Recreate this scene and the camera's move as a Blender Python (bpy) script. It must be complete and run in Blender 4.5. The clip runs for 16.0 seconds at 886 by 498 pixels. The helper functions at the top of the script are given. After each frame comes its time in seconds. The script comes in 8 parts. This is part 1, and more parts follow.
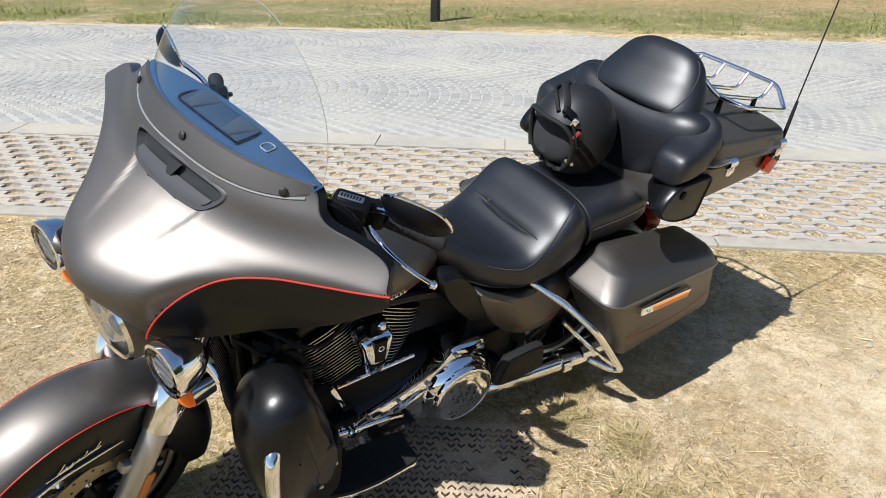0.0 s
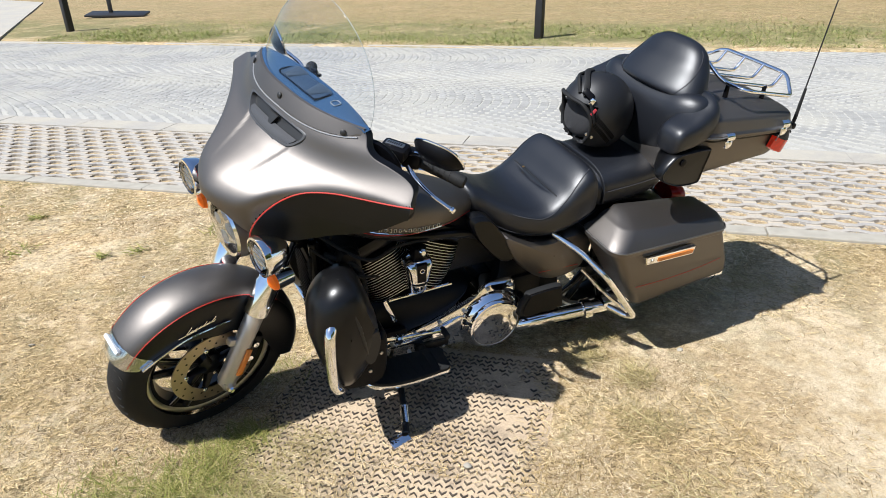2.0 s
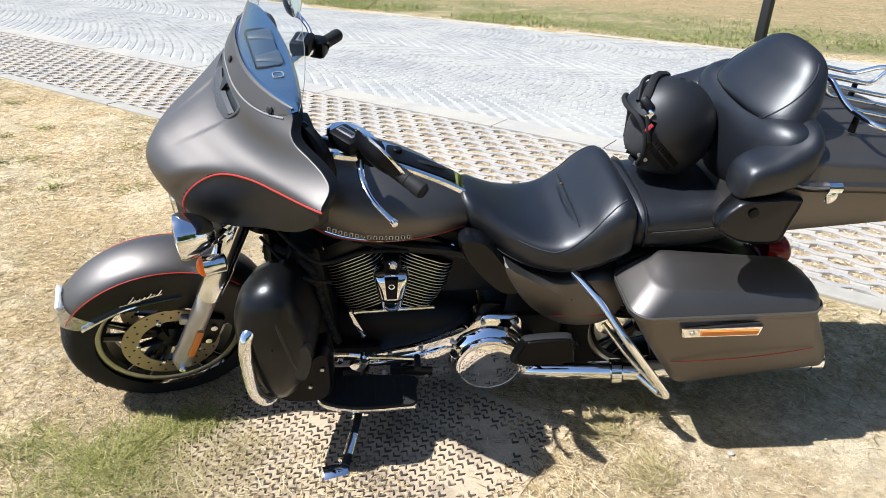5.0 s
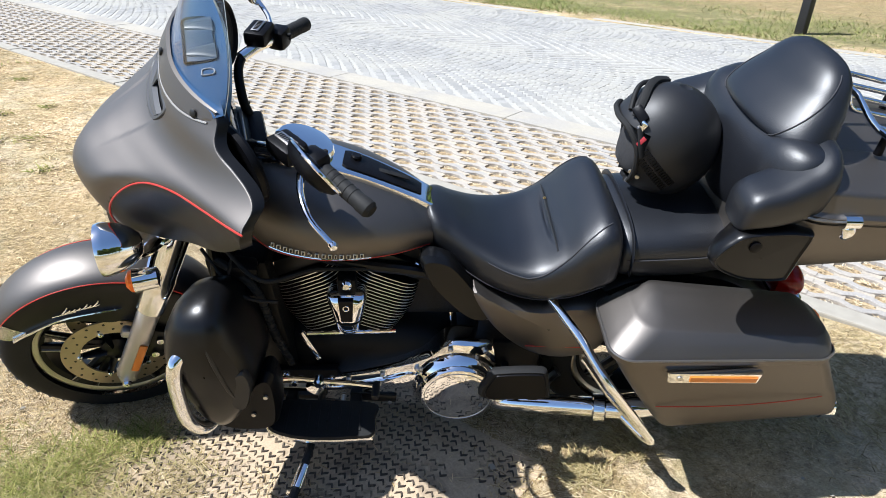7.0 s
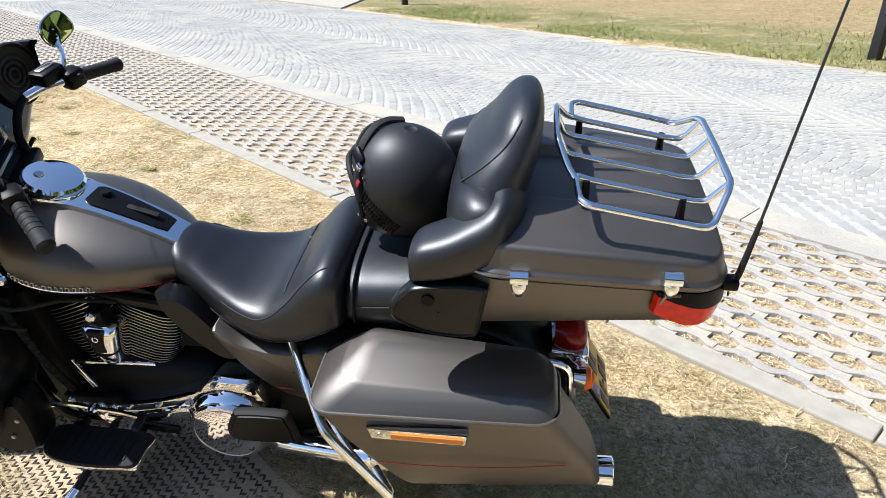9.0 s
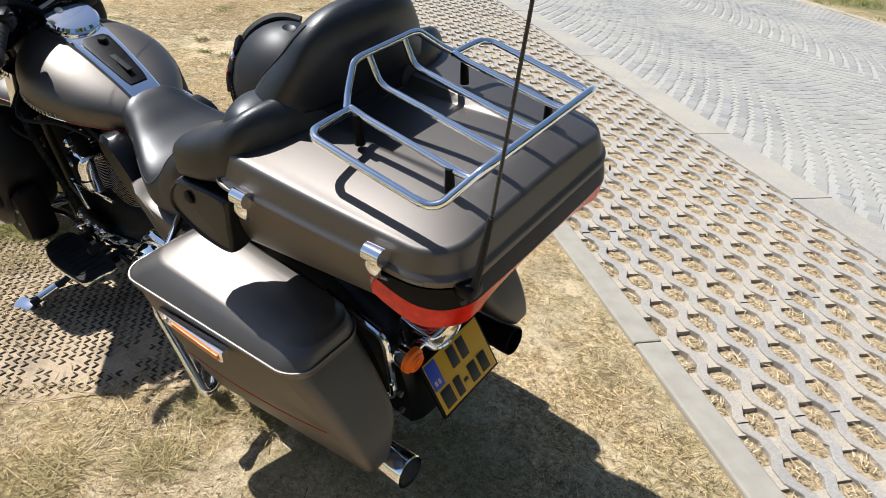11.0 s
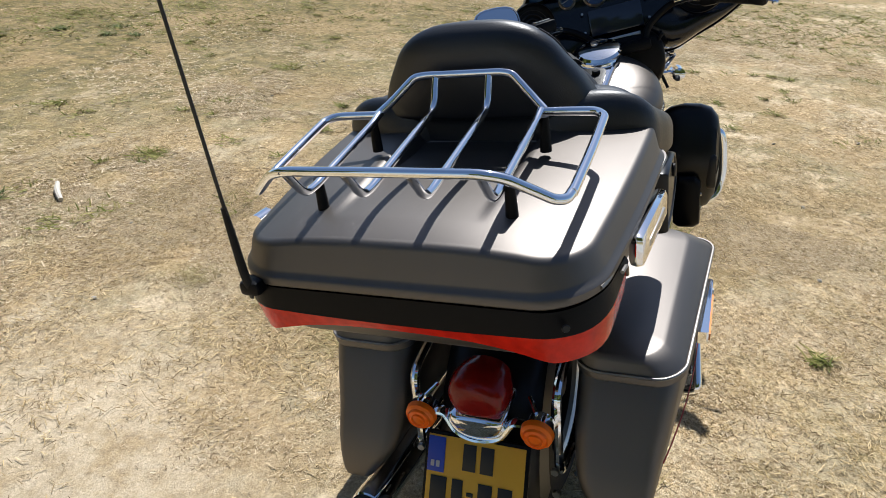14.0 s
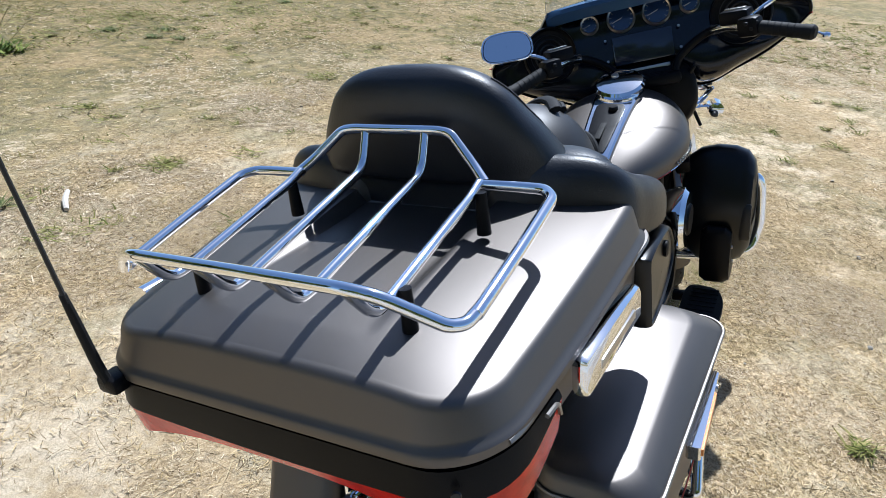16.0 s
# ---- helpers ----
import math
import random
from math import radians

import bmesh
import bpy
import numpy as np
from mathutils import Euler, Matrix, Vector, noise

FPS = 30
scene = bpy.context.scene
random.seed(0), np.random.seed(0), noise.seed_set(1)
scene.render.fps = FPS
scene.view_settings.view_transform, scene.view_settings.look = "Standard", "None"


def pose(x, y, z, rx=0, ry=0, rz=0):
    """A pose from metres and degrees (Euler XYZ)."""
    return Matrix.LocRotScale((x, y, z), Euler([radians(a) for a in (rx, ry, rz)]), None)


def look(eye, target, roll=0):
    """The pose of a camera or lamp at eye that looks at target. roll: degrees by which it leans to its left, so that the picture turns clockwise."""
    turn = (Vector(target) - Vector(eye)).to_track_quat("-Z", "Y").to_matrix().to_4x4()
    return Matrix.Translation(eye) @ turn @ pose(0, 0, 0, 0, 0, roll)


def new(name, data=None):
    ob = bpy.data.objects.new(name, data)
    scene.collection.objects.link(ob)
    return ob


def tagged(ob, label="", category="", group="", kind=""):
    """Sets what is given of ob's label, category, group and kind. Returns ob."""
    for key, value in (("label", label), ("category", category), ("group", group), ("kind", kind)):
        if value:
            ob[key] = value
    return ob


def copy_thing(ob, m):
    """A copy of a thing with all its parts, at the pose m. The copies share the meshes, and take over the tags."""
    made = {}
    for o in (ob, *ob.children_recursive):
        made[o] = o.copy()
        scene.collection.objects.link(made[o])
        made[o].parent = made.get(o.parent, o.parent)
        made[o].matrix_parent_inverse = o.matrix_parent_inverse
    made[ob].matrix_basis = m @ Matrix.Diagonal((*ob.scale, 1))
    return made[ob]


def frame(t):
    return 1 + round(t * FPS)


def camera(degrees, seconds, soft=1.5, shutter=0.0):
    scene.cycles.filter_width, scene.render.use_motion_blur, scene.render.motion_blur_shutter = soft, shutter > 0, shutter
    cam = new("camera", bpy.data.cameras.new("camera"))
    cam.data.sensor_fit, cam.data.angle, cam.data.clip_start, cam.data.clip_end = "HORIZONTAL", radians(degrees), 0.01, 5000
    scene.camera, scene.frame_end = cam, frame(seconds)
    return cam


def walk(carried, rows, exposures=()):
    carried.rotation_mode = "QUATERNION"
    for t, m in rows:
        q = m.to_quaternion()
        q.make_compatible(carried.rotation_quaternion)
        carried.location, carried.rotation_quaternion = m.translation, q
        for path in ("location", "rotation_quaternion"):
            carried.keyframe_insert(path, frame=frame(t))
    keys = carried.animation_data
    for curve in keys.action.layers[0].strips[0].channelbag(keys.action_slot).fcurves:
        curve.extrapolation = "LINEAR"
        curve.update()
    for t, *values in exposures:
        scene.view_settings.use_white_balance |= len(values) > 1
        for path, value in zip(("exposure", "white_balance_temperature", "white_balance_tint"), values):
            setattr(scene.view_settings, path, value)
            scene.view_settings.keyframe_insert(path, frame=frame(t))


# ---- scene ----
PATH = [
    (0, (-0.763, -1.656, 1.582), (0.246, -0.181, 0.683), 0.4),
    (0.5, (-0.723, -1.872, 1.556), (0.061, -0.273, 0.646), -0.4),
    (1, (-0.755, -2.009, 1.557), (-0.046, -0.369, 0.659), 0.1),
    (1.5, (-0.846, -2.189, 1.554), (-0.12, -0.563, 0.644), -1.1),
    (2, (-0.831, -2.255, 1.575), (-0.097, -0.596, 0.734), -1.7),
    (2.5, (-0.699, -2.269, 1.564), (-0.004, -0.59, 0.727), 0.0),
    (3, (-0.564, -2.292, 1.552), (-0.027, -0.558, 0.713), -0.5),
    (3.2, (-0.528, -2.279, 1.544), (-0.056, -0.543, 0.67), -1.7),
    (5.3, (-0.032, -2.047, 1.488), (0.121, -0.254, 0.617), 1.3),
    (5.5, (-0.017, -2.048, 1.487), (0.159, -0.254, 0.62), 2.0),
    (6, (-0.009, -2.073, 1.514), (0.148, -0.252, 0.701), 0.2),
    (6.5, (0.016, -1.995, 1.515), (0.087, -0.175, 0.69), -0.8),
    (7, (0.114, -1.837, 1.493), (0.194, -0.062, 0.574), 2.0),
    (7.5, (0.272, -1.801, 1.515), (0.268, 0.016, 0.679), -0.9),
    (8, (0.559, -1.853, 1.522), (0.461, -0.043, 0.676), 1.5),
    (8.5, (0.787, -1.816, 1.513), (0.735, -0.009, 0.656), 2.9),
    (9, (1.057, -1.737, 1.53), (0.829, 0.056, 0.673), -0.2),
    (9.5, (1.341, -1.702, 1.502), (0.923, 0.025, 0.583), 1.8),
    (9.7, (1.449, -1.681, 1.507), (0.949, -0.016, 0.52), 1.7),
    (11.8, (2.156, -0.819, 1.425), (0.743, 0.255, 0.502), 4.9),
    (12, (2.199, -0.731, 1.421), (0.662, 0.189, 0.531), 3.7),
    (12.5, (2.286, -0.488, 1.409), (0.594, 0.026, 0.474), 4.0),
    (13, (2.199, -0.252, 1.386), (0.498, 0.133, 0.408), 7.1),
    (13.5, (2.184, -0.059, 1.399), (0.432, -0.204, 0.444), 3.3),
    (14, (2.22, 0.138, 1.445), (0.583, -0.483, 0.478), 2.6),
    (14.5, (2.296, 0.238, 1.486), (0.579, -0.366, 0.658), 1.2),
    (14.6, (2.314, 0.272, 1.48), (0.609, -0.38, 0.665), -0.4),
    (15, (2.266, 0.311, 1.459), (0.632, -0.431, 0.576), -3.0),
    (15.5, (2.081, 0.289, 1.452), (0.542, -0.591, 0.527), 0.2),
    (16, (1.914, 0.214, 1.463), (0.335, -0.553, 0.504), 3.3),
]
EXPOSURES = [(0, 0.55, 5950, 10), (1.5, 0.69, 5900, 10), (2.5, 0.64, 5900, 10), (3, 0.65, 5900, 10), (5.5, 0.87, 5680, 10), (9.0, 0.87, 5800, 10), (9.7, 0.76, 5850, 10), (11.8, 0.38, 6200, 10), (12.6, 0.31, 6350, 10), (13.3, 0.32, 6100, 10), (14.5, 0.44, 5850, 10), (16.0, 0.56, 5350, 10)]
cam = camera(67.6, 16.0, soft=0.8)
walk(cam, [(t, look(eye, target, roll)) for t, eye, target, roll in PATH], EXPOSURES)

# ---------------------------------------------------------------- sun and sky
SUN_TO = Vector((-0.635, -0.095, 1.0)).normalized()
SUN_ELEV = math.asin(SUN_TO.z)
SUN_AZ = math.atan2(SUN_TO.x, SUN_TO.y)
world = bpy.data.worlds.new("sky")
scene.world = world
world.use_nodes = True
wn = world.node_tree.nodes
sky = wn.new("ShaderNodeTexSky")
sky.sky_type = "NISHITA"
sky.sun_disc = False
sky.sun_elevation, sky.sun_rotation = SUN_ELEV, SUN_AZ
sky.air_density, sky.dust_density = 1.0, 0.6
wn["Background"].inputs[1].default_value = 0.072
world.node_tree.links.new(sky.outputs[0], wn["Background"].inputs[0])
sun = new("sun", bpy.data.lights.new("sun", "SUN"))
sun.data.energy, sun.data.angle, sun.data.color = 5.0, radians(0.53), (1.0, 0.95, 0.87)
sun.matrix_world = look(SUN_TO * 20, (0, 0, 0))

# ---------------------------------------------------------------- materials


def mat(name, color, rough=0.5, metal=0.0, bump=0.0, bscale=200.0, vary=0.0, vscale=8.0, spec=0.5, coat=0.0, rvary=0.0):
    """A principled material with grain bump at one scale and colour and gloss drift at another."""
    m = bpy.data.materials.new(name)
    m.use_nodes = True
    nt = m.node_tree
    p = nt.nodes["Principled BSDF"]
    p.inputs["Base Color"].default_value = (*color, 1)
    p.inputs["Roughness"].default_value = rough
    p.inputs["Metallic"].default_value = metal
    p.inputs["Specular IOR Level"].default_value = spec
    p.inputs["Coat Weight"].default_value = coat
    tc = nt.nodes.new("ShaderNodeTexCoord")
    if vary or rvary:
        nz = nt.nodes.new("ShaderNodeTexNoise")
        nz.inputs["Scale"].default_value, nz.inputs["Detail"].default_value = vscale, 5
        nt.links.new(tc.outputs["Object"], nz.inputs["Vector"])
        if vary:
            mx = nt.nodes.new("ShaderNodeMix")
            mx.data_type = "RGBA"
            mx.inputs["A"].default_value = (*[c * (1 - vary) for c in color], 1)
            mx.inputs["B"].default_value = (*[min(1, c * (1 + vary)) for c in color], 1)
            nt.links.new(nz.outputs["Fac"], mx.inputs["Factor"])
            nt.links.new(mx.outputs["Result"], p.inputs["Base Color"])
        if rvary:
            mr = nt.nodes.new("ShaderNodeMapRange")
            mr.inputs["To Min"].default_value, mr.inputs["To Max"].default_value = max(0.01, rough - rvary), rough + rvary
            nt.links.new(nz.outputs["Fac"], mr.inputs["Value"])
            nt.links.new(mr.outputs["Result"], p.inputs["Roughness"])
    if bump:
        nb = nt.nodes.new("ShaderNodeTexNoise")
        nb.inputs["Scale"].default_value, nb.inputs["Detail"].default_value = bscale, 4
        nt.links.new(tc.outputs["Object"], nb.inputs["Vector"])
        bp = nt.nodes.new("ShaderNodeBump")
        bp.inputs["Strength"].default_value, bp.inputs["Distance"].default_value = bump, 0.002
        nt.links.new(nb.outputs["Fac"], bp.inputs["Height"])
        nt.links.new(bp.outputs["Normal"], p.inputs["Normal"])
    return m


GREY = mat("satin_grey_metallic_paint", (0.155, 0.141, 0.129), 0.49, 0.96, 0.03, 1500, 0.05, 5, rvary=0.03)
BLACK = mat("satin_black_paint", (0.0045, 0.0045, 0.005), 0.31, 0.0, 0.02, 1200, 0.1, 6, rvary=0.04, spec=0.32)
GLOSS = mat("black_plastic", (0.004, 0.004, 0.005), 0.40, 0.0, 0.15, 900, 0.15, 10, rvary=0.06, spec=0.14)
RUBBER = mat("black_rubber", (0.011, 0.011, 0.011), 0.7, 0.0, 0.25, 500, 0.2, 20, spec=0.3)
LEATHER = mat("black_vinyl_leather", (0.007, 0.008, 0.011), 0.42, 0.0, 0.20, 330, 0.15, 7, spec=0.62, rvary=0.07)
CHROME = mat("chrome", (0.93, 0.94, 0.96), 0.05, 1.0, 0.0, rvary=0.02, vscale=15)
STEEL = mat("brushed_steel", (0.55, 0.53, 0.50), 0.32, 1.0, 0.05, 600, 0.08, 20)
FORKS = mat("silver_fork_paint", (0.52, 0.50, 0.48), 0.38, 0.75, 0.04, 900, 0.06, 12)
DISC = mat("brake_disc_steel", (0.52, 0.43, 0.32), 0.36, 0.9, 0.1, 700, 0.12, 30)
ENGINE = mat("black_engine_casting", (0.004, 0.004, 0.0045), 0.5, 0.0, 0.3, 500, 0.2, 15, spec=0.22)
FIN = mat("machined_fin_edge", (0.62, 0.60, 0.56), 0.3, 0.9)
TRIM = mat("grey_trim", (0.26, 0.245, 0.23), 0.42, 0.9, 0.03, 900, 0.08, 10)
RED = mat("red_pinstripe", (0.46, 0.028, 0.018), 0.4)
AMBER = mat("amber_lens", (1.0, 0.19, 0.008), 0.3, 0.0, 0.3, 160, spec=0.3)
AMBERREF = mat("amber_reflector", (0.70, 0.22, 0.03), 0.3, 0.0, 0.4, 300)
REDLENS = mat("red_lens", (0.66, 0.018, 0.004), 0.12, 0.0, 0.35, 150, 0.45, 45, spec=0.25)
DARKRED = mat("dark_red_lens", (0.22, 0.007, 0.004), 0.12, 0.0, 0.5, 90, 0.4, 30, spec=0.35)
PLATEY = mat("yellow_reflective_sheet", (0.72, 0.40, 0.02), 0.45, 0.0, 0.1, 400, 0.05, 30)
PLATEB = mat("blue_reflective_sheet", (0.02, 0.06, 0.45), 0.45)
INK = mat("black_ink", (0.012, 0.012, 0.012), 0.5)
PRINT = mat("pale_print", (0.45, 0.46, 0.48), 0.5)
DIAL = mat("blue_black_dial", (0.018, 0.04, 0.11), 0.22, 0.0, coat=0.6)
SCREENG = mat("dark_display_glass", (0.012, 0.018, 0.035), 0.12, 0.0, coat=0.5)
LAMPIN = mat("lamp_reflector", (0.80, 0.82, 0.85), 0.25, 0.15, 0.8, 60)
LEDW = mat("white_lamp_bar", (0.75, 0.77, 0.80), 0.3, 0.0, 0.2, 200)
STITCH = mat("dark_grey_stitching", (0.035, 0.035, 0.04), 0.8)
HELM = mat("matte_black_shell", (0.009, 0.009, 0.010), 0.50, 0.0, 0.05, 800, 0.1, 9, rvary=0.04)
LINING = mat("grey_padding", (0.018, 0.018, 0.02), 0.9, 0.0, 0.6, 150)
REDTAG = mat("red_fabric_tag", (0.32, 0.02, 0.03), 0.8, 0.0, 0.4, 300)
POST = mat("black_painted_post", (0.015, 0.015, 0.017), 0.5, 0.0, 0.2, 60, 0.2, 4)
WHITEB = mat("bleached_wood", (0.55, 0.50, 0.42), 0.8, 0.0, 0.5, 80, 0.2, 30)


def clear_mat(name, tint, rough=0.0, ior=1.45, mixin=0.88):
    """A thin clear sheet: mostly straight through, with the gloss of its face."""
    m = bpy.data.materials.new(name)
    m.use_nodes = True
    nt = m.node_tree
    nt.nodes.clear()
    out = nt.nodes.new("ShaderNodeOutputMaterial")
    tr = nt.nodes.new("ShaderNodeBsdfTransparent")
    tr.inputs[0].default_value = (*tint, 1)
    gl = nt.nodes.new("ShaderNodeBsdfGlossy")
    gl.inputs["Roughness"].default_value = rough
    fr = nt.nodes.new("ShaderNodeFresnel")
    fr.inputs[0].default_value = ior
    mx = nt.nodes.new("ShaderNodeMixShader")
    nt.links.new(fr.outputs[0], mx.inputs[0])
    nt.links.new(tr.outputs[0], mx.inputs[1])
    nt.links.new(gl.outputs[0], mx.inputs[2])
    nt.links.new(mx.outputs[0], out.inputs[0])
    return m


SCREEN = clear_mat("clear_polycarbonate", (0.95, 0.96, 0.97), 0.02, 1.5)
LENS = clear_mat("clear_lamp_lens", (0.95, 0.95, 0.95), 0.03)
MIRROR = mat("mirror_glass", (0.9, 0.91, 0.93), 0.01, 1.0)

# ---------------------------------------------------------------- mesh helpers


def link_mesh(name, bm, materials, parent=None, label="", smooth=True, angle=35):
    me = bpy.data.meshes.new(name)
    bmesh.ops.recalc_face_normals(bm, faces=bm.faces)
    bm.to_mesh(me)
    bm.free()
    for m in materials if isinstance(materials, (list, tuple)) else [materials]:
        me.materials.append(m)
    ob = new(name, me)
    if smooth:
        me.shade_smooth()
        me.set_sharp_from_angle(angle=radians(angle))
    if parent is not None:
        ob.parent = parent
    if label:
        tagged(ob, label)
    return ob


def part(name, bm, material, parent, label="", smooth=True, angle=35):
    return link_mesh(name, bm, material, parent, label, smooth, angle)


def spline(rows, n):
    """n rows along a Catmull-Rom curve through rows of numbers."""
    a = np.array(rows, float)
    k = len(a)
    out = []
    for t in np.linspace(0, k - 1, n):
        i = min(int(t), k - 2)
        f = t - i
        p0, p1, p2, p3 = a[max(i - 1, 0)], a[i], a[i + 1], a[min(i + 2, k - 1)]
        out.append(0.5 * (2 * p1 + (p2 - p0) * f + (2 * p0 - 5 * p1 + 4 * p2 - p3) * f * f + (3 * p1 - p0 - 3 * p2 + p3) * f**3))
    return np.array(out)


def curve1(xs, ys, x):
    """Smooth value at x of a curve through the given knots."""
    x = float(min(max(x, xs[0]), xs[-1]))
    i = max(0, min(len(xs) - 2, int(np.searchsorted(xs, x)) - 1))
    f = (x - xs[i]) / (xs[i + 1] - xs[i])
    h = xs[i + 1] - xs[i]

    def slope(j):
        if j == 0:
            return (ys[1] - ys[0]) / (xs[1] - xs[0])
        if j == len(xs) - 1:
            return (ys[-1] - ys[-2]) / (xs[-1] - xs[-2])
        return (ys[j + 1] - ys[j - 1]) / (xs[j + 1] - xs[j - 1])

    return ((2 * f**3 - 3 * f * f + 1) * ys[i] + (f**3 - 2 * f * f + f) * h * slope(i)
            + (3 * f * f - 2 * f**3) * ys[i + 1] + (f**3 - f * f) * h * slope(i + 1))


def loft(rings, closed=True, caps=True, bm=None, mi=0):
    bm = bm or bmesh.new()
    rows = [[bm.verts.new(p) for p in ring] for ring in rings]
    n = len(rows[0])
    for a, b in zip(rows, rows[1:]):
        for i in range(n if closed else n - 1):
            j = (i + 1) % n
            f = bm.faces.new((a[i], a[j], b[j], b[i]))
            f.material_index = mi
    if caps and closed:
        for row in (rows[0], rows[-1]):
            c = bm.verts.new(sum((v.co for v in row), Vector()) / n)
            for i in range(n):
                bm.faces.new((row[i], row[(i + 1) % n], c)).material_index = mi
    return bm


def oval(w, ht, hb, nt=2.5, nb=2.5, seg=32):
    """Points (y, z) of a super-ellipse with a top and a bottom half of their own."""
    pts = []
    for i in range(seg):
        a = 2 * math.pi * i / seg
        c, s = math.cos(a), math.sin(a)
        n = nt if s >= 0 else nb
        y = w * math.copysign(abs(c) ** (2 / n), c)
        z = (ht if s >= 0 else hb) * math.copysign(abs(s) ** (2 / n), s)
        pts.append((y, z))
    return pts


def loft_x(stations, n=24, seg=32, bm=None):
    """Stations: x, y, z, half-width, height above, depth below, exponent above, exponent below."""
    rings = []
    for x, yc, zc, w, ht, hb, nt, nb in spline(stations, n):
        rings.append([(x, yc + y, zc + z) for y, z in oval(max(w, 1e-3), max(ht, 1e-3), max(hb, 1e-3), nt, nb, seg)])
    return loft(rings, bm=bm)


def round_rect(x0, x1, y0, y1, r, seg=6):
    pts = []
    for cx, cy, a0 in ((x1 - r, y1 - r, 0), (x0 + r, y1 - r, 90), (x0 + r, y0 + r, 180), (x1 - r, y0 + r, 270)):
        for i in range(seg + 1):
            a = radians(a0 + 90 * i / seg)
            pts.append((cx + r * math.cos(a), cy + r * math.sin(a)))
    return pts


def loft_z(stations, n=0, seg=6, bm=None, caps=True):
    """Stations: z, x0, x1, y0, y1, corner radius, and the rise of z from x0 to x1."""
    rings = []
    for z, x0, x1, y0, y1, r, tilt in (spline(stations, n) if n else stations):
        rings.append([(x, y, z + tilt * (x - x0) / max(x1 - x0, 1e-6)) for x, y in round_rect(x0, x1, y0, y1, r, seg)])
    return loft(rings, bm=bm, caps=caps)


def frame_along(path):
    """Unit tangents and a turning-free pair of normals along a path."""
    t = np.gradient(path, axis=0)
    t /= np.linalg.norm(t, axis=1)[:, None] + 1e-12
    ref = np.array([0, 0, 1.0]) if abs(t[0][2]) < 0.9 else np.array([1.0, 0, 0])
    us = []
    u = np.cross(t[0], ref)
    for k in t:
        u = u - k * (u @ k)
        u = u / (np.linalg.norm(u) + 1e-12)
        us.append(u)
    us = np.array(us)
    return t, us, np.cross(t, us)


def tube(points, r, seg=10, smooth=0, bm=None, closed=False, flat=1.0):
    """A round bar along points; smooth: how many samples of a curve through them (0: straight runs with eased corners)."""
    pts = np.array(points, float)
    if smooth:
        pts = spline(pts, smooth)
    elif len(pts) > 2:
        out = [pts[0]]
        for a, b, c in zip(pts, pts[1:], pts[2:]):
            d = min(np.linalg.norm(a - b), np.linalg.norm(c - b)) * 0.42
            d = min(d, 0.035 if np.max(r) < 0.02 else 0.06)
            s, e = b + (a - b) / np.linalg.norm(a - b) * d, b + (c - b) / np.linalg.norm(c - b) * d
            out += [(1 - f) ** 2 * s + 2 * f * (1 - f) * b + f * f * e for f in np.linspace(0, 1, 6)]
        pts = np.array(out + [pts[-1]])
    rr = np.full(len(pts), r) if np.isscalar(r) else np.interp(np.linspace(0, 1, len(pts)), np.linspace(0, 1, len(r)), r)
    t, u, v = frame_along(pts)
    rings = [[tuple(p + q * (math.cos(a) * uu + flat * math.sin(a) * vv)) for a in np.linspace(0, 2 * math.pi, seg, endpoint=False)]
             for p, q, uu, vv in zip(pts, rr, u, v)]
    return loft(rings, bm=bm)


def lathe(profile, origin, axis, seg=40, bm=None, caps=True):
    """Turns (distance along the axis, radius) pairs about the axis."""
    a = np.array(axis, float)
    a /= np.linalg.norm(a)
    ref = np.array([0, 0, 1.0]) if abs(a[2]) < 0.9 else np.array([1.0, 0, 0])
    u = np.cross(a, ref)
    u /= np.linalg.norm(u)
    v = np.cross(a, u)
    o = np.array(origin, float)
    rings = [[tuple(o + a * d + r * (math.cos(k) * u + math.sin(k) * v)) for k in np.linspace(0, 2 * math.pi, seg, endpoint=False)] for d, r in profile]
    return loft(rings, bm=bm, caps=caps)


def block(center, size, bevel=0.004, rot=(0, 0, 0), bm=None, seg=2):
    """A box with eased edges."""
    out = bm or bmesh.new()
    b = bmesh.new()
    bmesh.ops.create_cube(b, size=1.0)
    for v in b.verts:
        v.co = Vector((v.co.x * size[0], v.co.y * size[1], v.co.z * size[2]))
    if bevel:
        bmesh.ops.bevel(b, geom=list(b.edges), offset=min(bevel, min(size) * 0.45), segments=seg, affect="EDGES", profile=0.5)
    b.transform(pose(*center, *rot))
    me = bpy.data.meshes.new("tmp")
    b.to_mesh(me)
    b.free()
    out.from_mesh(me)
    bpy.data.meshes.remove(me)
    return out


def prism(outline, axis, a, b, bevel=0.004, bm=None):
    """Extrudes an outline of pairs along x, y or z from a to b, with eased rims."""
    def put(p, d):
        return {"x": (d, p[0], p[1]), "y": (p[0], d, p[1]), "z": (p[0], p[1], d)}[axis]
    o = np.array(outline, float)
    c = o.mean(0)
    sgn = 1 if b > a else -1
    size = np.abs(o - c).max()
    ins = c + (o - c) * (1 - bevel / max(size, 1e-6))
    rings = [[put(p, a) for p in ins], [put(p, a + sgn * bevel) for p in o], [put(p, b - sgn * bevel) for p in o], [put(p, b) for p in ins]]
    return loft(rings, bm=bm)


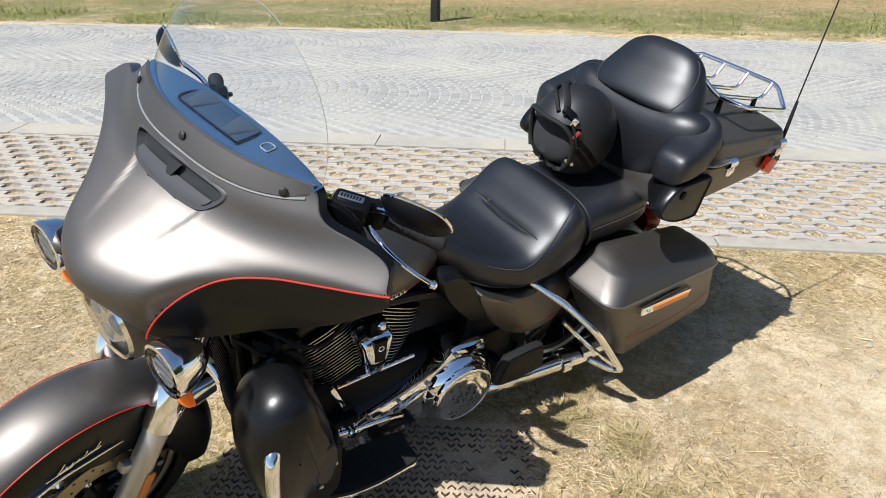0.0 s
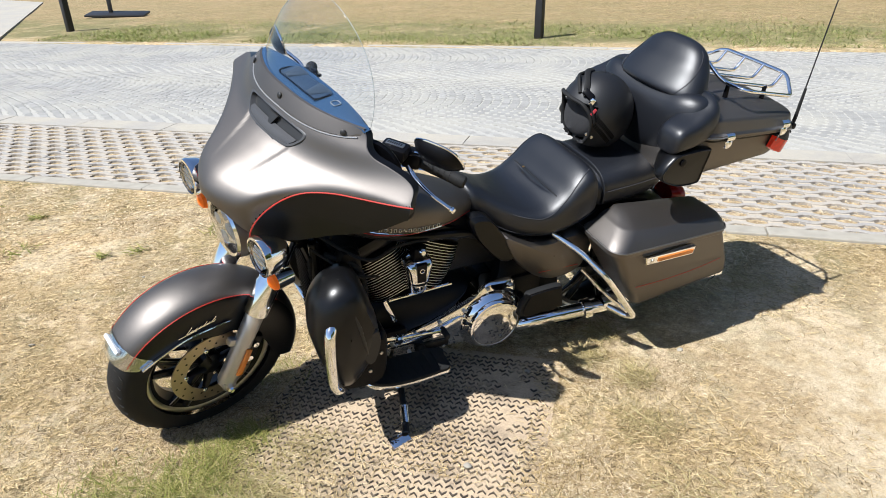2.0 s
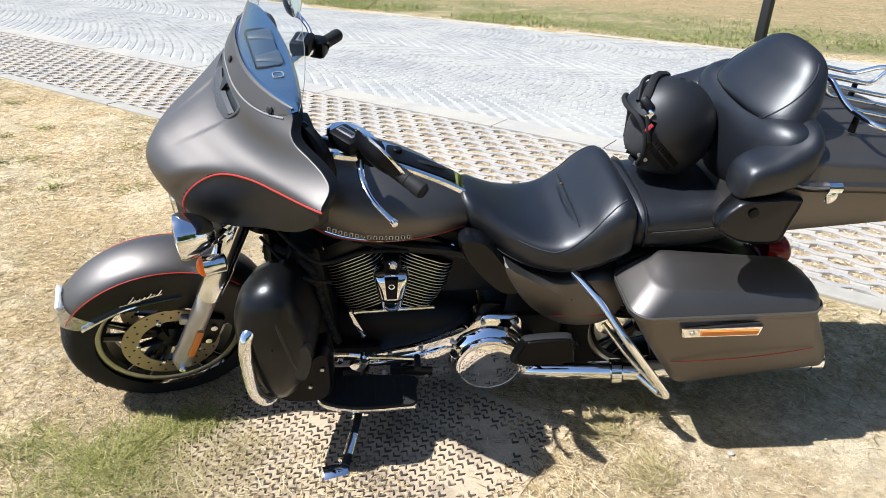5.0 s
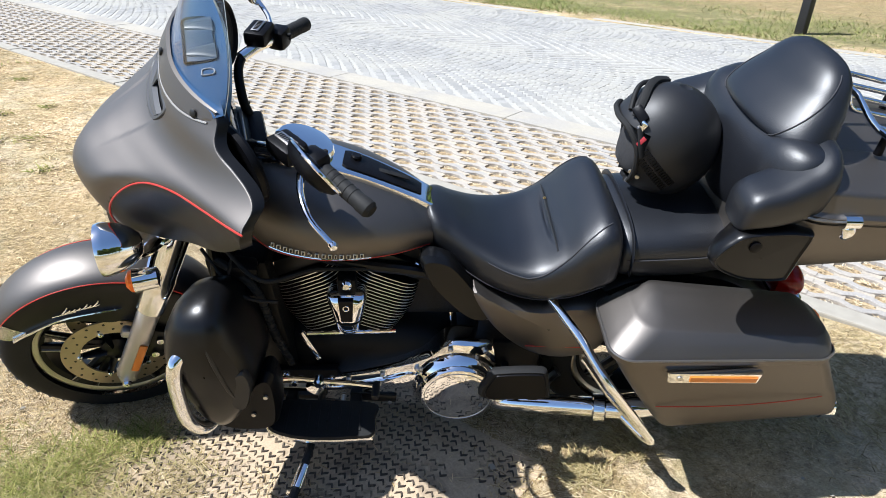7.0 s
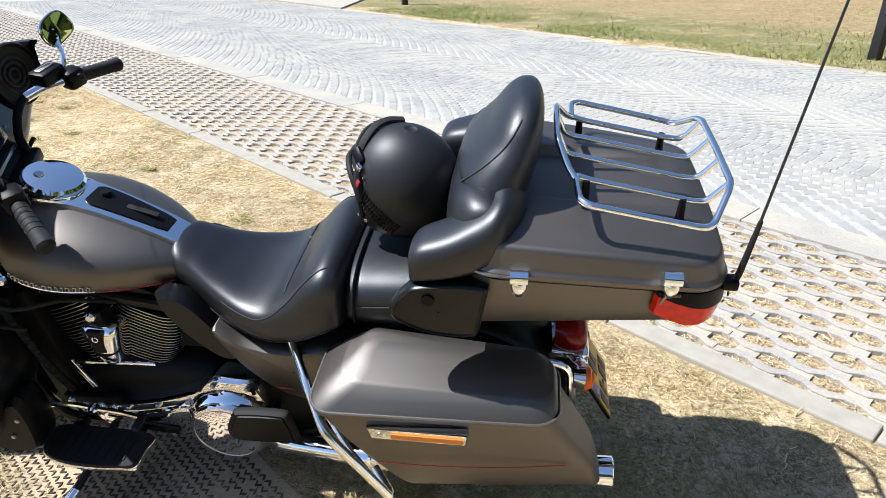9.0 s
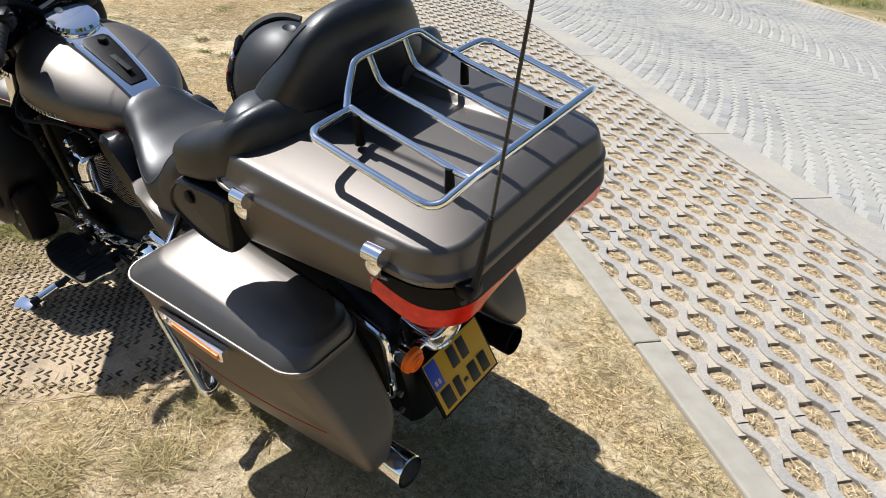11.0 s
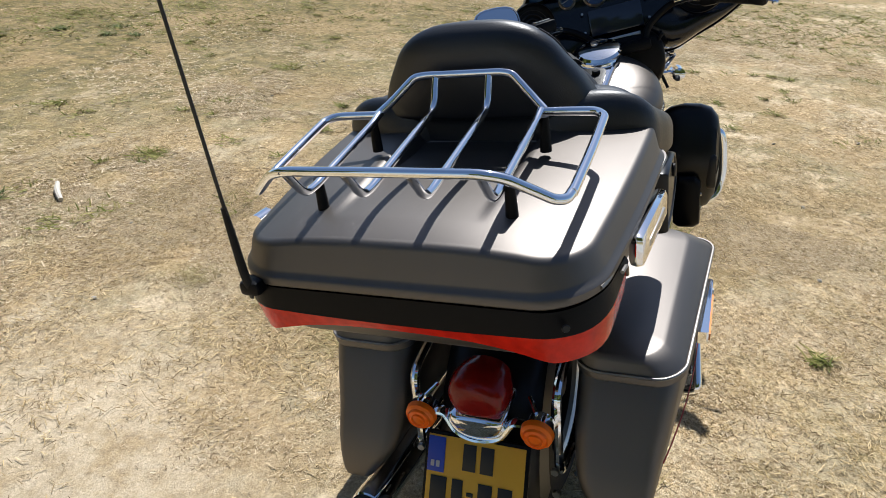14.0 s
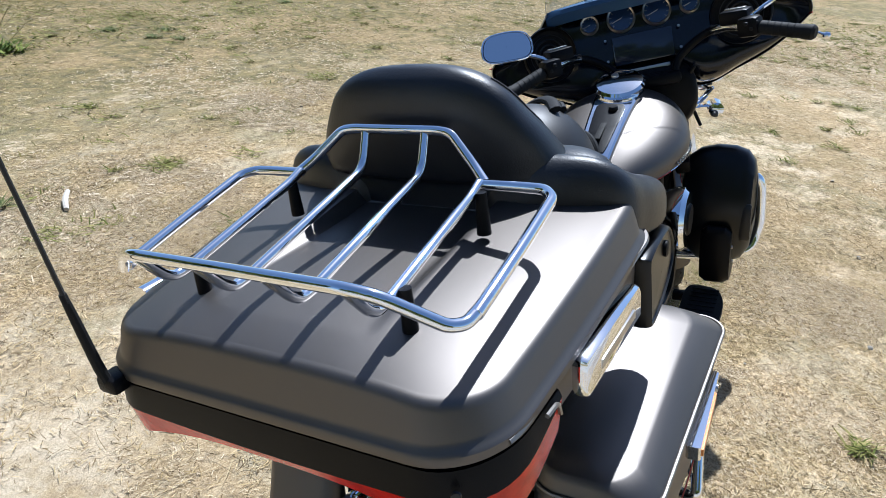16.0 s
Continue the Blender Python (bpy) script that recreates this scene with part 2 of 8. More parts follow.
def smooth_outline(points, n=48):
    """A closed curve through the points."""
    p = list(points)
    a = spline(p[-1:] + p + p[:2], n + 1 + 2 * n // len(p))
    k = len(p)
    t = np.linspace(1, 1 + k, n, endpoint=False)
    full = np.array(p[-1:] + p + p[:2], float)
    out = []
    for s in t:
        i = int(s)
        f = s - i
        p0, p1, p2, p3 = full[i - 1], full[i], full[i + 1], full[min(i + 2, len(full) - 1)]
        out.append(0.5 * (2 * p1 + (p2 - p0) * f + (2 * p0 - 5 * p1 + 4 * p2 - p3) * f * f + (3 * p1 - p0 - 3 * p2 + p3) * f**3))
    return np.array(out)


def mirror(bm):
    """The same mesh on the other side."""
    for v in bm.verts:
        v.co.y = -v.co.y
    bmesh.ops.reverse_faces(bm, faces=bm.faces)
    return bm

# ---------------------------------------------------------------- ground
KD, ND = Vector((0.772, -0.635, 0)).normalized(), Vector((0.635, 0.772, 0)).normalized()  # along and across the kerb
N_KERB, N_PAVE, N_STRIP, N_ROAD, N_FAR = 1.54, 1.66, 3.10, 3.34, 8.60


def at_kn(a, n, z=0.0):
    p = KD * a + ND * n
    return Vector((p.x, p.y, z))


def ground_z(x, y):
    """Gentle unevenness of the sand."""
    v = Vector((x, y, 0))
    h = 0.010 * noise.noise(v * 0.9) + 0.006 * noise.noise(v * 3.1) + 0.003 * noise.noise(v * 11)
    h += 0.022 * math.exp(-((x - 1.1) ** 2 + (y + 0.75) ** 2) / 0.35) - 0.012 * math.exp(-((x + 0.5) ** 2 + (y + 0.1) ** 2) / 0.5)
    return h


def axis_lines(lo, hi, fine, far):
    out = list(np.arange(lo, hi + 1e-6, fine))
    s, x = fine, hi
    while x < far:
        s *= 1.22
        x += s
        out.append(x)
    s, x = fine, lo
    while x > -far:
        s *= 1.22
        x -= s
        out.insert(0, x)
    return out


def ground_material():
    m = bpy.data.materials.new("sandy_dry_grass")
    m.use_nodes = True
    nt = m.node_tree
    p = nt.nodes["Principled BSDF"]
    p.inputs["Roughness"].default_value, p.inputs["Specular IOR Level"].default_value = 0.95, 0.15
    geo = nt.nodes.new("ShaderNodeNewGeometry")

    def nz(scale, detail=6, rough=0.6):
        n = nt.nodes.new("ShaderNodeTexNoise")
        n.inputs["Scale"].default_value, n.inputs["Detail"].default_value, n.inputs["Roughness"].default_value = scale, detail, rough
        nt.links.new(geo.outputs["Position"], n.inputs["Vector"])
        return n.outputs["Fac"]

    def ramp(fac, *stops):
        r = nt.nodes.new("ShaderNodeValToRGB")
        for k, (pos, col) in enumerate(stops):
            e = r.color_ramp.elements[k] if k < 2 else r.color_ramp.elements.new(pos)
            e.position, e.color = pos, (*col, 1)
        nt.links.new(fac, r.inputs[0])
        return r.outputs[0]

    def mix(fac, a, b, mode="MIX"):
        x = nt.nodes.new("ShaderNodeMix")
        x.data_type, x.blend_type = "RGBA", mode
        if isinstance(fac, float):
            x.inputs["Factor"].default_value = fac
        else:
            nt.links.new(fac, x.inputs["Factor"])
        nt.links.new(a, x.inputs["A"])
        nt.links.new(b, x.inputs["B"])
        return x.outputs["Result"]

    sand = ramp(nz(1.3), (0.30, (0.56, 0.44, 0.275)), (0.55, (0.65, 0.535, 0.365)), (0.75, (0.71, 0.615, 0.46)))
    sand = mix(1.0, sand, ramp(nz(150, 4, 0.7), (0.36, (0.62, 0.58, 0.52)), (0.46, (1.0, 1.0, 1.0)), (0.64, (1.14, 1.13, 1.11))), "MULTIPLY")
    straw = ramp(nz(38, 10, 0.82), (0.37, (0.070, 0.042, 0.018)), (0.47, (0.36, 0.250, 0.120)), (0.54, (0.62, 0.475, 0.285)), (0.62, (0.76, 0.62, 0.42)))
    straw = mix(1.0, straw, ramp(nz(105, 6, 0.8), (0.40, (0.42, 0.36, 0.29)), (0.48, (1.10, 1.08, 1.05)), (0.58, (1.35, 1.33, 1.29))), "MULTIPLY")
    col = mix(ramp(nz(2.4, 12, 0.78), (0.435, (0, 0, 0)), (0.515, (1, 1, 1))), sand, straw)
    # green zone: a belt beyond the road and drifts in the field
    sp = nt.nodes.new("ShaderNodeVectorMath")
    sp.operation = "DOT_PRODUCT"
    sp.inputs[1].default_value = tuple(ND)
    nt.links.new(geo.outputs["Position"], sp.inputs[0])
    mr = nt.nodes.new("ShaderNodeMapRange")
    mr.inputs["From Min"].default_value, mr.inputs["From Max"].default_value = 0, 40
    nt.links.new(sp.outputs["Value"], mr.inputs["Value"])
    belt = ramp(mr.outputs["Result"], (0.225, (0, 0, 0)), (0.238, (0.95, 0.95, 0.95)), (0.285, (0.9, 0.9, 0.9)), (0.325, (0.35, 0.35, 0.35)), (0.6, (0.30, 0.30, 0.30)))
    back = ramp(mr.outputs["Result"], (0.260, (0, 0, 0)), (0.305, (0.8, 0.8, 0.8)), (1.0, (0.8, 0.8, 0.8)))
    bracken = ramp(nz(6, 8, 0.75), (0.34, (0.12, 0.075, 0.032)), (0.50, (0.30, 0.195, 0.095)), (0.62, (0.46, 0.335, 0.19)), (0.70, (0.60, 0.47, 0.31)))
    green = ramp(nz(9, 8, 0.7), (0.3, (0.045, 0.065, 0.018)), (0.5, (0.12, 0.13, 0.042)), (0.72, (0.26, 0.22, 0.09)))
    vl = nt.nodes.new("ShaderNodeVectorMath")
    vl.operation = "DOT_PRODUCT"
    vl.inputs[1].default_value = (-0.45, -0.893, 0)
    nt.links.new(geo.outputs["Position"], vl.inputs[0])
    mf = nt.nodes.new("ShaderNodeMapRange")
    mf.inputs["From Min"].default_value, mf.inputs["From Max"].default_value = 2.0, 9.5
    mf.inputs["To Min"].default_value, mf.inputs["To Max"].default_value = 0.03, 0.34
    nt.links.new(vl.outputs["Value"], mf.inputs["Value"])
    ad = nt.nodes.new("ShaderNodeMath")
    nt.links.new(nz(0.75, 7, 0.7), ad.inputs[0])
    nt.links.new(mf.outputs["Result"], ad.inputs[1])
    patch = ramp(ad.outputs[0], (0.46, (0, 0, 0)), (0.66, (0.95, 0.95, 0.95)))
    bmul = mix(1.0, belt, ramp(nz(1.1, 6, 0.7), (0.36, (0.25, 0.25, 0.25)), (0.56, (1.3, 1.3, 1.3))), "MULTIPLY")
    col = mix(patch, col, mix(0.85, col, green))
    col = mix(back, col, bracken)
    col = mix(bmul, col, green)
    # olive turf further out on that side of the field
    mo = nt.nodes.new("ShaderNodeMath")
    mo.operation = "MULTIPLY"
    nt.links.new(mf.outputs["Result"], mo.inputs[0])
    mo.inputs[1].default_value = 6.0
    olive = ramp(nz(7, 8, 0.7), (0.36, (0.045, 0.044, 0.009)), (0.50, (0.145, 0.115, 0.030)), (0.64, (0.29, 0.210, 0.075)))
    col = mix(mo.outputs[0], col, olive)
    turf = ramp(mf.outputs["Result"], (0.06, (1, 1, 1)), (0.16, (0.12, 0.12, 0.12)))
    bare = mix(1.0, ramp(nz(0.8, 12, 0.80), (0.535, (0, 0, 0)), (0.575, (0.9, 0.9, 0.9))), turf, "MULTIPLY")
    bare = mix(1.0, bare, ramp(mr.outputs["Result"], (0.036, (1, 1, 1)), (0.040, (0, 0, 0))), "MULTIPLY")
    col = mix(bare, col, sand)
    col = mix(1.0, col, ramp(nz(8.5, 11, 0.82), (0.40, (0.60, 0.56, 0.50)), (0.48, (1.0, 1.0, 1.0)), (0.62, (1.10, 1.09, 1.07))), "MULTIPLY")
    col = mix(1.0, col, ramp(nz(21, 7, 0.78), (0.38, (0.46, 0.42, 0.37)), (0.46, (1.0, 1.0, 1.0)), (0.60, (1.10, 1.09, 1.08))), "MULTIPLY")
    col = mix(1.0, col, ramp(nz(70, 7, 0.82), (0.39, (0.52, 0.48, 0.43)), (0.465, (1.0, 1.0, 1.0)), (0.60, (1.18, 1.17, 1.15))), "MULTIPLY")
    # a trodden bare patch beside the rear wheel
    vd = nt.nodes.new("ShaderNodeVectorMath")
    vd.operation = "DISTANCE"
    vd.inputs[1].default_value = (1.55, -1.30, 0)
    nt.links.new(geo.outputs["Position"], vd.inputs[0])
    md = nt.nodes.new("ShaderNodeMapRange")
    md.inputs["From Min"].default_value, md.inputs["From Max"].default_value = 0.35, 1.25
    md.inputs["To Min"].default_value, md.inputs["To Max"].default_value = 0.75, 0.0
    nt.links.new(vd.outputs["Value"], md.inputs["Value"])
    col = mix(md.outputs["Result"], col, ramp(nz(14, 8, 0.7), (0.34, (0.50, 0.385, 0.24)), (0.6, (0.72, 0.60, 0.43))))
    # dark soil in the holes of the paved strip
    soil = ramp(mr.outputs["Result"], (0.040, (0, 0, 0)), (0.0415, (0.85, 0.85, 0.85)), (0.0780, (0.85, 0.85, 0.85)), (0.080, (0, 0, 0)))
    col = mix(soil, col, ramp(nz(70, 7, 0.75), (0.38, (0.09, 0.062, 0.03)), (0.48, (0.36, 0.26, 0.145)), (0.60, (0.60, 0.47, 0.29))))
    dry = ramp(nz(30, 9, 0.8), (0.38, (0.10, 0.062, 0.024)), (0.48, (0.34, 0.225, 0.095)), (0.60, (0.56, 0.41, 0.215)))
    drift = ramp(nz(0.62, 12, 0.78), (0.50, (0, 0, 0)), (0.56, (0.75, 0.75, 0.75)))
    col = mix(mix(1.0, drift, ramp(mr.outputs["Result"], (0.0, (0.8, 0.8, 0.8)), (0.010, (0.35, 0.35, 0.35)), (0.036, (0.25, 0.25, 0.25)), (0.040, (0, 0, 0))), "MULTIPLY"), col, dry)
    # crumbs
    col = mix(0.20, col, ramp(nz(210, 4, 0.7), (0.38, (0.12, 0.085, 0.04)), (0.62, (0.72, 0.60, 0.42))))
    nt.links.new(col, p.inputs["Base Color"])
    b1 = nt.nodes.new("ShaderNodeBump")
    b1.inputs["Strength"].default_value, b1.inputs["Distance"].default_value = 0.8, 0.012
    nt.links.new(nz(34, 10, 0.78), b1.inputs["Height"])
    b2 = nt.nodes.new("ShaderNodeBump")
    b2.inputs["Strength"].default_value, b2.inputs["Distance"].default_value = 0.5, 0.004
    nt.links.new(nz(240, 4), b2.inputs["Height"])
    nt.links.new(b1.outputs["Normal"], b2.inputs["Normal"])
    nt.links.new(b2.outputs["Normal"], p.inputs["Normal"])
    return m


SAND = ground_material()
al = axis_lines(-5.0, 4.0, 0.06, 400)
nl = [n for n in axis_lines(-3.6, 1.50, 0.06, 400) if n < 1.53] + [1.56, 1.60, 1.64, 1.9, 2.2, 2.5, 2.8, 3.1, 3.30, 3.34, 5.0, 7.0, 8.5, 8.62, 8.75, 9.0, 9.3]
while nl[-1] < 400:
    nl.append(nl[-1] + max(0.35, (nl[-1] - 9) * 0.25))
verts, faces = [], []
for n in nl:
    for a in al:
        p = at_kn(a, n)
        z = ground_z(p.x, p.y)
        if 1.62 < n < 3.32:
            z = -0.024 + 0.6 * z
        elif 3.32 <= n < 8.6:
            z = -0.08
        elif n >= 8.6:
            z = 0.02 * noise.noise(Vector((p.x, p.y, 3)) * 0.4) + 0.012
        elif n > 1.45:
            z = min(z, 0.0) - 0.002
        verts.append((p.x, p.y, z))
w = len(al)
for j in range(len(nl) - 1):
    for i in range(w - 1):
        faces.append((j * w + i, j * w + i + 1, (j + 1) * w + i + 1, (j + 1) * w + i))
me = bpy.data.meshes.new("ground")
me.from_pydata(verts, [], faces)
me.materials.append(SAND)
me.shade_smooth()
ground = tagged(new("ground", me), "dry sandy ground with trampled straw-coloured grass", "ground", kind="structure")

CONCRETE = mat("pale_concrete", (0.325, 0.298, 0.246), 0.9, 0.0, 0.5, 160, 0.22, 14)


ROTK = Matrix.Rotation(math.atan2(KD.y, KD.x), 4, "Z")
# kerb of metre-long concrete edgings
kerb = tagged(new("kerb"), "flush line of pale concrete kerb edgings", "kerb", kind="structure")
bm = block((0, 0, 0), (1.040, 0.115, 0.16), 0.008)
kme = bpy.data.meshes.new("edging")
bm.to_mesh(kme)
bm.free()
kme.materials.append(CONCRETE)
for k in range(-16, 12):
    e = new("edging", kme)
    e.parent = kerb
    p = at_kn(0.089 + 1.046 * k, N_KERB + 0.06)
    e.matrix_local = Matrix.Translation((p.x, p.y, -0.066 + random.uniform(-0.004, 0.004))) @ ROTK @ Matrix.Rotation(random.uniform(-0.004, 0.004), 4, "Z")

# ---------------------------------------------------------------- the motorcycle
# Bike space: x to the rear, y to its right, z up from the tyres' contact line.
bike = tagged(new("motorcycle"), "grey and black touring motorcycle leaning on its side stand", "motorcycle")
bike.matrix_world = pose(0, -0.047, -0.035, 10.0, 0, 0)
STEER = Matrix.Translation((-0.9825, 0, 0)) @ Matrix.Rotation(radians(18.3), 4, Vector((0.438, 0, 0.899))) @ Matrix.Translation((0.9825, 0, 0))


def fpart(name, bm, material, parent, label="", **kw):
    """A part that turns with the handlebar, which stands turned to the left."""
    bm.transform(STEER)
    return part(name, bm, material, parent, label, **kw)


def wheel(name, cx, cz, r, w, rim_r, put, discs, spokes, label):
    prof = []
    for i in range(25):
        a = math.pi * (i / 24 - 0.5)
        prof.append((w / 2 * math.sin(a) * 1.0, rim_r + 0.006 + (r - rim_r - 0.006) * max(0, math.cos(a)) ** 0.55))
    tyre = put(name, lathe(prof, (cx, 0, cz), (0, 1, 0), 64, caps=False), RUBBER, bike, label)
    bm = bmesh.new()
    # slanted tread grooves as narrow raised ribs' gaps: low dark bars set on the crown
    for k in range(44):
        a = 2 * math.pi * k / 44
        for s in (-1, 1):
            m = Matrix.Translation((cx, 0, cz)) @ Matrix.Rotation(a + s * 0.03, 4, "Y") @ Matrix.Translation((0, s * w * 0.25, r * 0.967)) @ Matrix.Rotation(s * 0.5, 4, "Z") @ Matrix.Rotation(s * -0.35, 4, "X")
            b = block((0, 0, 0), (0.006, w * 0.32, 0.004), 0)
            b.transform(m)
            me = bpy.data.meshes.new("tmp")
            b.to_mesh(me)
            b.free()
            bm.from_mesh(me)
            bpy.data.meshes.remove(me)
    tagged(put("tread", bm, INK, tyre), kind="stuff")
    lip = [(-w * 0.36, rim_r - 0.012), (-w * 0.40, rim_r - 0.004), (-w * 0.40, rim_r + 0.004), (-w * 0.36, rim_r + 0.010), (-w * 0.3, rim_r - 0.002),
           (0, rim_r - 0.03), (w * 0.3, rim_r - 0.002), (w * 0.36, rim_r + 0.010), (w * 0.40, rim_r + 0.004), (w * 0.40, rim_r - 0.004), (w * 0.36, rim_r - 0.012)]
    put("rim", lathe(lip, (cx, 0, cz), (0, 1, 0), 64, caps=False), STEEL, tyre, "machined rim edge")
    barrel = [(-w * 0.355, rim_r - 0.013), (-w * 0.30, rim_r - 0.026), (0, rim_r - 0.04), (w * 0.30, rim_r - 0.026), (w * 0.355, rim_r - 0.013)]
    put("rim_well", lathe(barrel, (cx, 0, cz), (0, 1, 0), 64, caps=False), BLACK, tyre)
    put("hub", lathe([(-0.07, 0.028), (-0.06, 0.045), (0, 0.038), (0.06, 0.045), (0.07, 0.028)], (cx, 0, cz), (0, 1, 0), 24), BLACK, tyre)
    for k in range(spokes):
        a = 2 * math.pi * k / spokes + 0.2
        for d in (-0.15, 0.15):
            c1, s1, c2, s2 = math.cos(a), math.sin(a), math.cos(a + d), math.sin(a + d)
            p0, p1, p2 = (cx + 0.035 * c1, -0.03, cz + 0.035 * s1), (cx + 0.12 * c2, -0.044, cz + 0.12 * s2), (cx + (rim_r - 0.02) * c2, -0.040, cz + (rim_r - 0.02) * s2)
            sp = put("spoke", tube([p0, p1, p2], [0.017, 0.013, 0.012], 8), BLACK, tyre)
            edge = math.copysign(0.010, d)
            put("spoke_edge", tube([(q[0] - edge * s2, q[1] - 0.010, q[2] + edge * c2) for q in (p1, p2)], 0.0022, 5), STEEL, sp, "machined spoke edge")
    for s in discs:
        bm = bmesh.new()
        y = s * 0.075
        rows = []
        for d, q in ((-0.0025, 0.098), (-0.0025, 0.15), (0.0025, 0.15), (0.0025, 0.098), (-0.0025, 0.098)):
            rows.append([(cx + q * math.cos(a), y + d, cz + q * math.sin(a)) for a in np.linspace(0, 2 * math.pi, 60, endpoint=False)])
        loft(rows, caps=False, bm=bm)
        disc = put("brake_disc", bm, DISC, tyre, "drilled steel brake disc")
        bm = bmesh.new()
        for k in range(36):
            a = 2 * math.pi * k / 36
            q = 0.138 if k % 2 else 0.116
            lathe([(-0.0032, 0.004), (0.0032, 0.004)], (cx + q * math.cos(a), y, cz + q * math.sin(a)), (0, 1, 0), 8, bm=bm)
        tagged(put("vent_hole", bm, INK, disc), kind="stuff")
        for k in range(5):
            a = 2 * math.pi * k / 5 + 0.5
            q = 0.105
            put("disc_carrier", tube([(cx + 0.03 * math.cos(a), y * 0.8, cz + 0.03 * math.sin(a)), (cx + q * math.cos(a), y, cz + q * math.sin(a))], [0.02, 0.011], 8, flat=0.3), BLACK, disc)
            put("bolt", lathe([(-0.008, 0.009), (0.006, 0.009), (0.009, 0.006)], (cx + 0.1 * math.cos(a), y, cz + 0.1 * math.sin(a)), (0, s, 0), 8), CHROME, disc)
    return tyre


wheel("front_wheel", -0.8125, 0.318, 0.320, 0.135, 0.220, fpart, (-1, 1), 5, "black tyre with groove tread, sunk in sand")
wheel("rear_wheel", 0.8125, 0.318, 0.320, 0.175, 0.208, part, (), 5, "wide black rear tyre")

# front fender: a hood over the wheel with a grey crown and black flanks
FW = np.array((-0.8125, 0.0, 0.318))


def fender_ring(a, seg=20):
    """One cross-section of the front fender; a: degrees from straight back, over the top to the front."""
    f = (a + 20) / (146 + 20)
    drop = curve1([0, 0.08, 0.3, 0.5, 0.62, 0.8, 0.95, 1], [0.05, 0.09, 0.13, 0.135, 0.145, 0.10, 0.055, 0.035], f)
    half = curve1([0, 0.4, 0.8, 1], [0.088, 0.095, 0.093, 0.083], f)
    r0 = curve1([0, 0.3, 0.6, 1], [0.343, 0.350, 0.351, 0.348], f)
    ca, sa = math.cos(radians(a)), math.sin(radians(a))
    pts = []
    for i in range(seg + 1):
        t = -1 + 2 * i / seg
        if abs(t) < 0.62:
            u = t / 0.62
            y = half * 0.97 * math.sin(u * math.pi / 2)
            r = r0 - 0.042 * (1 - math.cos(u * math.pi / 2))
        else:
            u = (abs(t) - 0.62) / 0.38
            y = math.copysign(half * (0.97 + 0.03 * math.sin(u * math.pi)), t)
            r = r0 - 0.042 - drop * u
        pts.append((FW[0] + r * ca, y, FW[2] + r * sa))
    return pts


rings = [fender_ring(a) for a in np.linspace(-20, 146, 48)]
bm = bmesh.new()
rows = [[bm.verts.new(p) for p in r] for r in rings]
for a, b in zip(rows, rows[1:]):
    for i in range(20):
        bm.faces.new((a[i], a[i + 1], b[i + 1], b[i])).material_index = 0 if 5 <= i <= 14 else 1
bmesh.ops.recalc_face_normals(bm, faces=bm.faces)
inner = bmesh.ops.solidify(bm, geom=list(bm.faces), thickness=0.004)
fender = fpart("front_fender", bm, [GREY, BLACK], bike, "grey fender with black flanks and red pinstripes")
for s in (5, 15):
    pts = [np.array(r[s]) + np.array((0, math.copysign(0.002, r[s][1]), 0.001)) for r in rings[17:]]
    fpart("pinstripe", tube(pts, 0.0015, 6, smooth=60), RED, fender)
for s in (0, 20):
    sg = -1 if s == 0 else 1
    tr = [np.array(r[s]) + np.array((0, sg * 0.006, 0)) for r in rings]
    # chrome strip from the tip back to the fork
    def flank(k, f):
        lo, hi = np.array(rings[k][s]), np.array(rings[k][3 if s == 0 else 17])
        return lo + (hi - lo) * f + np.array((0, sg * 0.006, 0))
    pts = [flank(47, 0.0), flank(43, 0.10), flank(37, 0.32), flank(31, 0.46), flank(26, 0.55)]
    fpart("trim_strip", tube(pts, [0.009, 0.0085, 0.0075, 0.006, 0.003], 8, smooth=26, flat=0.6), CHROME, fender, "chrome trim strip")
    # raised script badge, a run of slanted strokes on a baseline
    bmk = bmesh.new()
    c, e = flank(37, 0.56), flank(30, 0.72)
    d = (e - c) / np.linalg.norm(e - c)
    up = np.array((0.62, 0, 0.78))
    for k, h in enumerate((0.030, 0.012, 0.012, 0.012, 0.022, 0.012, 0.026)):
        q = c + d * (0.012 + 0.014 * k)
        tube([q, q + up * h * 0.6 + d * 0.003, q + up * h + d * 0.002], 0.0022, 6, bm=bmk)
        tube([q, q + d * 0.008 - up * 0.001, q + d * 0.014 + up * 0.004], 0.0020, 6, bm=bmk)
    tube([c - d * 0.012 - up * 0.004, c + d * 0.05 - up * 0.005], 0.002, 6, bm=bmk)
    fpart("badge", bmk, CHROME, fender, "chrome script badge")
# chrome nose of the fender
tip = [[tuple(np.array(p) * 1 + np.array(((np.array(p) - FW) / np.linalg.norm(np.array(p) - FW)) * 0.005)) for p in fender_ring(a)] for a in np.linspace(137, 147.5, 6)]
bm = loft(tip, closed=False)
bmesh.ops.solidify(bm, geom=list(bm.faces), thickness=0.008)
fpart("fender_tip", bm, CHROME, fender, "chrome fender tip")
fpart("tip_light", block((-1.083, 0, 0.541), (0.014, 0.10, 0.020), 0.006, (0, -32, 0)), LAMPIN, fender, "clear white fender lens")

